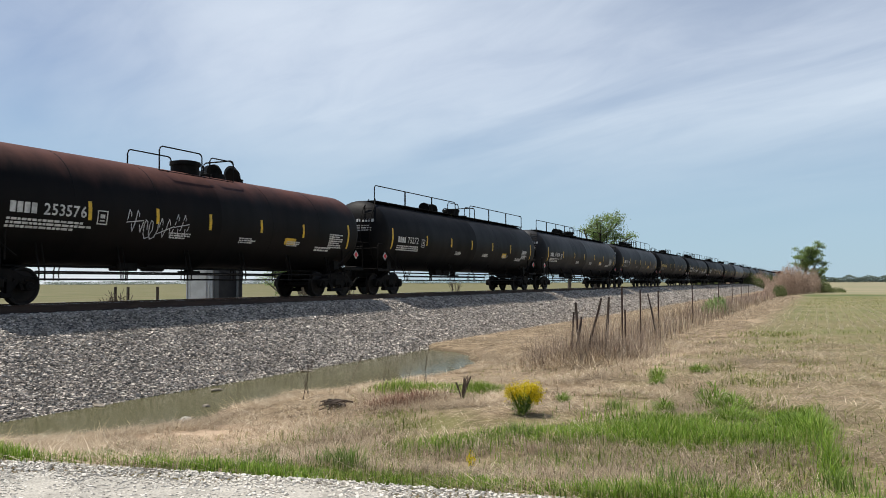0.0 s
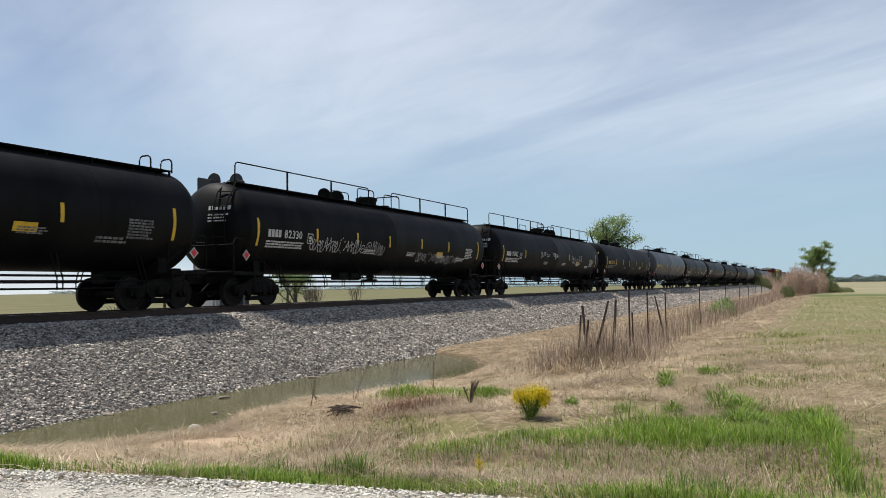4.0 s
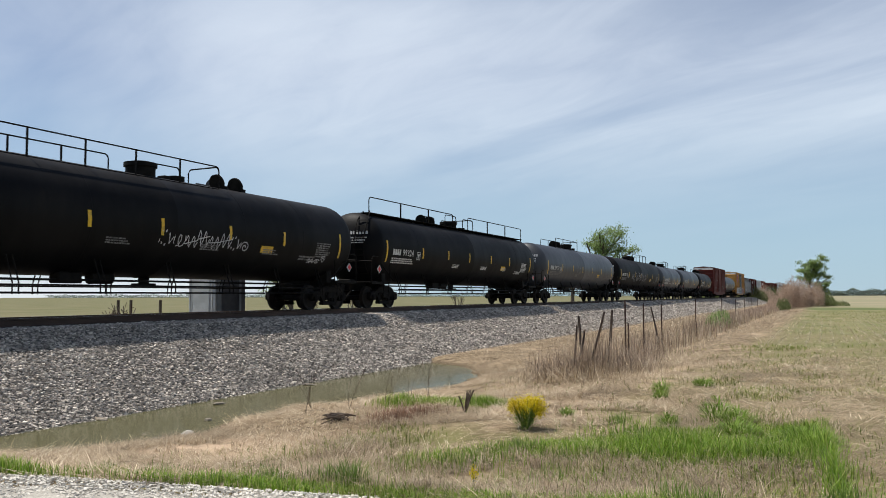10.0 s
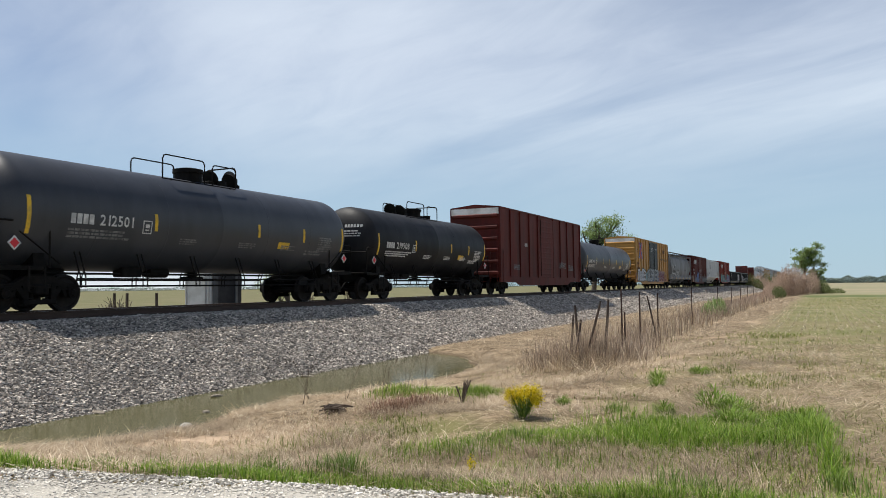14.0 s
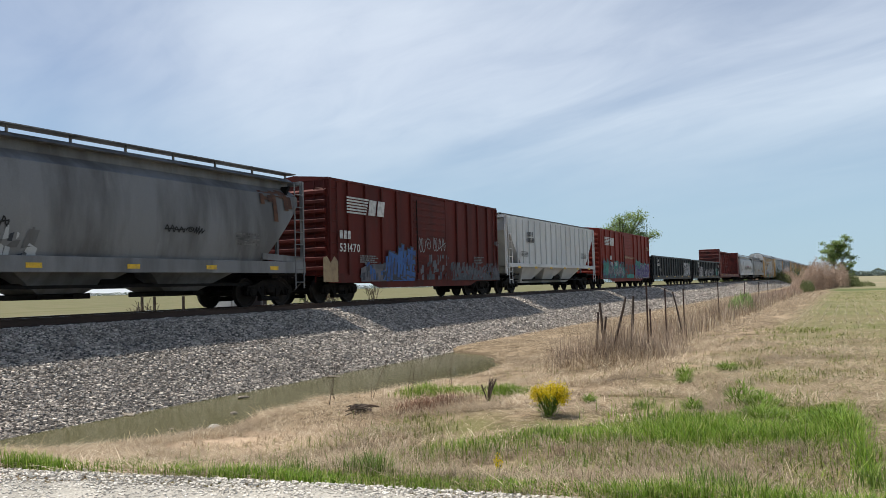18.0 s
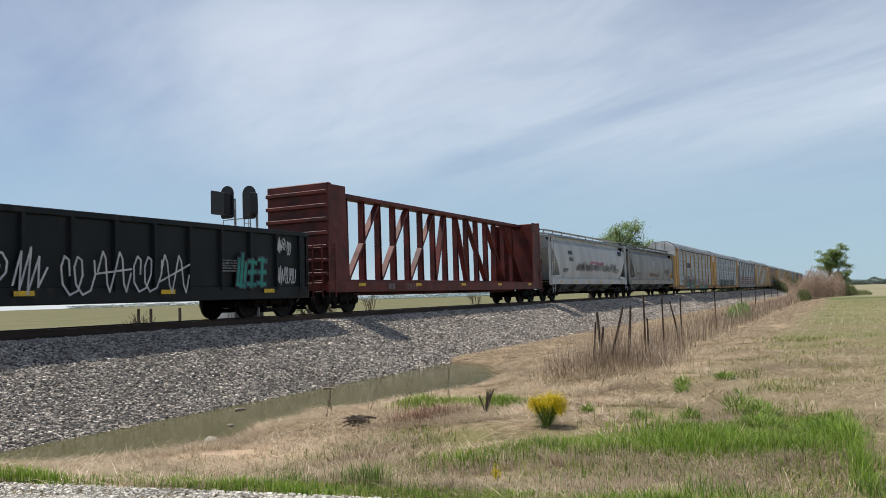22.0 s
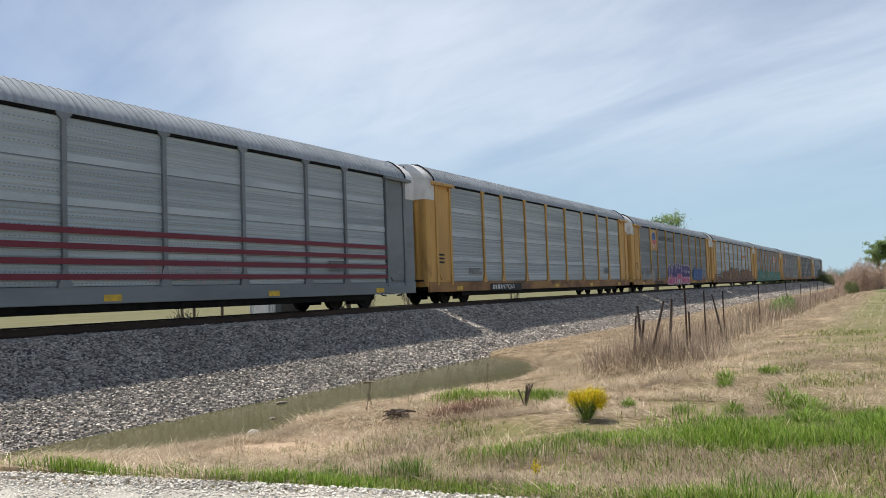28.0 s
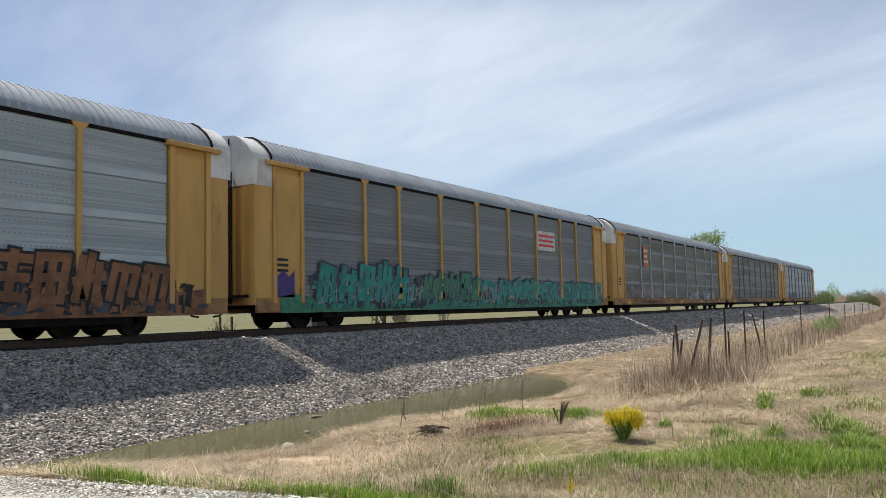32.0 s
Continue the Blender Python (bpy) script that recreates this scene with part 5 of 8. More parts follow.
def decorate(car, side, body, z0, H, tags, logo, marks):
    """Graffiti, company signs drawn as plain shapes, car numbers and small print on the near side."""
    rng = random.Random(int(body * 1000 + H * 77))
    for kind, u, v, lo, hi, fill, edge in tags:
        g, e = Geo(), Geo()
        if kind == "scrawl":
            scrawl(g, u, v, lo, hi, side, rng, max(3, int((v - u) / max(0.35, (hi - lo) * 0.55))), 0.035 if hi - lo < 1.2 else 0.05, 0.012)
        elif kind == "clutter":
            paints = (fill, edge, G_DARK, fill)
            layers = [Geo() for _ in paints]
            clutter(layers, u, v, lo, hi, side, rng, int((v - u) * (hi - lo) * 26), 0.007)
            for paint, layer in zip(paints, layers):
                if layer.f:
                    tagged(part("graffiti", layer, paint, car, "overlapping layers of spray paint", smooth=0), kind="stuff")
            continue
        elif kind == "script":      # a painted line of condensed, heavy lettering with pointed feet
            words = edge.split(" ")
            total = sum(GLYPHS[ch][2] + 0.16 for w in words for ch in w) + 0.3 * (len(words) - 1)
            wide = (v - u) / (total * hi / 0.7)
            y, k = u, hi / 0.7
            for n, w in enumerate(words):
                for ch in w:
                    vs, fs, gw = GLYPHS[ch]
                    g = Geo()
                    for shift in (0.0, 0.06, 0.12):
                        g.add([(side(0) + 0.03 + 0.002 * shift, y + q[0] * k * wide + shift, lo + q[1] * k * 1.35) for q in vs], fs)
                    for c in (0.2, 0.75):
                        yc = y + gw * k * wide * c + 0.06
                        g.add([(side(0) + 0.031, p, r) for p, r in ((yc - 0.13, lo + 0.04), (yc, lo - 0.14), (yc + 0.13, lo + 0.04), (yc, lo + 0.16))], [(0, 1, 2, 3)])
                    part("painted_letter", g, fill, car, "black pointed spray-painted letter", smooth=0)
                    y += (gw + 0.16) * k * wide
                if n < len(words) - 1:
                    g = Geo()
                    g.add([(side(0) + 0.012, p, r) for p, r in ((y - 0.02, lo + 0.4), (y + 0.1, lo + 0.28), (y + 0.22, lo + 0.4), (y + 0.1, lo + 0.52))], [(0, 1, 2, 3)])
                    part("painted_dot", g, fill, car, smooth=0)
                y += 0.3 * k * wide
            continue
        elif kind == "patch":
            n = max(4, int((v - u) / 0.5))
            top = [hi - (hi - lo) * 0.35 * rng.random() for _ in range(n + 1)]
            for i in range(n):
                y0, y1 = u + (v - u) * i / n, u + (v - u) * (i + 1) / n
                g.add([(side(z) + 0.006, y, z) for y, z in ((y0, lo), (y1, lo), (y1, top[i + 1]), (y0, top[i]))], [(0, 1, 2, 3)])
        elif kind == "fade":        # blocks that fade from one paint to another at the foot
            foot = Geo()
            tag_letters(g, e, u, v, lo, hi, side, rng, 5, 0.01, 1.0, 0.1, foot, 0.42, 0.12, 0.5)
            tagged(part("graffiti_foot", foot, G_PINK, car, "pink foot of the spray-painted blocks", smooth=0), kind="stuff")
            tagged(part("graffiti_outline", e, edge, car, smooth=0), kind="stuff")
        else:
            tag_letters(g, e, u, v, lo, hi, side, rng, max(3, int((v - u) / ((hi - lo) * 0.75))), 0.01, 0.98, 0.16)
            tagged(part("graffiti_outline", e, edge, car, smooth=0), kind="stuff")
        tagged(part("graffiti", g, fill, car, "spray-painted graffiti", smooth=0), kind="stuff")
    for text, y, z, h, mat in marks:
        if text[0] == "#":          # company letters as plain blocks
            for k in range(int(text[1:])):
                g = Geo()
                bar(g, y + k * h * 0.85, y + k * h * 0.85 + h * 0.6, z, z + h, side, 0.022)
                part("company_mark", g, mat, car, smooth=0)
        else:
            for ch in text:
                if ch == " ":
                    y += 0.3 * h
                    continue
                g = Geo()
                y = lettering(g, ch, y, z, h, side, 0.022)
                part("digit", g, mat, car, smooth=0)
    g = Geo()
    small_print(g, -body * 0.75, z0 + 0.75, 1.3, 0.05, 4, side, rng)
    small_print(g, body * 0.6, z0 + 0.9, 1.2, 0.05, 5, side, rng)
    tagged(part("stencil_print", g, DIM, car, "rows of small stencilled print", smooth=0), kind="stuff")
    if logo == "stripes":       # horizontal bars running into a slanted block
        y, z = -body * 0.86, H - 1.2
        for k in range(6):
            g = Geo()
            bar(g, y, y + 1.3 + 0.04 * k, z + k * 0.11, z + k * 0.11 + 0.065, side, 0.012)
            part("emblem_stripe", g, WHITE, car, smooth=0)
        g = Geo()
        for k in (0, 1):
            u = y + 1.45 + k * 0.62
            g.add([(side(0) + 0.012, p, q) for p, q in ((u, z), (u + 0.5, z), (u + 0.62, z + 0.6), (u + 0.12, z + 0.6))], [(0, 1, 2, 3)])
        part("company_emblem", g, WHITE, car, "white striped emblem", smooth=0)
    if logo == "cross":         # a broad red cross over blue arms, edged in white
        y, z = -6.9, 3.9
        arm = lambda q, w, off, x, m: part("company_emblem", Geo().add([(side(0) + x, y + off + p, z + r) for p, r in ((-0.6 - w, -q * 0.8), (-0.6 + w, -q * 0.8), (0.6 + w, q * 0.8), (0.6 - w, q * 0.8))], [(0, 1, 2, 3)]), m, car, "crossed red and blue emblem", smooth=0)
        for q, x in ((1, 0.012), (-1, 0.013)):
            arm(q, 0.42, 0.0, x, G_WHITE)
            arm(q, 0.17, -0.2 * q, x + 0.004, G_BLUE)
            arm(q, 0.17, 0.2 * q, x + 0.006, G_SCARLET)



box_car(369.4, 387.5, BOXRED, 5.05, "plain brown-red", 8, end_ribs=6, marks=(("#3", -4.3, 2.9, 0.2, WHITE),), tags=(("scrawl", 2.8, 4.3, 1.6, 2.2, DIM, INK),))
yellow_box = box_car(406.0, 425.7, BOXYEL, 5.15, "yellow high-cube", 10, "double", 7, door_paint=GONBLACK, logo="cross",
        marks=(("#4", -8.57, 2.46, 0.24, RUST), ("#6", -8.57, 2.0, 0.24, RUST), ("#3", 5.4, 3.95, 0.42, RUST), ("next", -8.58, 3.93, 0.16, INK), ("load", -8.58, 3.7, 0.16, INK), ("any", -5.8, 3.95, 0.16, INK), ("road", -5.8, 3.72, 0.16, INK), ("Railcar Pooling Experts", 4.05, 3.14, 0.26, INK), ("CLOSE THIS DOOR", -1.6, 4.3, 0.1, WHITE), ("CLOSE AND LOCK", 0.6, 4.25, 0.1, WHITE), ("BEFORE CLOSING", -1.6, 4.14, 0.1, WHITE), ("MAIN DOOR", -1.6, 3.98, 0.1, WHITE)),
        tags=(("patch", -8.4, -4.9, 0.75, 1.7, G_BEIGE, INK), ("tag", -8.5, -4.6, 0.8, 2.0, G_WHITE, INK), ("clutter", -4.0, 2.6, 0.75, 1.9, G_BLUE, G_DARK), ("patch", -4.3, -1.4, 0.85, 1.8, G_AQUA, INK), ("tag", -3.8, 2.5, 0.8, 2.1, G_HAZE, INK), ("clutter", -3.6, 2.4, 0.8, 2.0, G_WHITE, G_AQUA), ("scrawl", -3.6, 2.4, 0.8, 2.0, INK, INK), ("tag", 3.0, 5.9, 0.8, 2.0, MAROON, G_BLUSH), ("clutter", 3.0, 7.4, 0.8, 1.6, MAROON, BOXYEL), ("scrawl", 5.6, 7.6, 0.8, 1.8, MAROON, INK), ("clutter", -9.4, -8.6, 0.75, 1.6, MAROON, BOXYEL)))
box_car(444.4, 460.9, BOXRED, 4.5, "dark red outside-post", 10, logo="stripes", white_top=False, marks=(("#3", -6.97, 2.33, 0.3, WHITE), ("531470", -7.0, 1.86, 0.3, WHITE)),
        tags=(("patch", -8.0, -7.1, 0.75, 1.7, G_BEIGE, INK), ("patch", -5.6, -3.8, 0.75, 1.5, G_GREY, INK), ("clutter", -5.6, -3.8, 0.8, 1.5, G_BLUE, G_GREY), ("patch", -3.8, -1.5, 0.75, 1.9, G_BLUE, INK), ("tag", -3.75, -1.45, 0.85, 2.1, G_BLUE, G_DARK), ("clutter", -3.7, -1.5, 0.8, 2.0, G_BLUE, G_DARK), ("clutter", -1.1, 1.9, 0.8, 1.9, BOXRED, G_GREY), ("scrawl", -1.1, 1.4, 1.9, 2.9, G_HAZE, INK), ("patch", 2.0, 7.6, 0.75, 1.3, G_DARK, INK), ("clutter", 2.0, 7.5, 0.8, 1.6, G_DARK, BOXRED), ("scrawl", 2.1, 7.4, 0.85, 1.7, G_GREY, INK), ("patch", 5.9, 6.5, 1.0, 1.2, YELLOW, INK), ("scrawl", 7.0, 7.7, 2.5, 2.8, G_GREY, INK)))
box_car(478.7, 496.2, BOXRED2, 4.5, "bright brown-red outside-post", 9, logo="stripes", white_top=False, marks=(("#2", -5.5, 2.2, 0.3, WHITE), ("490", -5.5, 1.72, 0.3, WHITE), ("728", -4.25, 1.72, 0.3, WHITE)),
        tags=(("patch", -7.6, -1.2, 0.75, 1.6, G_DARK, INK), ("clutter", -7.5, -1.0, 0.75, 2.1, G_DARK, G_PURPLE), ("clutter", -7.5, -1.0, 0.75, 1.9, G_TEAL, G_DARK), ("tag", -7.4, -6.0, 1.0, 2.1, G_TEAL, G_DARK), ("tag", -4.4, -3.2, 1.5, 2.2, G_TEAL, G_DARK), ("scrawl", -6.8, -1.4, 0.9, 1.8, G_BLUSH, INK), ("patch", -0.6, 1.9, 0.75, 1.15, G_TEAL, INK), ("clutter", -0.9, 1.9, 1.1, 1.9, G_DARK, BOXRED2), ("scrawl", -1.0, 2.0, 2.3, 2.6, G_BEIGE, INK), ("clutter", 2.3, 7.6, 0.75, 2.0, G_DARK, G_PURPLE), ("tag", 2.5, 4.2, 1.5, 2.25, G_TEAL, G_DARK), ("patch", 2.3, 7.7, 1.2, 2.15, G_TEAL, INK), ("patch", 2.3, 7.6, 0.75, 1.7, G_DARK, INK), ("tag", 2.4, 7.6, 0.8, 1.95, G_PURPLE, G_HAZE), ("patch", 6.6, 7.1, 1.05, 1.2, YELLOW, INK), ("scrawl", 6.8, 7.7, 3.2, 3.65, G_BEIGE, INK)))


# ---- covered hoppers ----
def hopper(a, b, paint, hue, kind="curved", H=4.55, rust=False, tags=(), marks=(), pockets=4):
    half = (b - a) / 2
    body = half - 0.62
    car = empty("covered_hopper", f"{hue} covered hopper car rolling on the track", "hopper car", "hopper cars of the train")
    sill_and_gear(car, half, z0=0.78, z1=1.05)
    W = 1.56
    low = 1.38 if kind == "curved" else 1.6

    def side(z):
        if kind != "curved":
            return W - 0.1
        k = (z - low) / (H - 0.25 - low)
        return W - 0.2 * (1 - math.sin(math.pi * min(1, max(0, k)) ** 0.9)) - 0.35 * max(0, k - 0.88) / 0.12

    # shell: sloped ends, bowed or ribbed sides
    g = Geo()
    zs = [low + (H - low) * k / 10 for k in range(11)]
    ring = []
    for z in zs:
        k = (z - low) / (H - low)
        yo = body - 0.35 - 2.3 * max(0, 1 - k / 0.72) * 0.8
        w = side(min(z, H - 0.25))
        ring.append([(-w, -yo, z), (w, -yo, z), (w, yo, z), (-w, yo, z)])
    vs = [p for r in ring for p in r]
    fs = [(4 * i + j, 4 * i + (j + 1) % 4, 4 * i + 4 + (j + 1) % 4, 4 * i + 4 + j) for i in range(10) for j in range(4)]
    fs += [(3, 2, 1, 0), (40, 41, 42, 43)]
    part("hopper_body", g.add(vs, fs), paint, car, smooth=30)
    part("roof", Geo().prism([(-W + 0.25, H - 0.04), (W - 0.25, H - 0.04), (W - 0.5, H + 0.1), (0, H + 0.16), (-W + 0.5, H + 0.1)], -body + 0.35, body - 0.35), paint, car)
    # side sill
    for q in (-1, 1):
        part("side_sill", Geo().box(min(q * (W - 0.16), q * W), max(q * (W - 0.16), q * W), -body + 0.1, body - 0.1, low - 0.32 if kind == "curved" else low - 0.14, low + 0.06, 0.01), paint, car)
        for k in range(6):
            y = -body * 0.8 + body * 1.6 * k / 5
            part("sill_reflector", Geo().box(min(q * W, q * (W + 0.01)), max(q * W, q * (W + 0.01)), y - 0.2, y + 0.2, low - 0.22, low - 0.1), YELLOW, car)
    # hopper pockets beneath
    pl = (2 * body - 5.6) / pockets
    for k in range(pockets):
        y = -body + 2.8 + pl * (k + 0.5)
        g = Geo()
        t, bt = pl * 0.5, pl * 0.16
        top, bot = low - 0.1, 0.55
        x0, x1 = W - 0.25, 0.6
        vs = [(-x0, y - t, top), (x0, y - t, top), (x0, y + t, top), (-x0, y + t, top), (-x1, y - bt, bot), (x1, y - bt, bot), (x1, y + bt, bot), (-x1, y + bt, bot)]
        g.add(vs, [(0, 1, 2, 3), (7, 6, 5, 4), (0, 4, 5, 1), (1, 5, 6, 2), (2, 6, 7, 3), (3, 7, 4, 0)])
        pk = part("hopper_pocket", g, HOPDIRTY if kind == "curved" else paint, car)
        part("outlet_gate", Geo().box(-0.75, 0.75, y - bt - 0.12, y + bt + 0.12, 0.42, 0.56, 0.02).tube([(0.75, y, 0.5), (1.1, y, 0.5)], 0.04), UNDER, pk)
    part("lower_rail", Geo().box(W - 0.3, W - 0.22, -body + 2.7, body - 2.7, 0.68, 0.76).box(-W + 0.22, -W + 0.3, -body + 2.7, body - 2.7, 0.68, 0.76), UNDER, car)
    if kind == "ribbed":
        for q in (-1, 1):
            n = 15
            me = shared(f"hopper_post_{q}", lambda: Geo().box(min(0, q * 0.07), max(0, q * 0.07), -0.05, 0.05, low, H - 0.12, 0.012), paint)
            for i in range(n):
                y = -body + 1.6 + (2 * body - 3.2) * i / (n - 1)
                part("side_post", me, None, car).location = (q * (W - 0.1), y, 0)
    # ends: slope sheet posts, ladders, platform
    for s in (-1, 1):
        g = Geo()
        for q in (-1, 1):
            g.beam((q * (W - 0.12), s * (body - 0.1), 1.0), (q * (W - 0.12), s * (body - 0.1), H), 0.09, 0.12, (1, 0, 0))
            g.beam((q * 0.5, s * (body - 0.3), 1.1), (q * 0.5, s * (body - 0.3), H - 0.1), 0.09, 0.1, (1, 0, 0))
            g.beam((q * (W - 0.12), s * (body - 0.1), 1.5), (q * (W - 0.12), s * (body - 2.2), 1.6), 0.1, 0.2)
        g.beam((-W + 0.1, s * (body - 0.1), H - 0.05), (W - 0.1, s * (body - 0.1), H - 0.05), 0.14, 0.14)
        part("end_frame", g, paint, car)
        part("end_slope_sheet", Geo().prism([(s * (body - 0.6), H - 0.2), (s * (body - 2.35), low - 0.05), (s * (body - 2.45), low - 0.05), (s * (body - 0.7), H - 0.2)], -W + 0.2, W - 0.2, "x"), UNDER if kind == "curved" else paint, car)
        part("end_platform", Geo().box(-1.45, 1.45, min(s * (body - 1.9), s * (body + 0.05)), max(s * (body - 1.9), s * (body + 0.05)), 1.0, 1.1, 0.01), UNDER, car)
        for q in (-1, 1):
            o = part("corner_ladder", ladder_geo(0.55, H - 0.1, 0.45, 0.42, 0.018), paint, car)
            o.location = (q * (W + 0.0), s * (body - 0.42), 0)
        part("brake_stand", Geo().box(-0.25, 0.25, min(s * (body - 0.8), s * (body - 0.4)), max(s * (body - 0.8), s * (body - 0.4)), 1.1, 1.75, 0.03), UNDER, car)
    # running boards on the roof
    up = 0.3 if kind == "curved" else 0.14
    for q in (-1, 1):
        g = Geo()
        y = -body + 0.1
        g.box(min(q * 0.72, q * 1.18), max(q * 0.72, q * 1.18), -body + 0.05, body - 0.05, H + up - 0.03, H + up)
        n = 11
        for i in range(n):
            yy = -body + 0.4 + (2 * body - 0.8) * i / (n - 1)
            g.beam((q * 0.98, yy, H - 0.05), (q * 0.98, yy, H + up - 0.03), 0.05, 0.05)
        part("running_board", g, paint if kind == "curved" else HOPDIRTY, car)
    part("hatch_trough", Geo().box(-0.36, 0.36, -body + 0.9, body - 0.9, H + 0.1, H + 0.2, 0.03), HOPDIRTY, car)
    if rust:
        part("rust_stain", patch_on(side, body - 2.3, body - 0.75, 2.7, H - 0.35), RUST, car, "rust-coloured stain")
    decorate(car, lambda z: (side(z) + (0.012 if kind == "curved" else 0.075)), body, low, H, tags, "", marks)
    place(car, a, b)
    return car


def patch_on(side, u, v, lo, hi):
    rng = random.Random(5)
    g = Geo()
    n = 8
    for i in range(n):
        a, b = u + (v - u) * i / n, u + (v - u) * (i + 1) / n
        bar(g, a, b, lo + 0.9 * rng.random(), hi - 0.15 * rng.random(), side, 0.03)
    return g


hopper(425.7, 444.4, HOPDIRTY, "weathered grey", H=4.18, rust=True, pockets=3, marks=(("#4", -6.27, 2.48, 0.34, INK), ("849046", -6.53, 1.88, 0.34, INK)), tags=(("patch", -6.7, -4.6, 1.75, 2.95, HOPGREY, INK), ("clutter", -5.4, -1.3, 1.15, 2.1, HOPGREY, HOPDIRTY), ("scrawl", 2.45, 3.9, 2.15, 2.4, INK, INK), ("scrawl", -3.4, -2.0, 2.0, 2.3, INK, INK)))
hopper(460.9, 478.7, HOPPALE, "pale grey ribbed", "ribbed", H=4.3, pockets=3, marks=(("#4", -5.2, 3.25, 0.26, INK), ("#5", -5.2, 2.9, 0.26, INK)))
hopper(563.8, 584.2, HOPGREY, "light grey", H=4.28, marks=(("#4", -6.0, 3.05, 0.26, INK), ("10384", -6.0, 2.6, 0.26, INK), ("#4", 7.0, 3.35, 0.36, INK)), tags=(("scrawl", -4.4, 6.0, 1.9, 2.65, INK, INK), ("scrawl", -1.2, 2.5, 2.45, 2.75, G_PINK, INK)))
hopper(584.2, 604.7, HOPMID, "dull grey", H=4.28, tags=(("scrawl", -2.1, 2.3, 1.7, 2.2, G_BROWN, INK), ("scrawl", 4.6, 6.8, 2.1, 2.6, INK, INK), ("patch", -0.4, 0.0, 2.8, 3.3, G_WHITE, INK)))


# ---- gondolas ----
def gondola(a, b, hue, H, tags=(), marks=()):
    half = (b - a) / 2
    body = half - 0.7
    car = empty("gondola", f"{hue} open steel gondola car rolling on the track", "gondola", "gondolas of the train")
    sill_and_gear(car, half)
    W, z0 = 1.5, 0.9
    for q in (-1, 1):
        part("side_wall", Geo().box(min(q * W, q * (W - 0.07)), max(q * W, q * (W - 0.07)), -body, body, z0, H), GONBLACK, car)
        part("top_chord", Geo().box(min(q * (W - 0.1), q * (W + 0.1)), max(q * (W - 0.1), q * (W + 0.1)), -body - 0.05, body + 0.05, H - 0.08, H + 0.08, 0.02), GONBLACK, car)
        part("side_sill", Geo().box(min(q * (W - 0.05), q * (W + 0.05)), max(q * (W - 0.05), q * (W + 0.05)), -body, body, z0 - 0.3, z0 + 0.1, 0.015), GONBLACK, car)
        n = 17
        me = shared(f"gondola_post_{q}_{H}", lambda: Geo().prism([(0, -0.08), (0, 0.08), (q * 0.1, 0.05), (q * 0.1, -0.05)], z0, H - 0.05, "z"), GONBLACK)
        for i in range(n):
            part("side_post", me, None, car).location = (q * W, -body + 0.35 + (2 * body - 0.7) * i / (n - 1), 0)
    part("floor", Geo().box(-W + 0.05, W - 0.05, -body, body, z0 - 0.06, z0 + 0.02), RUST, car)
    part("scrap_load", Geo().add(*heap(W - 0.12, body - 0.3, z0 + 0.02, 0.7)), RUST, car, "rusty load lying low in the car")
    for s in (-1, 1):
        part("end_wall", Geo().box(-W, W, min(s * body, s * (body - 0.08)), max(s * body, s * (body - 0.08)), z0, H - 0.02), GONBLACK, car)
        for k in range(4):
            z = z0 + 0.25 + (H - z0 - 0.5) * k / 3
            part("end_rib", Geo().box(-W + 0.1, W - 0.1, min(s * body, s * (body + 0.12)), max(s * body, s * (body + 0.12)), z - 0.07, z + 0.07, 0.03), GONBLACK, car)
    end_ladders(car, body, W + 0.08, 0.6, H - 0.1, GONBLACK)
    part("reflector", patch_bars(W + 0.11, body, z0), YELLOW, car)
    decorate(car, flat(W + 0.105), body, z0, H, tags, "", marks)
    place(car, a, b)


def patch_bars(x, body, z0):
    g = Geo()
    for k in range(5):
        y = -body * 0.8 + body * 1.6 * k / 4
        bar(g, y - 0.25, y + 0.25, z0 - 0.1, z0 + 0.02, flat(x))
    return g


def heap(w, l, z, h):
    rng = random.Random(8)
    nx, ny = 6, 26
    vs = [(-w + 2 * w * i / (nx - 1), -l + 2 * l * j / (ny - 1), z + h * (0.4 + 0.6 * rng.random()) * (0 < i < nx - 1)) for j in range(ny) for i in range(nx)]
    return vs, [(j * nx + i, j * nx + i + 1, (j + 1) * nx + i + 1, (j + 1) * nx + i) for j in range(ny - 1) for i in range(nx - 1)]


gondola(496.2, 517.6, "black", 2.8, marks=(("#4", -8.2, 2.3, 0.2, WHITE), ("560500", -8.35, 1.88, 0.26, WHITE)), tags=(("clutter", 5.0, 9.0, 0.95, 2.4, G_WHITE, G_HAZE), ("scrawl", 5.0, 9.0, 0.95, 2.5, G_WHITE, INK), ("scrawl", 5.2, 8.8, 1.0, 2.3, G_HAZE, INK), ("clutter", 8.3, 9.0, 1.8, 2.5, G_GREEN, G_TEAL), ("scrawl", 5.0, 9.0, 1.3, 2.2, INK, INK)))
gondola(517.6, 540.0, "black", 2.76, marks=(("#4", -7.6, 2.3, 0.26, WHITE), ("660285", -7.6, 1.95, 0.26, WHITE)), tags=(("scrawl", -2.6, 0.5, 0.8, 2.2, G_WHITE, INK), ("scrawl", 0.85, 4.95, 0.65, 2.2, G_WHITE, INK), ("tag", 6.85, 8.25, 0.95, 1.95, G_TEAL, G_DARK), ("scrawl", 8.85, 9.75, 1.0, 1.7, G_WHITE, INK), ("scrawl", 8.85, 9.5, 2.0, 2.6, G_WHITE, INK), ("tag", -6.8, -4.2, 0.9, 1.9, G_GREY, G_WHITE)))


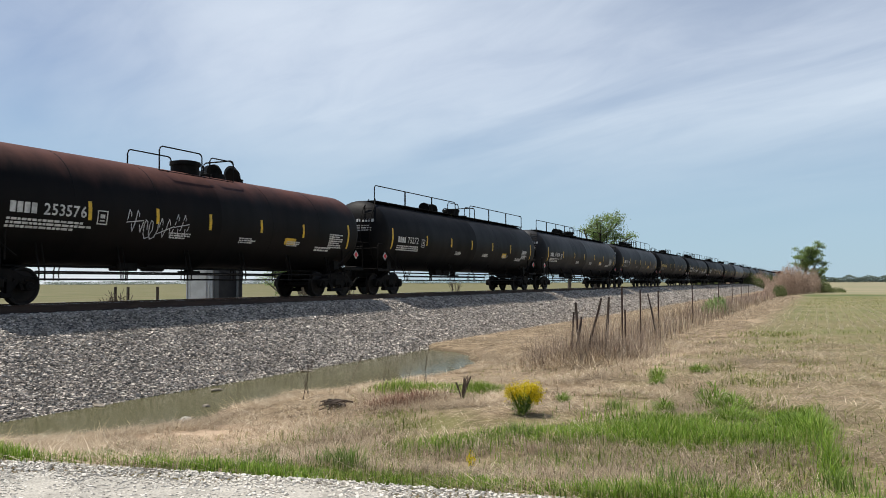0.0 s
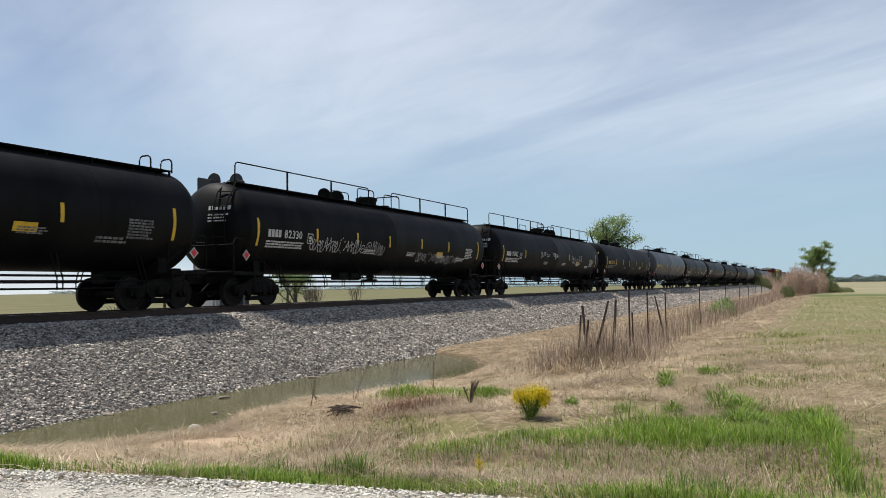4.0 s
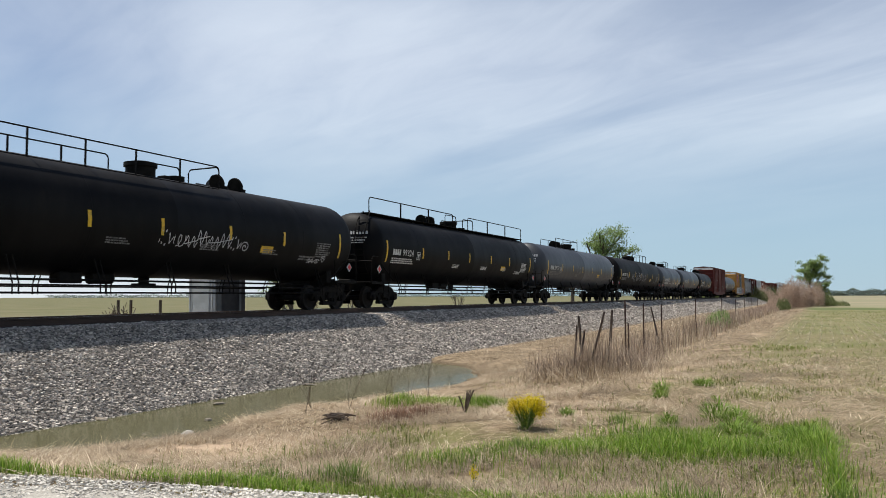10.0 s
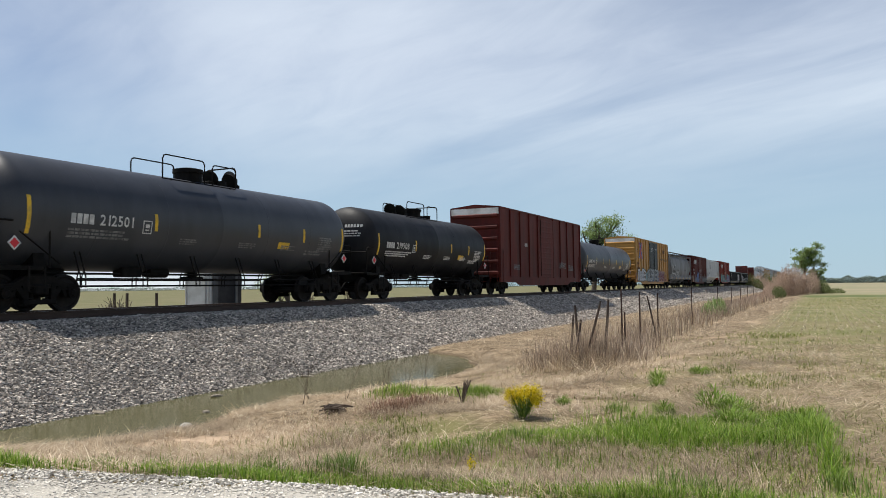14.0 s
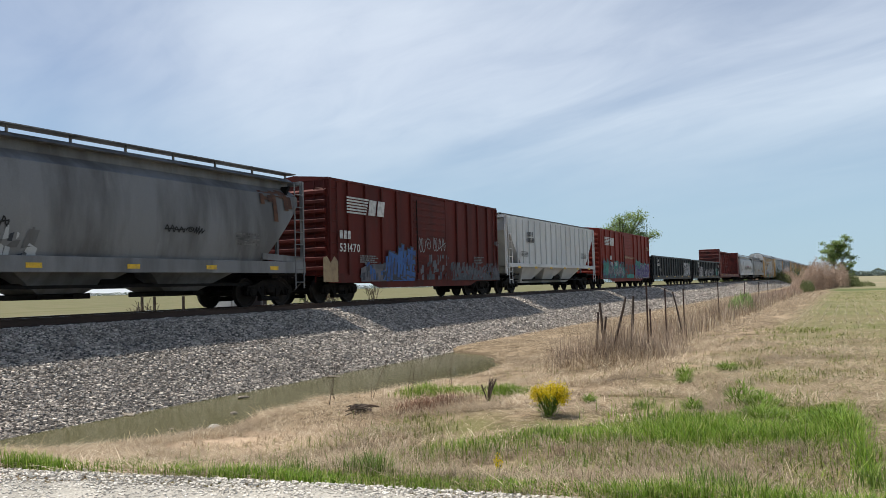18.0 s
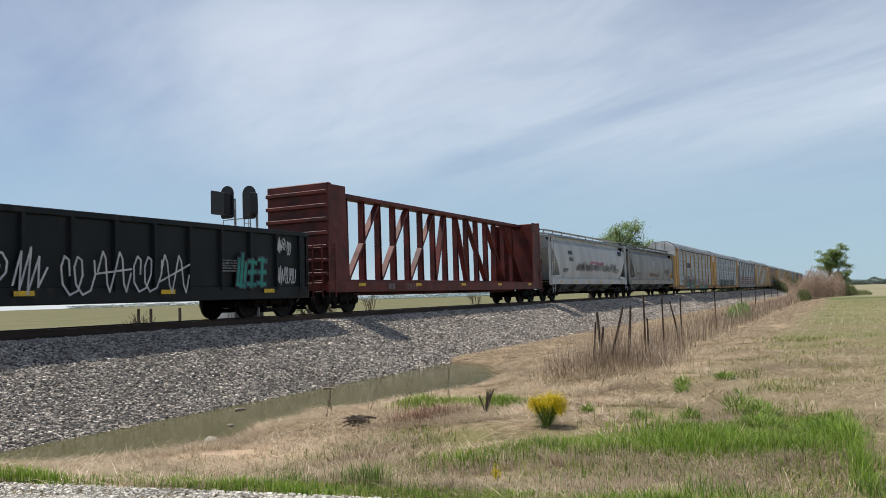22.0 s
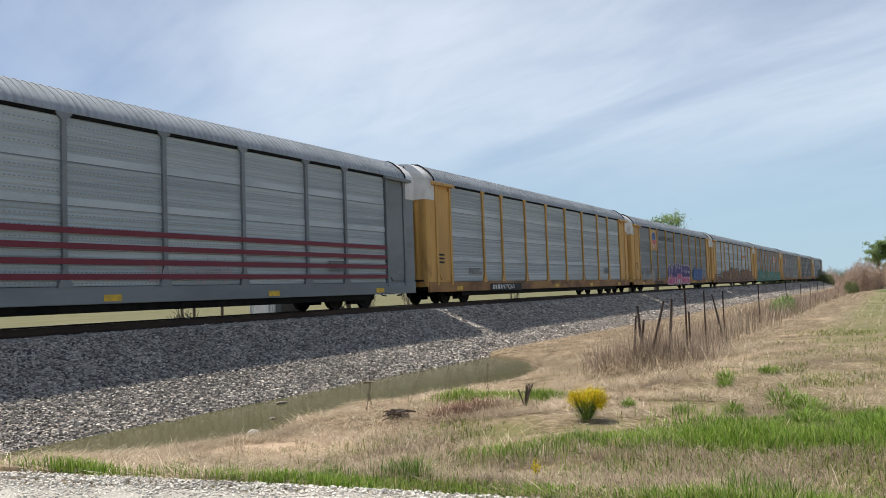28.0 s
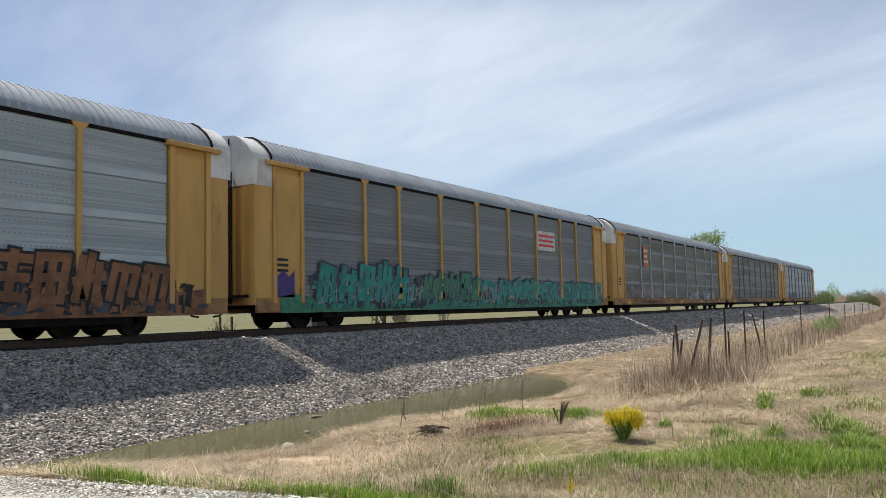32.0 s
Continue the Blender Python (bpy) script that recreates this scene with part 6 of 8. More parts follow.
# ---- centrebeam flat car ----
def centrebeam(a, b):
    half = (b - a) / 2
    body = half - 0.65
    car = empty("centrebeam_car", "empty red centrebeam lumber car with open truss", "flat car")
    sill_and_gear(car, half)
    z0, H = 1.15, 4.75
    part("deck", Geo().box(-1.4, 1.4, -body, body, z0 - 0.3, z0, 0.02).box(-0.35, 0.35, -body + 2, body - 2, 0.65, z0 - 0.2), BEAMRED, car)
    for q in (-1, 1):
        part("side_sill", Geo().box(min(q * 1.32, q * 1.42), max(q * 1.32, q * 1.42), -body, body, z0 - 0.38, z0 + 0.03, 0.01), BEAMRED, car)
        part("reflector", patch_bars(1.43 * q if q > 0 else -1.43, body, z0 - 0.05), YELLOW, car)
    part("top_chord", Geo().box(-0.28, 0.28, -body + 0.2, body - 0.2, H - 0.18, H, 0.02), BEAMRED, car)
    part("bottom_chord", Geo().box(-0.2, 0.2, -body + 0.2, body - 0.2, z0, z0 + 0.15, 0.02), BEAMRED, car)
    n = 17
    step = (2 * body - 2.2) / 16
    ups = [-body + 0.7 + i * step for i in range(n + 1)]
    for y in ups:
        part("upright", Geo().prism([(y - 0.1, z0), (y + 0.1, z0), (y + 0.07, H - 0.15), (y - 0.07, H - 0.15)], -0.05, 0.05, "x").prism([(y - 0.12, z0), (y - 0.09, z0), (y - 0.055, H - 0.15), (y - 0.085, H - 0.15)], -0.12, 0.12, "x").prism([(y + 0.09, z0), (y + 0.12, z0), (y + 0.085, H - 0.15), (y + 0.055, H - 0.15)], -0.12, 0.12, "x"), BEAMRED, car)
    for lo, hi in ((0, 2), (2, 4), (4, 6), (6, 8), (8, 9), (11, 10), (13, 11), (15, 13), (17, 15)):
        p, q = (ups[lo] + 0.1, ups[hi] - 0.08) if lo < hi else (ups[lo] - 0.1, ups[hi] + 0.08)
        part("brace", Geo().beam((0, p, z0 + 0.15), (0, q, H - 0.25), 0.1, 0.27, (1, 0, 0)), BEAMRED, car)
    for s in (-1, 1):
        bk = part("bulkhead", Geo().box(-1.4, 1.4, min(s * (body - 0.15), s * (body - 0.4)), max(s * (body - 0.15), s * (body - 0.4)), z0, H + 0.05, 0.03), BEAMRED, car)
        for k in range(7):
            z = z0 + 0.3 + 0.5 * k
            part("bulkhead_rib", Geo().box(-1.38, 1.38, min(s * (body - 0.02), s * (body - 0.16)), max(s * (body - 0.02), s * (body - 0.16)), z - 0.07, z + 0.07, 0.02), BEAMRED, bk)
        part("bulkhead_side", Geo().prism([(s * (body - 0.4), z0), (s * (body - 1.5), z0), (s * (body - 1.3), H), (s * (body - 0.4), H)], 1.3, 1.38, "x").prism([(s * (body - 0.4), z0), (s * (body - 1.5), z0), (s * (body - 1.3), H), (s * (body - 0.4), H)], -1.38, -1.3, "x"), BEAMRED, car)
    end_ladders(car, body, 1.38, 0.6, 2.6, BEAMRED)
    g = Geo()
    for k in range(2):
        bar(g, -body + 4.2 + k * 0.3, -body + 4.42 + k * 0.3, z0 - 0.28, z0 - 0.05, flat(1.425))
    lettering(g, "120169", -body + 5.6, z0 - 0.28, 0.22, flat(1.425), wide=1.1)
    part("car_number", g, DIM, car, smooth=0)
    place(car, a, b)


centrebeam(540.0, 563.8)


# ---- autoracks ----
def slots_geo(x, z0, step, rows, wide):
    """Rows of small dark ventilation slots in a screen of unit width."""
    g = Geo()
    for r in range(rows):
        if r % 2:
            continue
        for c in range(wide):
            y, z = -0.5 + (c + 0.5) / wide, z0 + (r + 0.5) * step
            w = 0.26 / wide
            g.add([(x, y - w, z - 0.014), (x, y + w, z - 0.014), (x, y + w, z + 0.014), (x, y - w, z + 0.014)], [(0, 1, 2, 3)])
    return g


def autorack(a, b, H=5.74, panel=None, trim=None, tags=(), marks=(), corrug=0.13, hue="grey-panelled yellow", bars=0, emblem="", number="", post=None):
    half = (b - a) / 2
    body = half - 0.45
    panel, trim = panel or PANEL, trim or RACKYEL
    post = post or trim
    car = empty("autorack", f"{hue} enclosed car-carrier wagon rolling on the track", "autorack", "autoracks of the train")
    W, z0 = 1.5, 0.78
    sill_and_gear(car, half, 0.42, 3.9, 0.62, 0.98)
    zr = H - 0.8
    part("deck", Geo().box(-1.4, 1.4, -body + 0.2, body - 0.2, 0.85, 1.0, 0.02), UNDER, car)
    for q in (-1, 1):
        part("side_sill", Geo().box(min(q * (W - 0.1), q * (W + 0.02)), max(q * (W - 0.1), q * (W + 0.02)), -body + 0.1, body - 0.1, 0.5, z0 + 0.14, 0.015), SILL if trim is RACKYEL else trim, car)
        part("under_sill", Geo().box(min(q * (W - 0.3), q * (W - 0.1)), max(q * (W - 0.3), q * (W - 0.1)), -body + 3.0, body - 3.0, 0.3, 0.62, 0.015), UNDER, car)
        # solid black bar: the shadow below the roof's edge, put in as colour
        part("top_chord", Geo().box(min(q * (W - 0.1), q * (W + 0.012)), max(q * (W - 0.1), q * (W + 0.012)), -body + 0.7, body - 0.7, zr - 0.055, zr + 0.035, 0.01), UNDER, car, "black strip in place of the shadow under the roof's edge")
    # posts and corrugated screens
    k = body / 13.95
    e0 = 11.9 * k            # the end bays are solid
    cuts = [-e0] + [y * k for y in (-8.85, -6.85, -4.05, -1.2, 1.65, 4.5, 7.35, 9.4)] + [e0]
    tall = zr - 0.05 - z0 - 0.15
    rows = round(tall / corrug)
    corrug = tall / rows
    for q in (-1, 1):
        def screen():
            g = Geo()
            vs, fs = [], []
            z = z0 + 0.15
            for r in range(rows):
                for dz, dx in ((0.0, 0.0), (0.3, 0.016), (0.7, 0.016), (1.0, 0.0)):
                    for y in (-0.5, 0.5):
                        vs.append((q * (W - 0.05 + dx), y, z + (r + dz) * corrug))
            n = len(vs) // 2
            fs = [(2 * i, 2 * i + 1, 2 * i + 3, 2 * i + 2) for i in range(n - 1)]
            return g.add(vs, fs)
        me = shared(f"screen_{H}_{q}_{panel.name}", screen, panel, 0)
        pm = shared(f"rack_post_{H}_{q}_{post.name}", lambda: Geo().prism([(-0.06, z0 + 0.55), (0.06, z0 + 0.55), (0.06, zr - 0.15), (0.2, zr - 0.02), (0.2, zr + 0.02), (-0.2, zr + 0.02), (-0.2, zr - 0.02), (-0.06, zr - 0.15)], q * W - 0.05, q * W + 0.045, "x").prism([(-0.06, z0 + 0.55), (0.06, z0 + 0.55), (0.19, z0 + 0.12), (-0.19, z0 + 0.12)], q * W - 0.05, q * W + 0.045, "x"), post)
        for u, v in zip(cuts[:-1], cuts[1:]):
            o = part("side_screen", me, None, car)
            o.location, o.scale = (0, (u + v) / 2, 0), (1, v - u - 0.1, 1)
            if v < e0 - 0.1:
                part("side_post", pm, None, car).location = (0, v, 0)
            # sheet laps across the screen and, on the near side, its rows of slots
            for lap in (0.24, 0.5, 0.76):
                zl = z0 + 0.15 + tall * lap
                rail = part("sheet_lap", shared(f"sheet_lap_{q}_{panel.name}", lambda: Geo().box(min(q * (W - 0.04), q * (W - 0.026)), max(q * (W - 0.04), q * (W - 0.026)), -0.5, 0.5, -0.09, 0.09), LAP if panel is PANEL else LAPD), None, car)
                rail.location, rail.scale = (0, (u + v) / 2, zl), (1, v - u - 0.1, 1)
                # a duller solid strip below each lap is coloured as the lap's shadow
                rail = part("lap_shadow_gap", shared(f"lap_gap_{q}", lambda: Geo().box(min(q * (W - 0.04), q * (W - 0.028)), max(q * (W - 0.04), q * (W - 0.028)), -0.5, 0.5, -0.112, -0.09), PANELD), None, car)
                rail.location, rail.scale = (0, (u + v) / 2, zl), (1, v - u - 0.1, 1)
            if q > 0:
                wide = 16 if v - u < 2.4 * k else 24
                slots = tagged(part("slot_pattern", shared(f"slots_{H}_{wide}_{rows}", lambda: slots_geo(W - 0.0325, z0 + 0.15, corrug, rows, wide), SLOT, 0), None, car), kind="stuff")
                slots.location, slots.scale = (0, (u + v) / 2, 0), (1, v - u - 0.16, 1)
        for s in (-1, 1):
            lo, hi = sorted((s * e0, s * (body - 0.15)))
            inner, outer = (hi, lo) if s < 0 else (lo, hi)      # the end towards the middle and the end at the corner
            hi2, lo2 = (hi, lo + 0.62) if s < 0 else (hi - 0.62, lo)
            ep = part("end_bay", Geo().box(min(q * (W - 0.12), q * (W - 0.03)), max(q * (W - 0.12), q * (W - 0.03)), min(lo2, hi2), max(lo2, hi2), z0, zr - 0.05, 0.015), trim, car)
            fr = Geo()
            for y0, y1 in ((inner, inner - s * -0.16), (outer - s * 0.72, outer - s * 0.56)):
                fr.box(min(q * (W - 0.04), q * (W + 0.05)), max(q * (W - 0.04), q * (W + 0.05)), min(y0, y1), max(y0, y1), z0, zr - 0.02, 0.012)
            part("end_bay_frame", fr, trim, ep)
            yc, half_w = (min(lo2, hi2) + max(lo2, hi2)) / 2, 0.5
            part("bay_door", Geo().prism([(yc - half_w, z0 + 0.5), (yc - half_w + 0.2, z0 + 0.22), (yc + half_w - 0.2, z0 + 0.22), (yc + half_w, z0 + 0.5), (yc + half_w, zr - 0.3), (yc - half_w, zr - 0.3)], min(q * (W - 0.03), q * (W + 0.012)), max(q * (W - 0.03), q * (W + 0.012)), "x"), trim, ep)
            part("canopy", Geo().prism([(q * (W - 0.05), zr + 0.06), (q * (W + 0.17), zr - 0.01), (q * (W + 0.17), zr - 0.12), (q * (W - 0.05), zr - 0.12)], min(lo, hi) - (0.12 if s > 0 else -0.3), max(lo, hi) - (0.3 if s > 0 else -0.12)), trim, ep, "yellow ledge over the end bay")
            corner = [(q * (W - 0.5), s * (body + 0.02)), (q * (W - 0.16), s * (body + 0.02)), (q * (W - 0.04), s * (body - 0.05)), (q * W, s * (body - 0.18)), (q * W, s * (body - 0.72)), (q * (W - 0.5), s * (body - 0.72))]
            part("corner_post", Geo().prism(corner, z0 - 0.05, zr - 0.76, "z"), trim, car)
            part("white_corner", Geo().prism(corner, zr - 0.755, zr + 0.02, "z"), RACKWHITE, car, "white-painted upper corner")
    # domed ribbed roof
    prof = [(u * (W + 0.02), zr + 0.03 + (H - zr) * v) for u, v in ((-1, 0), (-0.97, 0.2), (-0.84, 0.5), (-0.64, 0.8), (-0.5, 0.93), (-0.25, 0.98), (0, 1.0), (0.25, 0.98), (0.5, 0.93), (0.64, 0.8), (0.84, 0.5), (0.97, 0.2), (1, 0))]
    g = Geo().prism(prof, -body + 0.62, body - 0.62)
    part("roof", g, ROOF, car)
    ribs = Geo()
    n = int((2 * body - 1.6) / 0.22)
    for i in range(n):
        y = -body + 0.8 + (2 * body - 1.6) * i / (n - 1)
        pr = [(p[0] * 1.004, p[1] + 0.022) for p in prof]
        ribs.prism(pr, y - 0.045, y + 0.045)
    part("roof_ribs", ribs, ROOF, car)
    # end doors
    for s in (-1, 1):
        for q in (-1, 1):
            u0, u1 = (0.02, W - 0.45) if q > 0 else (-W + 0.45, -0.02)
            d = part("end_door", Geo().box(u0, u1, min(s * (body - 0.25), s * (body + 0.02)), max(s * (body - 0.25), s * (body + 0.02)), z0 - 0.05, zr - 0.76, 0.05), trim, car)
            hood = [(p[0] * 0.985, p[1] - 0.02) for p in prof if (p[0] >= -1e-6 if q > 0 else p[0] <= 1e-6)]
            hood = hood + ([(W * 0.985, zr - 0.75), (0.01, zr - 0.75)] if q > 0 else [(-0.01, zr - 0.75), (-W * 0.985, zr - 0.75)])
            part("white_door_top", Geo().prism(hood, min(s * (body - 0.64), s * (body + 0.03)), max(s * (body - 0.64), s * (body + 0.03))), RACKWHITE, d, "white-painted upper door")
            part("door_seam", Geo().box(q * 0.5 - 0.02, q * 0.5 + 0.02, min(s * (body + 0.02), s * (body + 0.045)), max(s * (body + 0.02), s * (body + 0.045)), z0, H - 0.1), UNDER, d)
            part("lock_rod", Geo().tube([(q * 0.62, s * (body + 0.06), z0), (q * 0.62, s * (body + 0.06), zr - 0.3)], 0.022), UNDER, d)
        part("end_hood", Geo().tube([(p[0] * 1.01, s * (body - 0.66), p[1] + 0.03) for p in prof], 0.03), UNDER, car)
        lad = part("end_ladder", ladder_geo(0.7, zr - 0.4, 0.4, 0.42), trim, car)
        lad.location, lad.rotation_euler = (-1.05, s * (body + 0.1), 0), (0, 0, math.pi / 2)
        part("end_platform", Geo().box(-1.3, 1.3, min(s * body, s * (body + 0.3)), max(s * body, s * (body + 0.3)), 0.95, 1.02), UNDER, car)
    if bars:
        for k in range(bars):
            g = Geo()
            bar(g, -e0 + 0.05, e0 - 0.05, z0 + 0.3 + k * 0.36, z0 + 0.44 + k * 0.36, flat(W + 0.0), 0.05)
            part("painted_band", g, MAROON, car, "maroon horizontal band", smooth=0)
    sgn = Geo()
    for k in range(3):
        bar(sgn, -body + 0.75 + 0.0, -body + 1.35, 1.7 + k * 0.16, 1.78 + k * 0.16, flat(W + 0.012))
    part("stencil_print", sgn, INK, car, smooth=0)
    shown = bool(number)
    if shown:
        nb = Geo()
        bar(nb, -8.4, -4.9, 0.48, 0.82, flat(W + 0.05))
        part("number_panel", nb, INK, car, smooth=0)
    y = -8.2
    for ch in "####" + (number or "######"):
        g = Geo()
        if ch == "#":
            bar(g, y, y + 0.2, 0.56, 0.76, flat(W + (0.056 if shown else 0.03)))
            y += 0.28
        else:
            y = lettering(g, ch, y, 0.55, 0.22, flat(W + 0.056), wide=1.25)
        part("digit" if ch != "#" else "company_mark", g, WHITE if shown else INK, car, smooth=0)
    for k in range(5):
        g = Geo()
        bar(g, -11.6 + k * 5.7, -11.1 + k * 5.7, 0.56, 0.72, flat(W + 0.025))
        part("sill_reflector", g, YELLOW, car, smooth=0)
    if emblem == "shield":
        pl = Geo()
        bar(pl, -8.8, -6.95, zr - 1.75, zr - 0.12, flat(W + 0.012))
        part("emblem_panel", pl, RACKYEL, car, smooth=0)
        y = -7.87
        out = [(-0.5, 0.45), (-0.56, 0.15), (-0.48, -0.25), (0, -0.55), (0.48, -0.25), (0.56, 0.15), (0.5, 0.45), (0.25, 0.42), (0, 0.52), (-0.25, 0.42)]

        def shape(sc, x, mat, lo=-9, hi=9):
            g = Geo()
            pts = [(p * sc * 1.0, min(hi, max(lo, r * sc * 1.25))) for p, r in out]
            g.add([(W + x, y + p, zr - 0.92 + r) for p, r in pts], [tuple(range(len(pts)))])
            part("company_emblem", g, mat, car, "red, white and blue shield emblem", smooth=0)
        shape(1.08, 0.02, WHITE)
        shape(1.0, 0.026, G_BLUE, 0.02)
        g = Geo()
        for k in range(-3, 4):
            bar(g, y + k * 0.14 - 0.045, y + k * 0.14 + 0.045, zr - 1.5 + 0.09 * abs(k), zr - 0.92, flat(W + 0.03))
        part("emblem_stripes", g, PLACARD, car, smooth=0)
        for word, y in (("BUILDING", -6.3), ("AMERICA", -3.78)):
            for ch in word:
                g = Geo()
                y = lettering(g, ch, y, zr - 0.86, 0.32, flat(W + 0.03), wide=0.95)
                part("slogan_letter", g, INK, car, smooth=0)
    if emblem in ("white_panel", "red_panel", "stripes", "maroon"):
        y, z = {"white_panel": (4.6, zr - 1.7), "red_panel": (-8.4, zr - 2.0), "stripes": (-6.7, zr - 2.0), "maroon": (-e0 * 0.42, zr - 1.1)}[emblem]
        if emblem == "stripes":
            for k in range(5):
                g = Geo()
                bar(g, y, y + 1.1 + 0.05 * k, z + k * 0.12, z + 0.07 + k * 0.12, flat(W + 0.03))
                part("emblem_stripe", g, INK, car, smooth=0)
            g = Geo()
            for k in range(2):
                g.add([(W + 0.03, p, r) for p, r in ((y + 1.2 + k * 0.55, z), (y + 1.65 + k * 0.55, z), (y + 1.75 + k * 0.55, z + 0.56), (y + 1.3 + k * 0.55, z + 0.56))], [(0, 1, 2, 3)])
            part("company_emblem", g, INK, car, "black striped emblem", smooth=0)
        else:
            g = Geo()
            w, h = {"white_panel": (2.0, 0.95), "red_panel": (1.0, 1.4), "maroon": (1.6, 0.55)}[emblem]
            bar(g, y, y + w, z, z + h, flat(W + 0.02))
            part("sign_panel", g, {"white_panel": WHITE, "red_panel": G_ORANGE, "maroon": MAROON}[emblem], car, smooth=0)
            g = Geo()
            for k in range(3):
                bar(g, y + 0.12, y + w - 0.12 - 0.1 * (k % 2), z + h * (0.2 + 0.25 * k), z + h * (0.32 + 0.25 * k), flat(W + 0.028))
            part("sign_bars", g, PLACARD if emblem == "white_panel" else WHITE, car, smooth=0)
    decorate(car, flat(W + 0.03), body, z0, H, tags, "", marks)
    place(car, a, b)


RACKS = [
    dict(a=604.7, b=633.1, emblem="stripes", number="###692", tags=(("patch", -7.8, -1.7, 1.35, 2.1, G_BLUSH, INK), ("patch", -7.6, -1.8, 0.5, 1.45, G_GREEN, INK), ("clutter", -7.7, -1.8, 0.6, 1.6, G_GREEN, G_BLUSH), ("clutter", -7.7, -1.8, 1.5, 2.1, G_BLUSH, PANEL), ("scrawl", -7.6, -1.9, 0.8, 2.0, G_DARK, INK), ("scrawl", -1.4, 1.2, 1.0, 1.8, G_GREY, INK), ("patch", 1.4, 8.0, 1.2, 1.75, G_BLUSH, INK), ("patch", 1.6, 8.0, 0.5, 1.25, G_GREEN, INK), ("clutter", 1.5, 8.0, 0.6, 1.4, G_GREEN, G_BLUSH), ("scrawl", 1.6, 8.0, 0.8, 1.7, G_BLUSH, INK))),
    dict(a=633.1, b=661.7, post=PANEL, tags=(("patch", -8.4, 7.0, 0.98, 1.75, G_AQUA, INK), ("script", -8.7, 7.3, 0.82, 1.0, G_DARK, "sola vine por tu alma"), ("patch", 5.0, 7.0, 3.3, 3.55, G_ORANGE, INK))),
    dict(a=661.7, b=690.7, trim=PANELD, bars=4, emblem="maroon", hue="silver-grey and maroon-banded", tags=(("scrawl", 1.0, 4.0, 0.9, 1.7, G_BLUSH, INK),)),
    dict(a=690.7, b=719.5, H=5.88, number="979260"),
    dict(a=719.5, b=748.3, panel=PANELD, emblem="shield", tags=(("patch", -11.7, -9.0, 0.9, 1.45, G_HAZE, INK), ("scrawl", -11.7, -8.4, 0.9, 1.85, G_HAZE, INK), ("patch", -8.9, -8.0, 0.8, 1.6, G_HAZE, INK), ("scrawl", -5.8, -4.6, 1.0, 1.9, G_HAZE, INK), ("patch", -4.1, 4.0, 0.5, 1.3, G_WHITE, INK), ("fade", -4.2, 3.9, 0.5, 2.15, G_PURPLE, G_WHITE), ("patch", 5.5, 9.5, 0.78, 1.75, G_BLUE, INK), ("tag", 5.5, 9.4, 0.8, 1.9, G_BLUE, G_BLUE), ("scrawl", 10.0, 11.2, 1.0, 1.8, G_HAZE, INK))),
    dict(a=748.3, b=776.8, tags=(("patch", -13.0, 13.0, 0.48, 1.2, G_BROWN, INK), ("clutter", -12.6, 12.8, 0.55, 1.3, G_BROWN, INK), ("tag", -8.6, -4.5, 0.8, 1.7, G_BROWN, INK), ("tag", -3.8, 0.8, 0.7, 2.05, G_BROWN, INK), ("tag", 2.8, 11.7, 0.75, 1.85, G_BROWN, INK), ("clutter", -9.0, 12.0, 0.6, 1.75, G_BROWN, INK), ("scrawl", -3.8, 0.8, 0.7, 1.9, INK, INK), ("scrawl", 2.8, 11.7, 0.7, 1.7, INK, INK), ("patch", -13.0, -9.4, 1.3, 1.42, INK, INK), ("patch", 4.75, 7.1, 3.45, 3.75, G_ORANGE, INK))),
    dict(a=776.8, b=805.5, panel=PANELD, emblem="white_panel", tags=(("patch", -12.9, 12.6, 0.48, 1.1, G_GREEN, INK), ("clutter", -11.6, 12.8, 0.6, 1.7, G_TEAL, G_DARK), ("scrawl", -11.4, 12.4, 0.7, 1.7, G_HAZE, INK), ("tag", -11.4, -6.4, 0.8, 2.1, G_TEAL, G_DARK), ("tag", -5.5, -1.0, 0.85, 1.9, G_GREEN, G_DARK), ("tag", 0.5, 6.7, 0.8, 1.75, G_TEAL, G_DARK), ("tag", 7.4, 12.6, 0.8, 1.75, G_TEAL, G_DARK), ("patch", -13.2, -12.3, 0.95, 1.85, G_PURPLE, INK))),
    dict(a=805.5, b=834.5, panel=PANELW, post=PANEL, emblem="red_panel", tags=(("scrawl", -11, -5, 0.9, 1.8, G_BLUSH, INK), ("clutter", 2, 10, 0.8, 1.45, G_HAZE, PANEL))),
    dict(a=834.5, b=863.5, panel=PANELW, post=PANELD, hue="weathered brown-grey"),
    dict(a=863.5, b=892.0, post=PANELD, tags=(("clutter", -9, -3, 0.9, 1.6, G_BLUE, G_HAZE),), hue="pale blue-grey"),
]
for spec in RACKS:
    autorack(**spec)

# ---- stones, grass and brush ----
RS = np.random.RandomState(11)


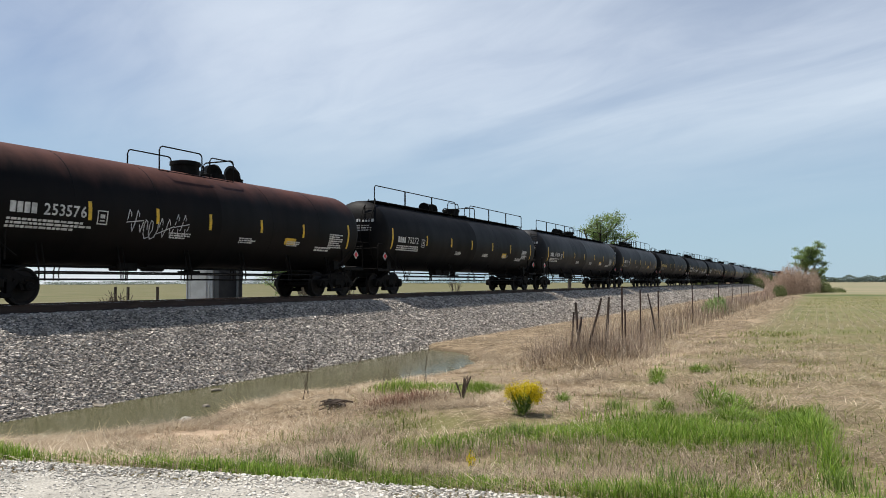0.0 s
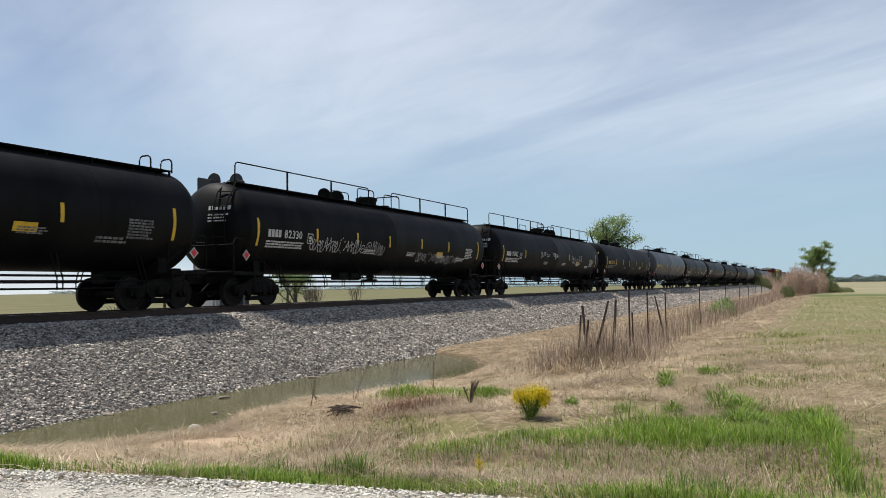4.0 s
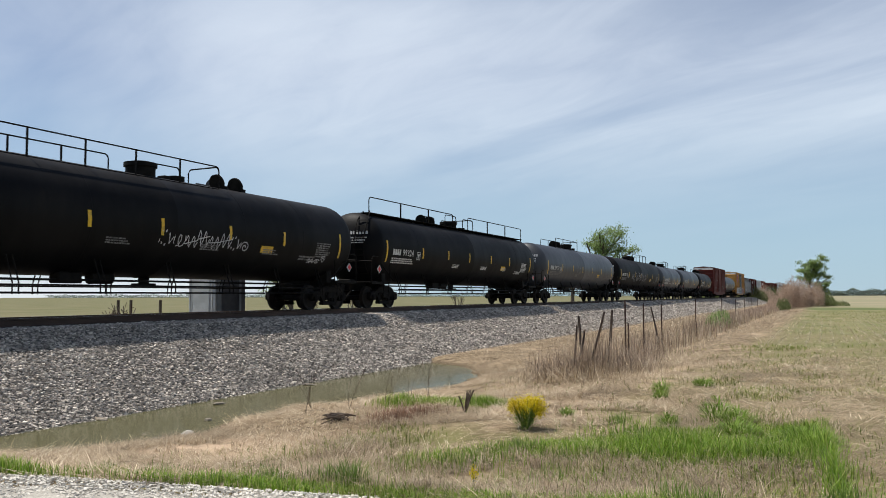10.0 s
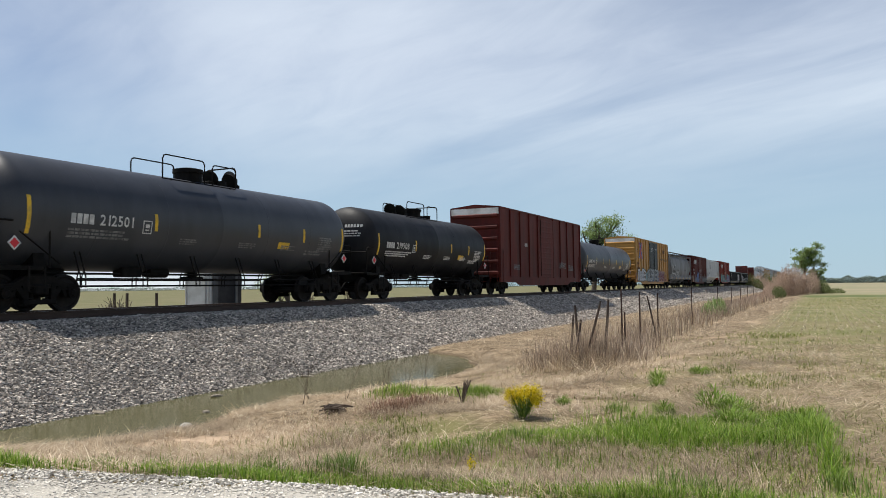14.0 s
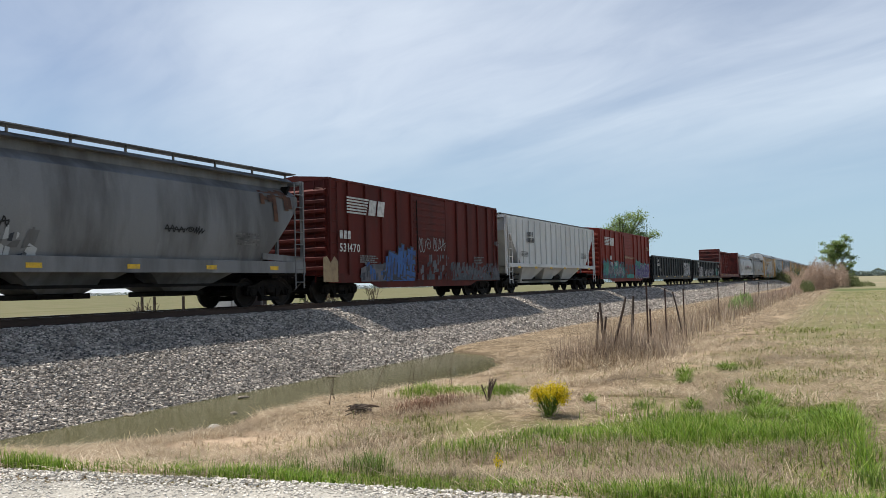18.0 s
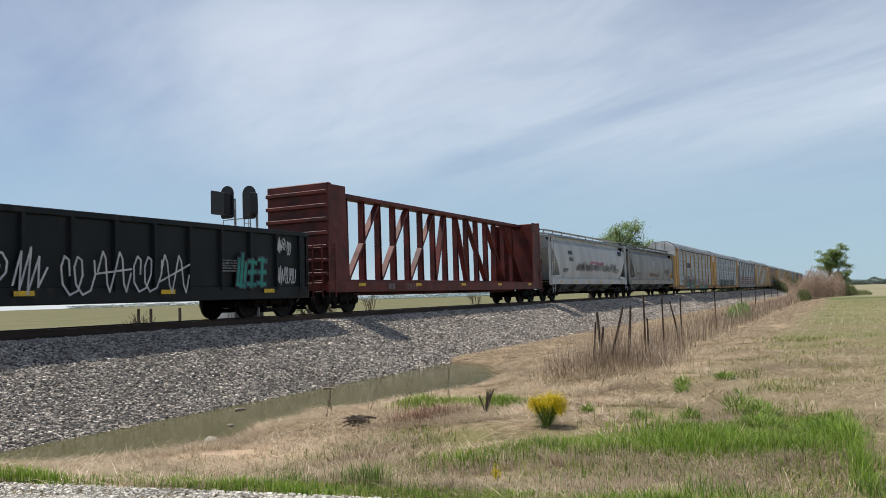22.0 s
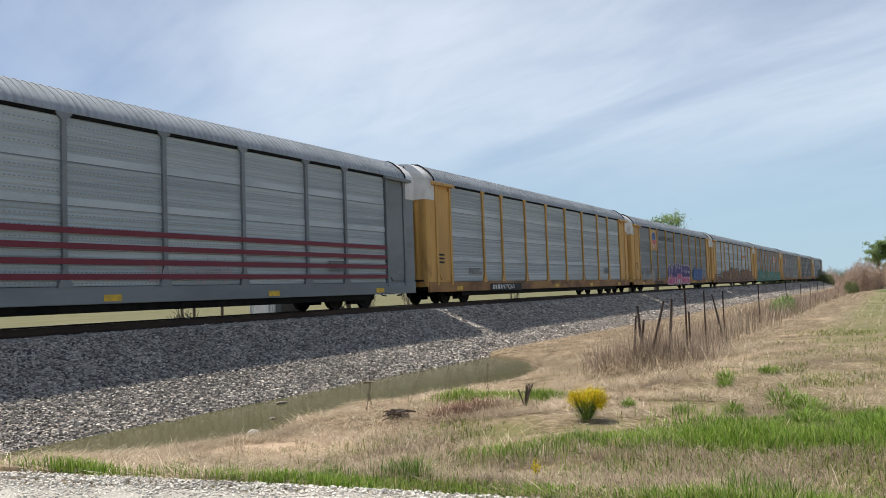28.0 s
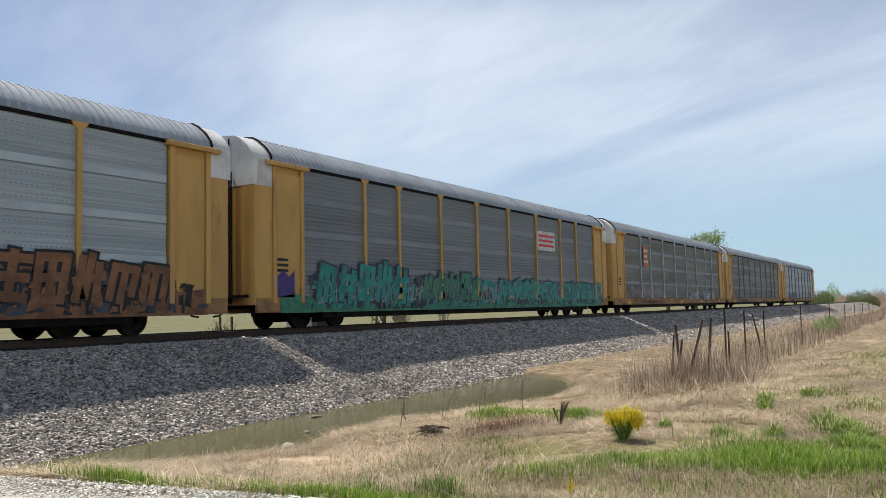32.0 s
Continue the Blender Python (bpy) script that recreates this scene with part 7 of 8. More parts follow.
def place_blades(x, y, z, length, width, lean, az, curl=0.5):
    """Leaves of grass as bent tapering strips: three triangles each."""
    n = len(x)
    dx, dy = np.cos(az), np.sin(az)
    px, py = -dy, dx
    sl, cl = np.sin(lean), np.cos(lean)
    sl2, cl2 = np.sin(np.minimum(lean + curl, 1.62)), np.cos(np.minimum(lean + curl, 1.62))
    b = np.stack([x, y, z], -1)
    side = np.stack([px, py, np.zeros(n)], -1) * (width / 2)[:, None]
    m = b + np.stack([dx * sl, dy * sl, cl], -1) * (length * 0.55)[:, None]
    t = m + np.stack([dx * sl2, dy * sl2, cl2], -1) * (length * 0.45)[:, None]
    v = np.stack([b - side, b + side, m - side * 0.8, m + side * 0.8, t], 1).reshape(-1, 3)
    k = np.arange(n)[:, None] * 5
    f = np.concatenate([k + [0, 1, 3], k + [0, 3, 2], k + [2, 3, 4]], 1).reshape(-1, 3)
    return v, f


def value_noise(x, y, s, seed=0):
    """Smooth noise from 0 to 1 over the plan."""
    r = np.random.RandomState(seed).rand(64, 64)
    u, w = x * s, y * s
    i, j = np.floor(u).astype(int), np.floor(w).astype(int)
    a, b = u - i, w - j
    a, b = a * a * (3 - 2 * a), b * b * (3 - 2 * b)
    g = lambda p, q: r[p % 64, q % 64]
    return (g(i, j) * (1 - a) + g(i + 1, j) * a) * (1 - b) + (g(i, j + 1) * (1 - a) + g(i + 1, j + 1) * a) * b


def stuff(name, v, f, mat, label, category, smooth=False):
    return tagged(new(name, raw_mesh(name, v, f, mat, smooth)), label, category, kind="stuff")


def scatter_stones(x, y, z, size, flat=0.7):
    n = len(x)
    cube = np.array([(a, b, c) for c in (-1, 1) for b in (-1, 1) for a in (-1, 1)], float) * 0.5
    v = cube[None] * (1 + RS.uniform(-0.35, 0.35, (n, 8, 3)))
    v = v * (size[:, None, None] * RS.uniform(0.6, 1.3, (n, 1, 3)))
    v[:, :, 2] *= flat
    a, b = RS.uniform(0, 6.28, n), RS.uniform(-0.42, 0.42, n)
    ca, sa, cb, sb = np.cos(a)[:, None], np.sin(a)[:, None], np.cos(b)[:, None], np.sin(b)[:, None]
    X, Y, Z = v[..., 0], v[..., 1], v[..., 2]
    Y, Z = Y * cb - Z * sb, Y * sb + Z * cb
    X, Y = X * ca - Y * sa, X * sa + Y * ca
    v = np.stack([X + x[:, None], Y + y[:, None], Z + z[:, None]], -1).reshape(-1, 3)
    q = np.array([(4, 5, 7, 6), (0, 1, 5, 4), (2, 6, 7, 3), (0, 4, 6, 2), (1, 3, 7, 5)])
    f = (np.arange(n)[:, None, None] * 8 + q[None]).reshape(-1, 4)
    return v, f


STONE = blades("crushed_granite", (0.15, 0.132, 0.115), (0.53, 0.475, 0.415), (0.74, 0.675, 0.595), 0.9, 0)
LIME = blades("crushed_limestone", (0.44, 0.41, 0.36), (0.66, 0.62, 0.55), (0.8, 0.755, 0.68), 0.9, 0)
STRAW = blades("dead_straw", (0.2, 0.135, 0.078), (0.58, 0.465, 0.32), (0.86, 0.76, 0.58), 0.6, 0.15)
DULLSTRAW = blades("grey_brown_straw", (0.17, 0.125, 0.085), (0.48, 0.39, 0.275), (0.68, 0.58, 0.43), 0.7, 0.4)
GRASS = blades("spring_grass", (0.075, 0.145, 0.014), (0.25, 0.39, 0.045), (0.46, 0.44, 0.17), 0.5, 0.35, 0.78)
RUSHES = blades("dark_sedge", (0.09, 0.15, 0.025), (0.2, 0.3, 0.06), (0.4, 0.37, 0.17), 0.5, 0.3)
RUSSET = blades("russet_stems", (0.12, 0.07, 0.05), (0.34, 0.19, 0.13), (0.5, 0.34, 0.23), 0.75, 0.15)
REED = blades("dry_weed_stalks", (0.14, 0.1, 0.075), (0.46, 0.355, 0.265), (0.68, 0.57, 0.44), 0.75, 0.15)
BRUSH = blades("fine_bare_brush", (0.24, 0.17, 0.13), (0.48, 0.36, 0.275), (0.62, 0.49, 0.385), 0.8, 0.3)
SHOOT = blades("olive_shoots", (0.1, 0.13, 0.025), (0.22, 0.27, 0.06), (0.4, 0.36, 0.15), 0.6, 0.3, 0.6)
STUBBLE = blades("bleached_stubble", (0.36, 0.31, 0.2), (0.56, 0.5, 0.35), (0.72, 0.66, 0.49), 0.6, 0.2)
DARKLEAF = blades("dull_olive_leaves", (0.075, 0.095, 0.032), (0.14, 0.165, 0.06), (0.2, 0.2, 0.09), 0.6, 0.35)
LEAF = blades("young_leaves", (0.14, 0.2, 0.065), (0.28, 0.38, 0.14), (0.4, 0.48, 0.23), 0.5, 0.5)
WEED = blades("weed_leaves", (0.12, 0.19, 0.03), (0.28, 0.4, 0.08), None, 0.5, 0.4)
SEEDLING = blades("field_seedlings", (0.15, 0.165, 0.05), (0.29, 0.3, 0.1), (0.42, 0.38, 0.2), 0.6, 0.25, 0.6)
PETAL = blades("yellow_petals", (0.55, 0.42, 0.01), (0.75, 0.62, 0.02), None, 0.6, 0.3)
BARK = material("grey_bark", (0.1, 0.08, 0.065), 0.9, second=(0.16, 0.13, 0.11), size=6, bump=0.4)
TWIG = material("dry_twig", (0.09, 0.065, 0.05), 0.9, second=(0.14, 0.11, 0.085), size=8, bump=0.2)

# ballast stones on the bank that faces the camera
n = 175000
y = 4.5 + 116 * RS.rand(n) ** 2.0
off = RS.uniform(1.35, 6.1, n)
size = np.where(RS.rand(n) < 0.07, 0.06, 0.043) * RS.uniform(0.7, 1.3, n) * np.clip(0.85 + (y - 10) / 40, 0.85, 3.0)
v, f = scatter_stones(TRACK_X + off, y, bed_z(off, y) + size * RS.uniform(-0.05, 0.35, n), size, 0.62)
stuff("ballast_stones", v, f, STONE, "loose crushed grey ballast stones on the bank", "ballast stones")

n = 16000
y, off = 112 + 120 * RS.rand(n) ** 1.3, RS.uniform(1.35, 6.1, n)
size = RS.uniform(0.1, 0.17, n)
v, f = scatter_stones(TRACK_X + off, y, bed_z(off, y) + size * 0.1, size, 0.62)
stuff("ballast_stones", v, f, STONE, "crushed grey ballast stones along the farther bank", "ballast stones")

# limestone chips of the road
n = 26000
x = RS.uniform(-9, 1.5, n)
y = road_edge(x) + 0.1 - 1.9 * RS.rand(n) ** 1.6 + RS.normal(0, 0.06, n)
size = RS.uniform(0.007, 0.023, n)
v, f = scatter_stones(x, y, 0.03 + size * 0.05 - 0.03 * (y > road_edge(x)), size)
stuff("road_chips", v, f, LIME, "white limestone chips along the road's edge", "gravel")


def green_at(x, y):
    """How green the turf is, from 0 to 1: by the road, in a swathe before the straw, by the pond."""
    d = y - road_edge(np.clip(x, -14, 6))
    verge = np.exp(-((d - 0.22) / 0.27) ** 2) * (0.5 + 0.5 * smooth(-5.6, -2.8, x))
    lo = np.interp(x, [-4.5, -3.7, -2.5, -1.1, 0.2], [7.2, 7.4, 8.1, 8.4, 8.5])
    hi = np.interp(x, [-4.5, -3.0, -1.4, -0.2], [8.4, 9.2, 10.4, 11.4])
    swathe = smooth(lo - 0.4, lo + 0.5, y) * (1 - smooth(hi - 0.5, hi + 0.4, y)) * smooth(-4.9, -3.6, x) * (1 - smooth(-0.3, 0.1, x)) * (0.55 + 0.45 * smooth(-3.4, -2.2, x))
    pond = np.exp(-((y - 13.0 + 0.2 * (x + 6.2)) / 0.5) ** 2) * smooth(-8.2, -7.4, x) * (1 - smooth(-5.4, -4.8, x))
    right = 0.8 * np.exp(-((x + 0.05 - 0.07 * (9 - y)) / 0.11) ** 2) * smooth(6.9, 7.4, y) * (1 - smooth(9.2, 10.4, y))
    loose = 0.14 * smooth(-4.0, -2.0, x) * (1 - smooth(0.3, 0.9, x)) * (1 - smooth(9, 12, y))
    return np.clip(1.25 * np.maximum.reduce([verge, swathe, pond * 0.9, right, loose]) * (0.15 + 0.75 * value_noise(x, y, 1.5, 3) + 0.5 * value_noise(x, y, 4.5, 13)), 0, 1)


def bare_at(x, y):
    """Washed-out earth on the bank, with little straw."""
    return smooth(-9.0, -8.0, x) * (1 - smooth(-6.6, -5.4, x)) * smooth(6.6, 7.6, y) * (1 - smooth(9.0, 10.2, y))


def on_land(n, x0, x1, y0, y1, power=1.0):
    x, y = RS.uniform(x0, x1, n), y0 + (y1 - y0) * RS.rand(n) ** power
    z = ground_z(x, y)
    ok = (y > road_edge(np.clip(x, -14, 6)) + 0.02) & ((z > WATER_Z + 0.02) | (y > 24))
    return x[ok], y[ok], z[ok]


# matted straw: long strands that lie flat, thinner where the earth is bare
x, y, z = on_land(330000, -10.2, 2.2, 4.6, 24, 1.35)
keep = RS.rand(len(x)) < (1 - 0.55 * green_at(x, y)) * (1 - 0.6 * smooth(-2.0, 0.4, x + 0.8 * value_noise(x, y, 0.7, 5))) * (0.12 + 1.0 * smooth(0.25, 0.75, value_noise(x, y, 1.3, 9))) * (1 - 0.75 * bare_at(x, y)) * (1 - smooth(1.0, 2.2, x)) * smooth(0.05, 0.5, x - shore_x(y) + 0.3 * value_noise(x, y, 2.0, 8))
x, y, z = x[keep], y[keep], z[keep]
n = len(x)
tint = value_noise(x, y, 0.55, 21) + 0.35 * smooth(10.5, 13, y) - 0.3 * (1 - smooth(7.2, 8.6, y)) * smooth(-5.5, -4.5, x)
lay = value_noise(x, y, 0.45, 33) * 5.0
for name, sel, mat, lab in (("straw_mat", tint > 0.5, STRAW, "pale flattened dead grass"), ("thatch", tint <= 0.5, DULLSTRAW, "grey-brown matted dead grass")):
    k = sel.sum()
    v, f = place_blades(x[sel], y[sel], z[sel] + RS.uniform(0.002, 0.03, k), RS.uniform(0.1, 0.32, k) * np.where(RS.rand(k) < 0.15, 1.9, 1.0), RS.uniform(0.003, 0.0075, k), RS.uniform(1.2, 1.58, k), lay[sel] + RS.normal(0, 0.7, k) + 3.14 * (RS.rand(k) < 0.35), 0.12)
    stuff(name, v, f, mat, lab + " covering the bank", "dead grass")
# straw farther along the bank, coarser
x, y, z = on_land(60000, -12.5, -0.3, 21, 95, 1.7)
keep = RS.rand(len(x)) < (0.3 + 0.75 * value_noise(x, y, 0.5, 9)) * (1 - 0.97 * smooth(-3.6, -0.7, x + 1.0 * value_noise(x, y, 0.4, 83)))
x, y, z = x[keep], y[keep], z[keep]
k = len(x)
v, f = place_blades(x, y, z, RS.uniform(0.15, 0.45, k) * (1 + y / 90), RS.uniform(0.008, 0.014, k) * (y / 24), RS.uniform(1.1, 1.55, k), RS.uniform(0, 6.28, k), 0.2)
stuff("straw_mat", v, f, DULLSTRAW, "dead grass covering the strip beside the track", "dead grass")


def tufts(n, box, m, long, mat, label, seed, power=1.1, wet=0.0):
    """Mounded dead tufts: blades that rise from one root and droop over on all sides."""
    tx, ty, tz = on_land(n, *box, power)
    keep = RS.rand(len(tx)) < (0.1 + 0.9 * smooth(0.35, 0.7, value_noise(tx, ty, 0.7, seed))) * (tx > shore_x(ty) + 0.3)
    tx, ty = tx[keep], ty[keep]
    big = np.repeat(RS.uniform(0.6, 1.3, len(tx)), m)
    k = len(big)
    x, y = np.repeat(tx, m) + RS.normal(0, 0.055, k) * big, np.repeat(ty, m) + RS.normal(0, 0.055, k) * big
    v, f = place_blades(x, y, ground_z(x, y), RS.uniform(0.5, 1.2, k) * long * big, RS.uniform(0.003, 0.006, k), np.clip(RS.normal(0.95, 0.35, k), 0.2, 1.5), RS.uniform(0, 6.28, k), 0.75)
    stuff("dry_tufts", v, f, mat, label, "dead grass")


tufts(380, (-5.6, 0.2, 5.6, 8.6), 60, 0.2, DULLSTRAW, "drooping grey-brown tufts of dead grass near the road", 31)
tufts(380, (-5.6, 0.2, 5.6, 8.9), 60, 0.18, STRAW, "drooping golden tufts of dead grass near the road", 36)
tufts(420, (-8.8, -3.2, 6.4, 14.0), 50, 0.17, STRAW, "low pale tufts of dead grass on the bank", 32)
tufts(220, (-8.4, -3.0, 13.0, 24.0), 46, 0.22, STRAW, "pale tufts of dead grass before the fence", 34)
# a russet patch of dead stems beside the pond's green edge
k = 1500
x, y = RS.normal(-6.25, 0.28, k), RS.normal(11.35, 0.3, k)
v, f = place_blades(x, y, ground_z(x, y), RS.uniform(0.1, 0.3, k), RS.uniform(0.003, 0.006, k), np.abs(RS.normal(0.5, 0.4, k)), RS.uniform(0, 6.28, k), 0.6)
stuff("russet_stems", v, f, RUSSET, "russet-brown patch of dead stems on the bank", "dead grass")

# green grass
x, y, z = on_land(420000, -9.5, 3.2, 4.6, 14, 1.2)
g = green_at(x, y)
keep = RS.rand(len(x)) < g ** 1.4 * 0.8
x, y, z, g = x[keep], y[keep], z[keep], g[keep]
k = len(x)
tall = 0.06 + 0.13 * g * value_noise(x, y, 1.1, 7) + 0.09 * smooth(0.5, 0.9, value_noise(x, y, 0.8, 17)) + 0.12 * np.exp(-((x - 0.0) / 0.2) ** 2) * smooth(6.8, 7.6, y)
v, f = place_blades(x, y, z, tall * RS.uniform(0.7, 1.5, k), RS.uniform(0.005, 0.01, k), np.abs(RS.normal(0.25, 0.35, k)), RS.uniform(0, 6.28, k), 0.5)
stuff("green_grass", v, f, GRASS, "fresh green spring grass in swathes", "grass")

# thin green shoots through the straw: an olive mix on the near bank, fewer towards the fence and the field
x, y, z = on_land(120000, -7.6, 3.0, 5.2, 30, 1.5)
near = smooth(-6.8, -5.2, x) * (1 - smooth(8.6, 10.6, y + 0.35 * x))
keep = RS.rand(len(x)) < (1 - 0.85 * smooth(-0.8, 0.5, x)) * np.maximum(0.85 * near, 0.06 + 0.85 * smooth(-3.8, -1.6, x) * (1 - 0.6 * smooth(14, 20, y))) * smooth(0.38, 0.72, value_noise(x, y, 1.0, 71))
x, y, z = x[keep], y[keep], z[keep]
k = len(x)
v, f = place_blades(x, y, z, RS.uniform(0.05, 0.16, k), RS.uniform(0.004, 0.008, k) * (1 + y / 25), np.abs(RS.normal(0.5, 0.4, k)), RS.uniform(0, 6.28, k), 0.5)
stuff("green_shoots", v, f, SHOOT, "thin olive-green shoots growing through dead straw", "grass")

# sparse field seedlings, straw litter, and stubble in drilled rows that run along the track
x, y, z = on_land(90000, -2.4, 30, 10, 90, 1.3)
keep = RS.rand(len(x)) < (0.3 + 0.45 * value_noise(x, y, 0.12, 41)) * (0.3 + 0.7 * smooth(16, 34, y)) * smooth(-2.4, -0.8, x)
x, y, z = x[keep], y[keep], z[keep]
k = len(x)
v, f = place_blades(x, y, z, RS.uniform(0.02, 0.07, k) * (1 + y / 60), RS.uniform(0.005, 0.01, k) * (1 + y / 30), np.abs(RS.normal(0.9, 0.4, k)), RS.uniform(0, 6.28, k), 0.5)
stuff("field_seedlings", v, f, SEEDLING, "thin green seedlings in the drilled field", "seedlings")
x = RS.uniform(-1.6, 26, 60000)
y = 7.5 + 75 * RS.rand(len(x)) ** 1.5
keep = RS.rand(len(x)) < (0.15 + 0.85 * value_noise(x, y, 0.8, 43) ** 2) * (1 - 0.7 * smooth(30, 45, y))
x, y = x[keep], y[keep]
k = len(x)
v, f = place_blades(x, y, ground_z(x, y), RS.uniform(0.05, 0.2, k) * (1 + y / 70), RS.uniform(0.004, 0.009, k) * (1 + y / 40), RS.uniform(1.2, 1.57, k), RS.uniform(0, 6.28, k), 0.1)
stuff("straw_litter", v, f, STRAW, "pale straw litter lying on the field's soil", "stubble")
rowx = -1.9 + 0.42 * RS.randint(0, 70, 9000)
rowy = 12 + 62 * RS.rand(9000) ** 1.3
keep = RS.rand(9000) < (1 - smooth(38, 70, rowy)) * smooth(12, 22, rowy) * (0.15 + 0.85 * smooth(0.3, 0.7, value_noise(rowx, rowy, 0.12, 47)))
rowx, rowy = rowx[keep] + RS.normal(0, 0.02, keep.sum()), rowy[keep]
m = 12
k = len(rowx) * m
x, y = np.repeat(rowx, m) + RS.normal(0, 0.03, k), np.repeat(rowy, m) + RS.normal(0, 0.16, k) * (1 + np.repeat(rowy, m) / 40)
v, f = place_blades(x, y, ground_z(x, y), RS.uniform(0.03, 0.1, k), RS.uniform(0.004, 0.008, k) * (1 + y / 45), np.abs(RS.normal(0.8, 0.5, k)), RS.uniform(0, 6.28, k), 0.3)
stuff("field_stubble", v, f, STUBBLE, "pale stubble standing in long drilled rows", "stubble")

# dark sedge clumps at the road and pond
clumps = [(-3.7, 5.75, 0.26), (-3.9, 5.9, 0.22), (-1.05, 6.15, 0.24), (-0.8, 6.2, 0.2), (0.1, 6.9, 0.22), (-4.4, 5.6, 0.18), (-3.2, 8.6, 0.2), (-5.4, 5.4, 0.14), (-6.1, 5.3, 0.12), (-2.6, 10.9, 0.16)]
for cx, cy, ch in clumps:
    m = 150
    x, y = cx + RS.normal(0, 0.1, m), cy + RS.normal(0, 0.09, m)
    v, f = place_blades(x, y, ground_z(x, y), ch * RS.uniform(0.5, 1.3, m), RS.uniform(0.004, 0.009, m), np.abs(RS.normal(0.25, 0.25, m)), RS.uniform(0, 6.28, m), 0.5)
    tagged(new("sedge_clump", raw_mesh("sedge_clump", v, f, RUSHES)), "green clump of sedge standing in dry grass", "sedge", "sedge clumps", "stuff")

# dry weeds and reeds along the fence


def reeds(n, x0, x1, y0, y1, h0, h1, wide, power=1.0, dens=0.7, seed=51):
    x, y = RS.uniform(x0, x1, n), y0 + (y1 - y0) * RS.rand(n) ** power
    keep = RS.rand(n) < dens * (0.15 + value_noise(x, y, 0.5, seed) * 1.2)
    x, y = x[keep], y[keep]
    k = len(x)
    return place_blades(x, y, ground_z(x, y), RS.uniform(h0, h1, k), wide * RS.uniform(0.7, 1.4, k) * (1 + y / 40), np.abs(RS.normal(0.12, 0.2, k)), RS.uniform(0, 6.28, k), 0.25)


for args, name, mat in (((3600, -6.6, -4.6, 26, 70, 0.4, 1.1, 0.007, 1.1, 0.8), "dry_weeds", REED), ((260, -5.6, -4.4, 20, 27, 0.4, 1.0, 0.006, 1.0, 0.8), "dry_weeds", REED), ((3200, -7.2, -4.6, 62, 125, 0.4, 1.0, 0.012, 1.0, 0.9), "dry_weeds", BRUSH), ((3800, -8.0, -4.4, 26, 90, 0.3, 0.7, 0.009, 1.2, 0.9), "dry_grass", STRAW)):
    v, f = reeds(*args)
    stuff(name, v, f, mat, "tall dry brown weeds standing along the fence", "dry weeds")
# clumps of dead weeds at the first posts: thin stems, and drooping leaves that thin out towards the top
for cx, cy, rx, ry, k, hi in ((-5.5, 17.4, 0.42, 0.5, 420, 0.95), (-5.0, 17.7, 0.35, 0.5, 620, 1.1), (-4.6, 18.0, 0.4, 0.6, 560, 1.05), (-6.1, 17.9, 0.35, 0.5, 260, 0.8), (-4.15, 18.6, 0.4, 0.7, 330, 0.85), (-4.3, 20.4, 0.45, 0.9, 260, 0.7), (-4.7, 23.0, 0.5, 1.3, 300, 0.7)):
    for share, lo, top, lean, curl, mat, name in ((0.5, 0.4, 1.35, 0.18, 0.3, REED, "dead_weed_stems"), (1.0, 0.3, 1.05, 0.42, 1.0, REED, "dead_weed_clump"), (0.9, 0.25, 0.7, 0.6, 0.9, STRAW, "dead_weed_clump")):
        q = int(k * share)
        x, y = RS.normal(cx, rx * 0.75, q), RS.normal(cy, ry * 0.75, q)
        fall = np.exp(-((x - cx) / rx) ** 2 * 0.35)
        v, f = place_blades(x, y, ground_z(x, y), RS.uniform(lo, top, q) * hi * fall * 1.15, RS.uniform(0.004, 0.0085, q), np.abs(RS.normal(lean, lean * 0.8, q)), RS.uniform(0, 6.28, q), curl)
        tagged(new(name, raw_mesh(name, v, f, mat)), "drooping clump of dead brown weeds at the fence", "dry weeds", "dead weed clumps", "stuff")
# fallen stalks round the first posts
k = 620
x, y = RS.normal(-4.85, 0.75, k), RS.normal(16.6, 0.5, k)
v, f = place_blades(x, y, ground_z(x, y) + 0.02, RS.uniform(0.4, 1.1, k), RS.uniform(0.006, 0.011, k), RS.uniform(0.9, 1.5, k), RS.uniform(0, 6.28, k), 0.2)
stuff("fallen_stalks", v, f, STRAW, "bent pale stalks fallen round the fence posts", "dry weeds")


def thicket(cx, cy, rx, ry, h, n, mat, label, name="brush_thicket", size=0.12):
    """A mound of fine twigs and small leaves with an uneven top."""
    th, r = RS.uniform(0, 6.28, n), np.sqrt(RS.rand(n))
    x, y = cx + rx * r * np.cos(th), cy + ry * r * np.sin(th)
    top = h * np.sqrt(np.clip(1 - r ** 2.4, 0.05, 1)) * (0.55 + 0.6 * value_noise(x, y, 0.9 / max(0.4, rx / 3), 61))
    z = ground_z(x, y) + top * RS.rand(n) ** 0.7
    v, f = place_blades(x, y, z, RS.uniform(0.6, 1.6, n) * size * 3, np.full(n, size * 0.4), RS.uniform(0.1, 1.2, n), RS.uniform(0, 6.28, n), 0.3)
    return stuff(name, v, f, mat, label, "brush")


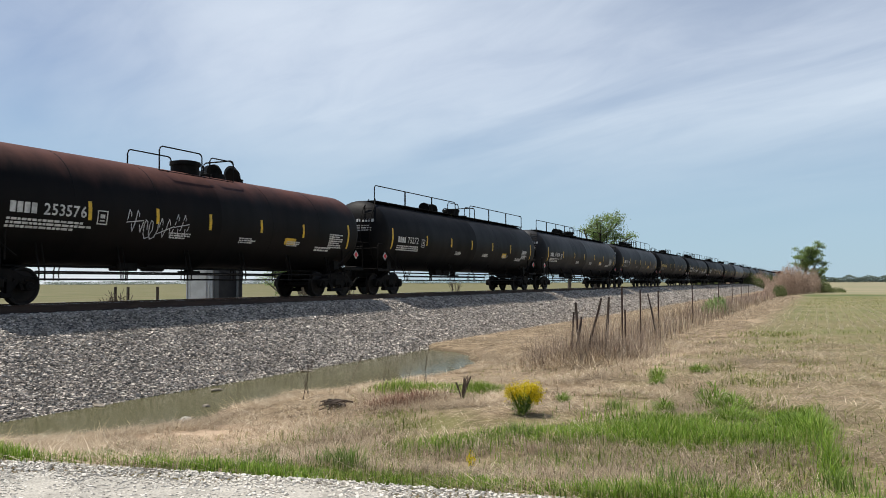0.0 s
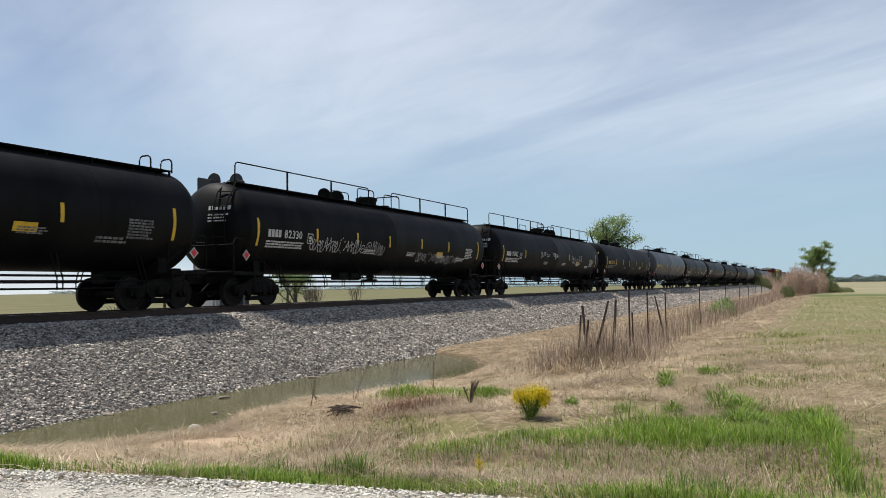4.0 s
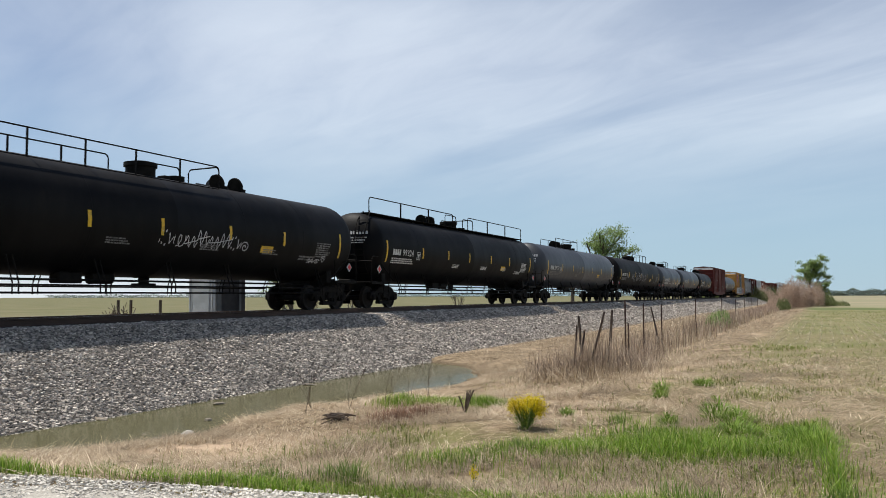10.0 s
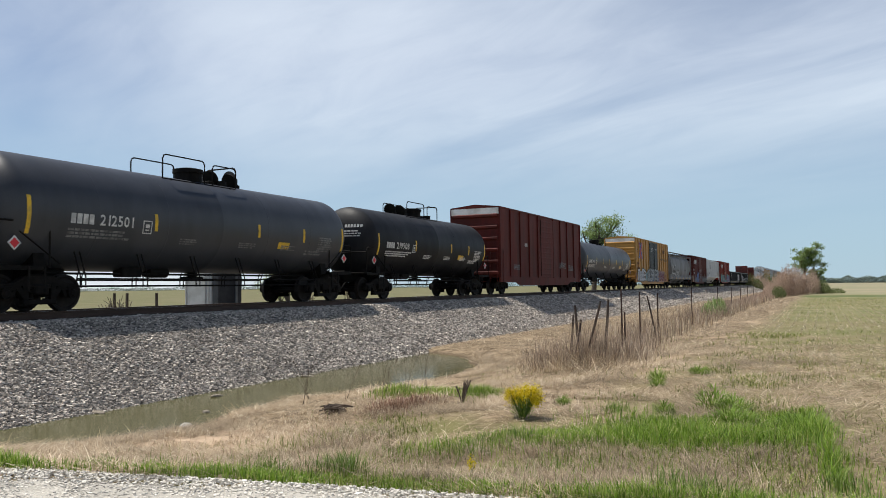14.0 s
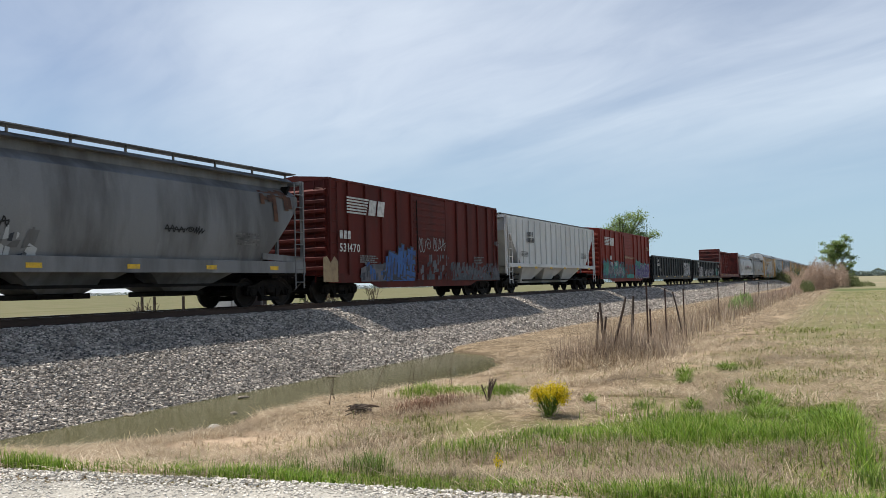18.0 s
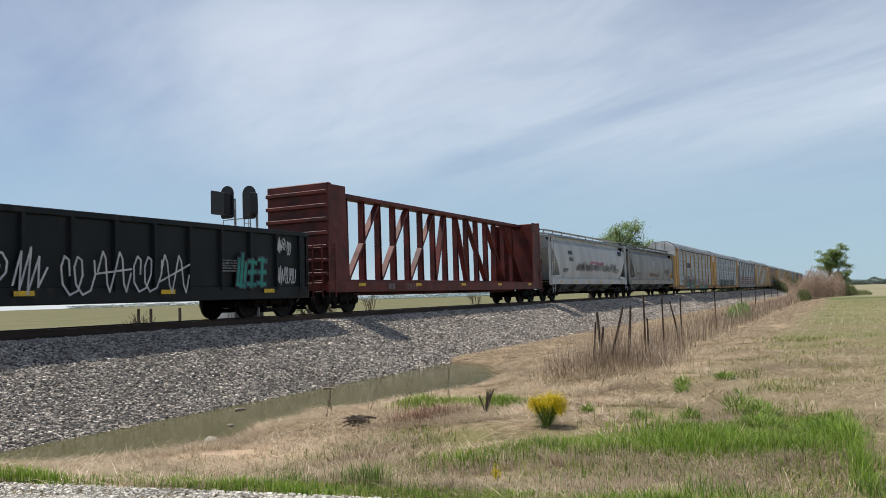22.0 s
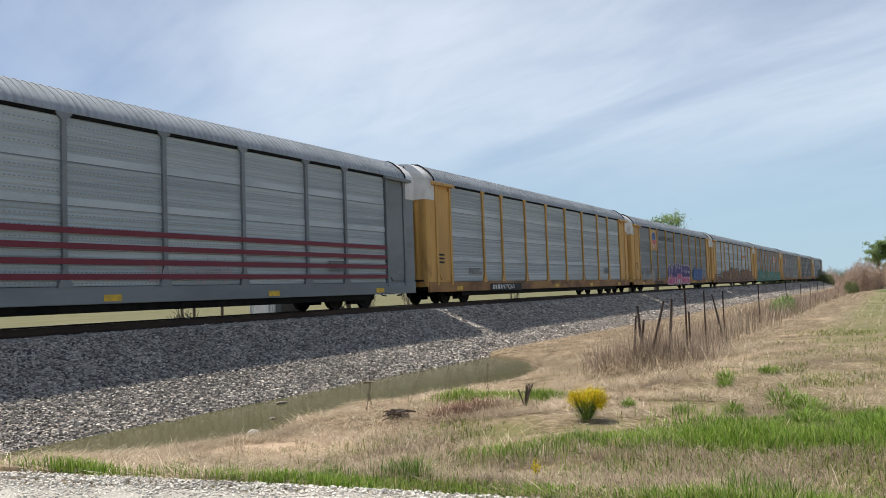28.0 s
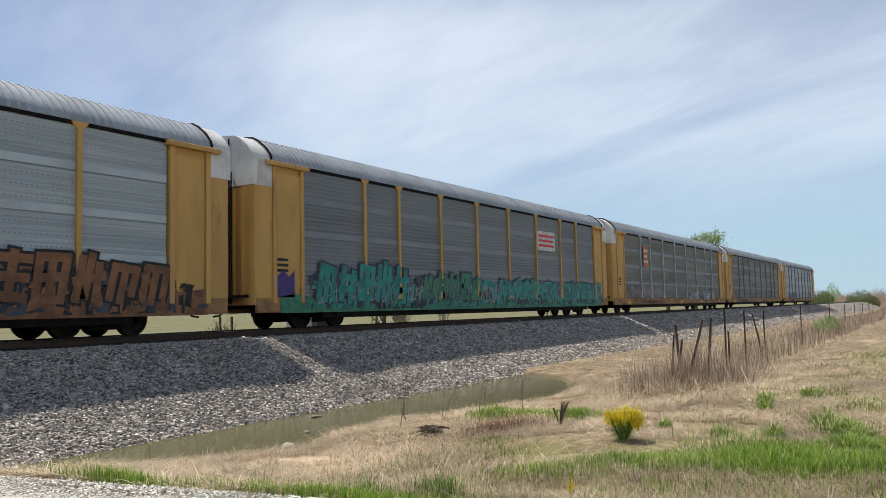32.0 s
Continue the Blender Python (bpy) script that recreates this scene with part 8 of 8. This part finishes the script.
for cx, cy, rx, ry, h, k in ((-5.2, 114, 0.9, 5, 3.0, 5000), (-4.3, 118, 1.3, 5, 4.3, 11000), (-2.9, 120, 1.3, 6, 4.0, 11000), (-1.4, 124, 1.5, 6, 3.6, 10000)):
    thicket(cx, cy, rx, ry, h, k, BRUSH, "fine reddish-brown leafless brush at the field's edge", size=0.075)
thicket(-5.7, 103, 0.6, 8, 1.7, 2600, BRUSH, "low thin brush in the fence line", size=0.075)
thicket(-4.5, 101, 0.8, 4, 1.5, 2200, DARKLEAF, "olive-green bush before the bare brush", size=0.09)
thicket(0.1, 128, 1.3, 7, 1.7, 2600, DARKLEAF, "dark olive bushes at the foot of the brush", size=0.12)
thicket(1.6, 127, 1.6, 6, 0.7, 1400, DARKLEAF, "low dark olive growth at the foot of the brush", size=0.1)
thicket(-5.5, 47, 0.7, 1.4, 1.1, 900, LEAF, "green bush in the fence line", size=0.09)
for cx, cy, rx, h, mat, tone in ((-27.4, 230, 4.0, 3.6, DARKLEAF, "olive-green"), (-25.8, 236, 3.2, 4.6, LEAF, "olive-green"), (-30.7, 240, 3, 2.8, DARKLEAF, "olive-green"), (-20.9, 225, 3.5, 2.6, BRUSH, "dry brown"), (-16.9, 215, 4.0, 3.4, DARKLEAF, "olive-green"), (-14.6, 222, 3.5, 3.2, BRUSH, "dry brown"), (-13.3, 260, 5, 3.6, DARKLEAF, "olive-green")):
    thicket(cx, cy, rx, 6, 1.4 * h, 6000, mat, tone + " bushes beyond the far end of the track", size=0.14)

# ---- fence posts ----
IRON = material("rusty_iron_post", (0.055, 0.035, 0.028), 0.85, second=(0.1, 0.06, 0.045), size=6, bump=0.2)
WOODPOST = material("grey_split_post", (0.055, 0.04, 0.034), 0.9, second=(0.1, 0.075, 0.06), size=5, stretch=(4, 4, 0.5), bump=0.4)


def fence_post(x, y, h, lean_x=0.0, lean_y=0.0, wood=False):
    g = Geo()
    z = float(ground_z(x, y)) - 0.1
    if wood:
        m = 7
        rr = random.Random(int(x * 100 + y * 10))
        vs = []
        for k in range(6):
            t = k / 5
            r = 0.04 * (1 - 0.4 * t)
            vs += [(lean_x * t * h + r * math.cos(6.2832 * i / m) * rr.uniform(0.8, 1.2) + 0.015 * math.sin(3 * t), lean_y * t * h + r * math.sin(6.2832 * i / m) * rr.uniform(0.8, 1.2), t * (h + 0.1)) for i in range(m)]
        fs = [(a * m + i, a * m + (i + 1) % m, (a + 1) * m + (i + 1) % m, (a + 1) * m + i) for a in range(5) for i in range(m)] + [tuple(5 * m + i for i in range(m))]
        g.add(vs, fs)
    else:
        t = (lean_x * h, lean_y * h, h + 0.1)
        g.beam((0, 0, 0), t, 0.045, 0.008).beam((0.0, 0.015, 0), (t[0], t[1] + 0.015, t[2]), 0.008, 0.03)
        for k in range(1, 14):
            q = k / 14
            g.box(t[0] * q - 0.01, t[0] * q + 0.01, t[1] * q - 0.012, t[1] * q - 0.002, t[2] * q - 0.012, t[2] * q + 0.012)
    ob = new("fence_post", g.mesh("fence_post", WOODPOST if wood else IRON))
    ob.location = (x, y, z)
    return tagged(ob, "leaning weathered wooden fence post in dry weeds" if wood else "rusty thin iron fence post in dry weeds", "fence post", "fence posts along the field")


for p in ((-5.35, 17.9, 1.22, 0.1, 0.0, True), (-5.05, 17.7, 1.4, -0.06, 0.02, True), (-5.0, 17.8, 1.5, 0.3, 0.0, True), (-4.62, 18.2, 1.5, 0.1, 0.0, True), (-5.2, 17.6, 1.1, 0.22, 0.0, True), (-4.85, 21.2, 1.75), (-4.93, 21.9, 1.1), (-5.27, 25.6, 1.7), (-5.4, 29.0, 1.5, -0.2, 0.0, True), (-5.4, 29.4, 1.6), (-5.35, 37.5, 1.75), (-5.5, 49.0, 1.7), (-5.6, 58.0, 1.6), (-5.7, 66.0, 1.6), (-5.8, 74.0, 1.6), (-5.9, 82.0, 1.6)):
    fence_post(*p)

# ---- small things on the bank ----
# flowering mustard
mustard = empty("mustard_plant", "bushy wild mustard plant with bright yellow flowers", "wildflower")
FX, FY = -3.62, 9.95
mustard.location = (FX, FY, float(ground_z(FX, FY)))
g = Geo()
tips = []
rng = random.Random(12)
for i in range(46):
    a, r, h = rng.uniform(0, 6.28), 0.2 * math.sqrt(rng.random()), rng.uniform(0.26, 0.44)
    tip = (r * 1.15 * math.cos(a), r * 1.15 * math.sin(a), h * (1.06 - 0.9 * r * r / 0.04 * 0.25))
    g.tube([(0.02 * math.cos(a), 0.02 * math.sin(a), 0), (tip[0] * 0.6, tip[1] * 0.6, h * 0.55), tip], 0.004, 4)
    tips.append(tip)
part("stalk", g, material("mustard_stem", (0.1, 0.17, 0.03), 0.6), mustard)
t = np.array(tips)
rep = np.repeat(t, 90, 0) + RS.normal(0, 0.036, (len(t) * 90, 3)) - np.array([0, 0, 0.03])
k = len(rep)
v, f = place_blades(rep[:, 0], rep[:, 1], rep[:, 2], np.full(k, 0.018), np.full(k, 0.016), RS.uniform(0, 1.5, k), RS.uniform(0, 6.28, k))
part("blossom", raw_mesh("blossom", v, f, PETAL), None, mustard, "clusters of yellow petals")
k = 420
a, r, h = RS.uniform(0, 6.28, k), 0.15 * np.sqrt(RS.rand(k)), RS.uniform(0.02, 0.27, k)
v, f = place_blades(r * np.cos(a), r * np.sin(a), h, RS.uniform(0.04, 0.1, k), RS.uniform(0.008, 0.016, k), RS.uniform(0.4, 1.4, k), a)
part("leaves", raw_mesh("leaves", v, f, WEED), None, mustard)

small = empty("mustard_seedling", "small mustard sprig with a few yellow flowers", "wildflower")
small.location = (-2.98, 6.75, float(ground_z(-2.98, 6.75)))
part("stalk", Geo().tube([(0, 0, 0), (0.01, 0, 0.09), (0.0, 0, 0.17)], 0.004, 4).tube([(0, 0, 0.06), (0.04, 0, 0.13)], 0.003, 4), bpy.data.materials["mustard_stem"], small)
k = 160
v, f = place_blades(RS.normal(0.01, 0.022, k), RS.normal(0, 0.02, k), RS.normal(0.15, 0.03, k), np.full(k, 0.016), np.full(k, 0.012), RS.uniform(0, 1.5, k), RS.uniform(0, 6.28, k))
part("blossom", raw_mesh("blossom", v, f, PETAL), None, small, "yellow petals")

# leafy weeds at the field's edge
for cx, cy, rr, hh in ((-1.38, 11.5, 0.26, 0.4), (-1.1, 11.2, 0.24, 0.25), (-2.68, 14.4, 0.16, 0.3), (-2.6, 13.9, 0.12, 0.16), (-0.2, 9.9, 0.35, 0.24), (-3.45, 11.2, 0.1, 0.14), (-1.9, 10.6, 0.14, 0.2), (-1.0, 10.2, 0.3, 0.18), (-2.1, 15.5, 0.2, 0.16)):
    k = int(480 * rr / 0.28)
    a, r = RS.uniform(0, 6.28, k), rr * np.sqrt(RS.rand(k))
    x, y = cx + r * np.cos(a), cy + r * np.sin(a)
    v, f = place_blades(x, y, ground_z(x, y) + hh * RS.rand(k) * (1 - 0.6 * r / rr), RS.uniform(0.05, 0.12, k), RS.uniform(0.008, 0.018, k), RS.uniform(0.2, 1.3, k), a)
    tagged(new("leafy_weed", raw_mesh("leafy_weed", v, f, WEED)), "bright green leafy weed at the field's edge", "weed", "leafy weeds", "stuff")


def twigs(name, x, y, n, h, spread, mat, label, category, fork=2, seed=1, r=0.008):
    """A bare shrub: forked thin stems."""
    rng = random.Random(seed)
    g = Geo()
    for i in range(n):
        a, s = rng.uniform(0, 6.28), spread * rng.uniform(0.3, 1)
        p0 = Vector((0.06 * spread * math.cos(a), 0.06 * spread * math.sin(a), -0.03))
        p2 = Vector((s * math.cos(a), s * math.sin(a), h * rng.uniform(0.7, 1.05)))
        p1 = (p0 + p2) / 2 + Vector((rng.uniform(-1, 1), rng.uniform(-1, 1), 0)) * spread * 0.15
        g.tube([p0, p1, p2], r, 5)
        for k in range(fork):
            q = p1.lerp(p2, rng.uniform(0.1, 0.8))
            g.tube([q, q + Vector((rng.uniform(-1, 1) * spread * 0.5, rng.uniform(-1, 1) * spread * 0.5, h * rng.uniform(0.12, 0.35)))], r * 0.6, 4)
    ob = new(name, g.mesh(name, mat))
    ob.location = (x, y, float(ground_z(x, y)))
    return tagged(ob, label, category, "bare shrubs")


twigs("bare_shrub", -5.25, 11.6, 6, 0.34, 0.16, TWIG, "small dark leafless shrub on the bank", "shrub", 2, 3, 0.012)
for i, (x, y) in enumerate(((-8.6, 11.9), (-8.0, 12.4), (-7.5, 12.9), (-7.2, 13.3), (-8.9, 12.6), (-6.9, 13.6))):
    twigs("dead_twig", x, y, 3, 0.8, 0.5, TWIG, "thin bare twigs standing at the water's edge", "twigs", 1, 20 + i, 0.004)
# heap of drift sticks
heap_ob = empty("driftwood_heap", "small dark heap of drifted sticks on straw", "sticks")
heap_ob.location = (-7.25, 10.95, float(ground_z(-7.25, 10.95)))
rng = random.Random(31)
for i in range(46):
    a, l = rng.uniform(0, 6.28), rng.uniform(0.12, 0.34)
    c = (rng.gauss(0, 0.08), rng.gauss(0, 0.08), 0.02 + 0.13 * rng.random())
    part("stick", Geo().tube([(c[0] - l / 2 * math.cos(a), c[1] - l / 2 * math.sin(a), c[2] - 0.02), (c[0], c[1], c[2] + 0.02), (c[0] + l / 2 * math.cos(a), c[1] + l / 2 * math.sin(a), c[2])], rng.uniform(0.006, 0.016), 5), TWIG, heap_ob)


def rock(x, y, sx, sy, sz, mat, label, seed, z=None):
    b = bmesh.new()
    bmesh.ops.create_icosphere(b, subdivisions=2, radius=0.5)
    rng = random.Random(seed)
    for q in b.verts:
        q.co *= 1 + 0.25 * noise.noise(q.co * 2.3 + Vector((seed, 0, 0)))
        q.co = Vector((q.co.x * sx, q.co.y * sy, max(-0.4, min(0.38, q.co.z)) * sz))
    me = bpy.data.meshes.new("rock")
    b.to_mesh(me)
    b.free()
    me.materials.append(mat)
    ob = new("rock", me)
    ob.location = (x, y, (float(ground_z(x, y)) if z is None else z) + sz * 0.15)
    ob.rotation_euler = (0.1 * rng.random(), 0.1 * rng.random(), rng.uniform(0, 3))
    return tagged(ob, label, "rock", "rocks at the water's edge")


PALE = material("pale_broken_slab", (0.5, 0.47, 0.42), 0.9, second=(0.35, 0.32, 0.28), size=5, bump=0.5)
MUDROCK = material("muddy_rock", (0.17, 0.145, 0.115), 0.9, second=(0.3, 0.26, 0.21), size=6, bump=0.4)
rock(-9.6, 10.05, 0.26, 0.16, 0.16, PALE, "pale broken stone slab at the water's edge", 2, WATER_Z - 0.01)
rock(-10.4, 11.4, 0.16, 0.12, 0.12, MUDROCK, "dark wet rock in the shallow water", 3, WATER_Z - 0.02)
rock(-10.1, 8.3, 0.3, 0.12, 0.08, PALE, "pale flat stone in the mud", 4, WATER_Z - 0.015)
for i in range(12):
    rng = random.Random(100 + i)
    yy = rng.uniform(6.9, 10.2)
    rock(-10.4 + 0.25 * (yy - 7) * 0.5 + rng.gauss(0, 0.28), yy, rng.uniform(0.04, 0.14), rng.uniform(0.04, 0.12), rng.uniform(0.03, 0.07), MUDROCK, "small muddy stone at the water's edge", 200 + i, WATER_Z - 0.02)
for i, (yy, xx) in enumerate(((10.6, -12.3), (13.2, -11.75), (9.3, -12.75), (17.0, -12.1))):
    rock(xx, yy, 0.34, 0.16, 0.08, MUDROCK, "flat grey slab at the foot of the ballast", 300 + i, WATER_Z)

# ---- trees ----


def tree(x, y, h, crown, label, seed, lean=0.0, leaves=5200, leaf=0.22, bare=0.0, low=0.3):
    """A tapered trunk, forked limbs, and a ragged crown of leaf clumps with gaps."""
    rng = random.Random(seed)
    ob = empty("tree", label, "tree", "trees by the track")
    ob.location = (x, y, float(ground_z(x, y)))
    trunk = Geo()
    top = Vector((lean * h * 0.5, 0, h * 0.55))
    trunk.cyl((0, 0, -0.1), (lean * h * 0.15, 0, h * 0.25), h * 0.028, h * 0.022, 10)
    trunk.cyl((lean * h * 0.15, 0, h * 0.25), top, h * 0.022, h * 0.012, 9)
    part("trunk", trunk, BARK, ob)
    pts = []
    for i in range(13):
        t = rng.uniform(low, 1.0)
        base = Vector((lean * h * 0.5 * t, 0, h * 0.55 * t + h * 0.02))
        a, el = rng.uniform(0, 6.28), rng.uniform(0.3, 1.1)
        ln = crown * rng.uniform(0.55, 1.05) * (1.15 - 0.5 * t)
        tip = base + Vector((math.cos(a) * math.cos(el) * ln + lean * ln * 0.8, math.sin(a) * math.cos(el) * ln, math.sin(el) * ln + h * 0.08))
        mid = base.lerp(tip, 0.5) + Vector((0, 0, -0.05 * ln))
        limb = Geo().tube([base, mid, tip], h * 0.007, 6)
        pts.append((mid, 0.6))
        pts.append((tip, 1.0))
        for k in range(5):
            q = mid.lerp(tip, rng.random())
            e = q + Vector((rng.uniform(-1, 1) + lean, rng.uniform(-1, 1), rng.uniform(-0.1, 1))) * ln * 0.38
            limb.tube([q, e], h * 0.003, 4)
            pts.append((e, 0.8))
        part("limb", limb, BARK, ob)
    c = np.array([p[0] for p in pts])
    w = np.array([p[1] for p in pts])
    leaves = int(leaves * 0.7)
    idx = RS.choice(len(c), leaves, p=w / w.sum())
    at = c[idx] + RS.normal(0, crown * 0.062, (leaves, 3)) * np.array([1.25, 1.25, 0.75])
    v, f = place_blades(at[:, 0], at[:, 1], at[:, 2], RS.uniform(0.6, 1.5, leaves) * leaf, np.full(leaves, leaf * 0.55), RS.uniform(0.2, 1.5, leaves), RS.uniform(0, 6.28, leaves), 0.3)
    part("crown", raw_mesh("crown", v, f, LEAF), None, ob, "wind-blown young green foliage")
    return ob


tree(-28.1, 106, 13.4, 5.6, "young wind-blown tree in fresh leaf behind the track", 5, 0.16, 15000, 0.2)
tree(-32.2, 108, 10.4, 3.3, "smaller young tree in fresh leaf behind the track", 6, 0.1, 2600, 0.2)
tree(-3.0, 168, 10.4, 4.2, "wind-blown tree in fresh leaf at the field's edge", 8, 0.14, 15000, 0.22)
tree(-1.2, 176, 5.0, 2.0, "small tree in fresh leaf at the field's edge", 9, 0.2, 4500, 0.22)
tree(-40.4, 54.0, 7.0, 3.2, "pale bushy willow beyond the track", 14, 0.0, 7500, 0.14, low=0.1)
tree(-43.5, 57.0, 5.0, 2.4, "low pale willow beyond the track", 15, 0.0, 3000, 0.13, low=0.1)
for i, (x, y, h) in enumerate(((-30.0, 42.0, 2.4), (-31.5, 44.0, 2.0), (-38.2, 60.0, 2.2), (-37.0, 80.0, 2.2), (-27.6, 24.6, 1.6))):
    twigs("bare_bush", x, y, 14, h, 0.9, TWIG, "bare brown bush beyond the track", "shrub", 3, 60 + i, 0.018)


def far_trees(name, x0, x1, y, h, n, mat, seed):
    rs = np.random.RandomState(seed)
    x = rs.uniform(x0, x1, n)
    hh = h * (0.55 + 0.45 * value_noise(x, x * 0, 14.0 / (x1 - x0) * 6, seed))
    z = hh * rs.rand(n) * 0.88 - 0.6
    yy = y + rs.normal(0, 6, n)
    s = h * 0.16
    v, f = place_blades(x, yy, z, rs.uniform(0.5, 1.4, n) * s, np.full(n, s * 0.7), rs.uniform(0, 1.5, n), rs.uniform(0, 6.28, n))
    stuff(name, v, f, mat, "distant line of trees on the horizon", "tree line")


# the haze of distance is mixed into this pale, low-contrast leaf colour
HAZEDLEAF = blades("distant_leaves", (0.14, 0.18, 0.15), (0.18, 0.22, 0.18), None, 1.0, 0.1)
far_trees("tree_line", -20, 900, 1150, 11, 40000, HAZEDLEAF, 3)
far_trees("tree_line", -1700, -60, 1300, 10, 22000, HAZEDLEAF, 4)
far_trees("tree_line", -2600, -1400, 700, 8, 14000, HAZEDLEAF, 5)

# ---- signal by the track ----
HUTGREY = material("pale_cabinet_paint", (0.6, 0.6, 0.58), 0.6, second=(0.5, 0.5, 0.48), size=2, bump=0.05)
SIGBLACK = material("signal_black", (0.02, 0.02, 0.022), 0.55, bump=0.05)
GALV = material("galvanised_pole", (0.35, 0.36, 0.37), 0.45, metal=0.6, second=(0.28, 0.29, 0.3), size=4, bump=0.05)
sig = empty("railway_signal", "two-headed railway signal on a pale equipment cabinet", "signal")
x0, x1, y0, y1, zb, zt = -23.9, -22.45, 24.9, 26.4, 0.2, 4.2
part("cabinet", Geo().box(x0, x1, y0, y1, zb, zt, 0.03), HUTGREY, sig, "pale grey steel cabinet")
part("cabinet_roof", Geo().prism([(x0 - 0.08, zt), (x1 + 0.08, zt), (x1 + 0.08, zt + 0.06), ((x0 + x1) / 2, zt + 0.16), (x0 - 0.08, zt + 0.06)], y0 - 0.08, y1 + 0.08), HUTGREY, sig)
for k in range(9):
    part("rib", Geo().box(x0 + 0.06 + k * 0.15, x0 + 0.12 + k * 0.15, y0 - 0.035, y0, zb, zt - 0.05, 0.01), HUTGREY, sig)
# added dark box over the +x face: the cabinet's shaded side as colour
part("side_case", Geo().box(x1, x1 + 0.3, y0 + 0.05, y1, zb, zt - 0.3, 0.02), material("dark_case_paint", (0.07, 0.072, 0.075), 0.55, second=(0.1, 0.1, 0.1), size=2, bump=0.05), sig, "dark grey box added for the cabinet's shaded side")
part("cabinet_door", Geo().box(x0 + 0.3, x1 - 0.3, y0 - 0.05, y0 - 0.035, zb + 0.5, zt - 0.6, 0.01), HUTGREY, sig)
for hx, hz, q in ((-23.3, 5.85, -1), (-22.1, 5.75, 1)):
    part("mast", Geo().cyl((hx, 26.0, zb), (hx, 26.0, hz + 0.2), 0.055, n=12), GALV, sig)
    plate = [(hx + 0.34 * math.cos(radians(a)), hz + 0.36 + 0.34 * math.sin(radians(a))) for a in range(0, 181, 15)] + [(hx - 0.34, hz - 0.62), (hx - 0.26, hz - 0.7), (hx + 0.26, hz - 0.7), (hx + 0.34, hz - 0.62)]
    head = part("background_plate", Geo().prism(plate, 25.5, 25.56), SIGBLACK, sig, "black round-topped signal backing")
    x2, x3 = sorted((hx + q * 0.48, hx + (0.26 if q < 0 else 0.1)))
    part("lamp_case", Geo().prism([(x2 + 0.05, hz - 0.52), (x3, hz - 0.58), (x3, hz + 0.34), (x2 + 0.05, hz + 0.5), (x2, hz + 0.44), (x2, hz - 0.48)] if q < 0 else [(x2, hz - 0.58), (x3 - 0.05, hz - 0.56), (x3, hz - 0.5), (x3, hz + 0.32), (x3 - 0.05, hz + 0.36), (x2, hz + 0.36)], 25.05, 25.5), SIGBLACK, head, "black lamp case with a long hood")
    part("bracket", Geo().box(hx - 0.07, hx + 0.07, 25.56, 25.98, hz - 0.3, hz + 0.1, 0.02), GALV, head)
part("ladder", ladder_geo(zt, 5.5, 0.4, 0.3), GALV, sig).location = (-22.8, 26.2, 0)
part("platform_rail", Geo().tube([(-23.6, 25.6, zt), (-23.6, 25.6, zt + 0.9), (-22.2, 25.6, zt + 0.9), (-22.2, 25.6, zt)], 0.025).tube([(-23.6, 25.6, zt + 0.5), (-22.2, 25.6, zt + 0.5)], 0.02), GALV, sig)
for x, y in ((-29.2, 26.0), (-28.4, 26.0), (-26.6, 26.0)):
    o = new("marker_post", Geo().box(-0.05, 0.05, -0.05, 0.05, 0, 1.9, 0.01).mesh("marker_post", WOODPOST))
    o.location = (x, y, float(ground_z(x, y)) - 0.05)
    tagged(o, "short grey wooden post beyond the track", "post", "posts beyond the track")



def run(t):
    """Metres the train has rolled by time t: it picks up a little speed between 18 and 23 seconds."""
    if t < 18:
        return 23.45 * t
    return 23.45 * t + 0.095 * (t - 18) ** 2 if t < 23 else 23.45 * 23 + 0.095 * 25 + 24.4 * (t - 23)


def motions():
    """The whole train runs as one towards -y."""
    for car, mid in CARS:
        walk(car, [(t, pose(TRACK_X, mid - run(t), RAIL_Z)) for t in (0, 6, 12, 17, 18, 19, 20, 21, 22, 23, 24, 28, 32)])


motions()
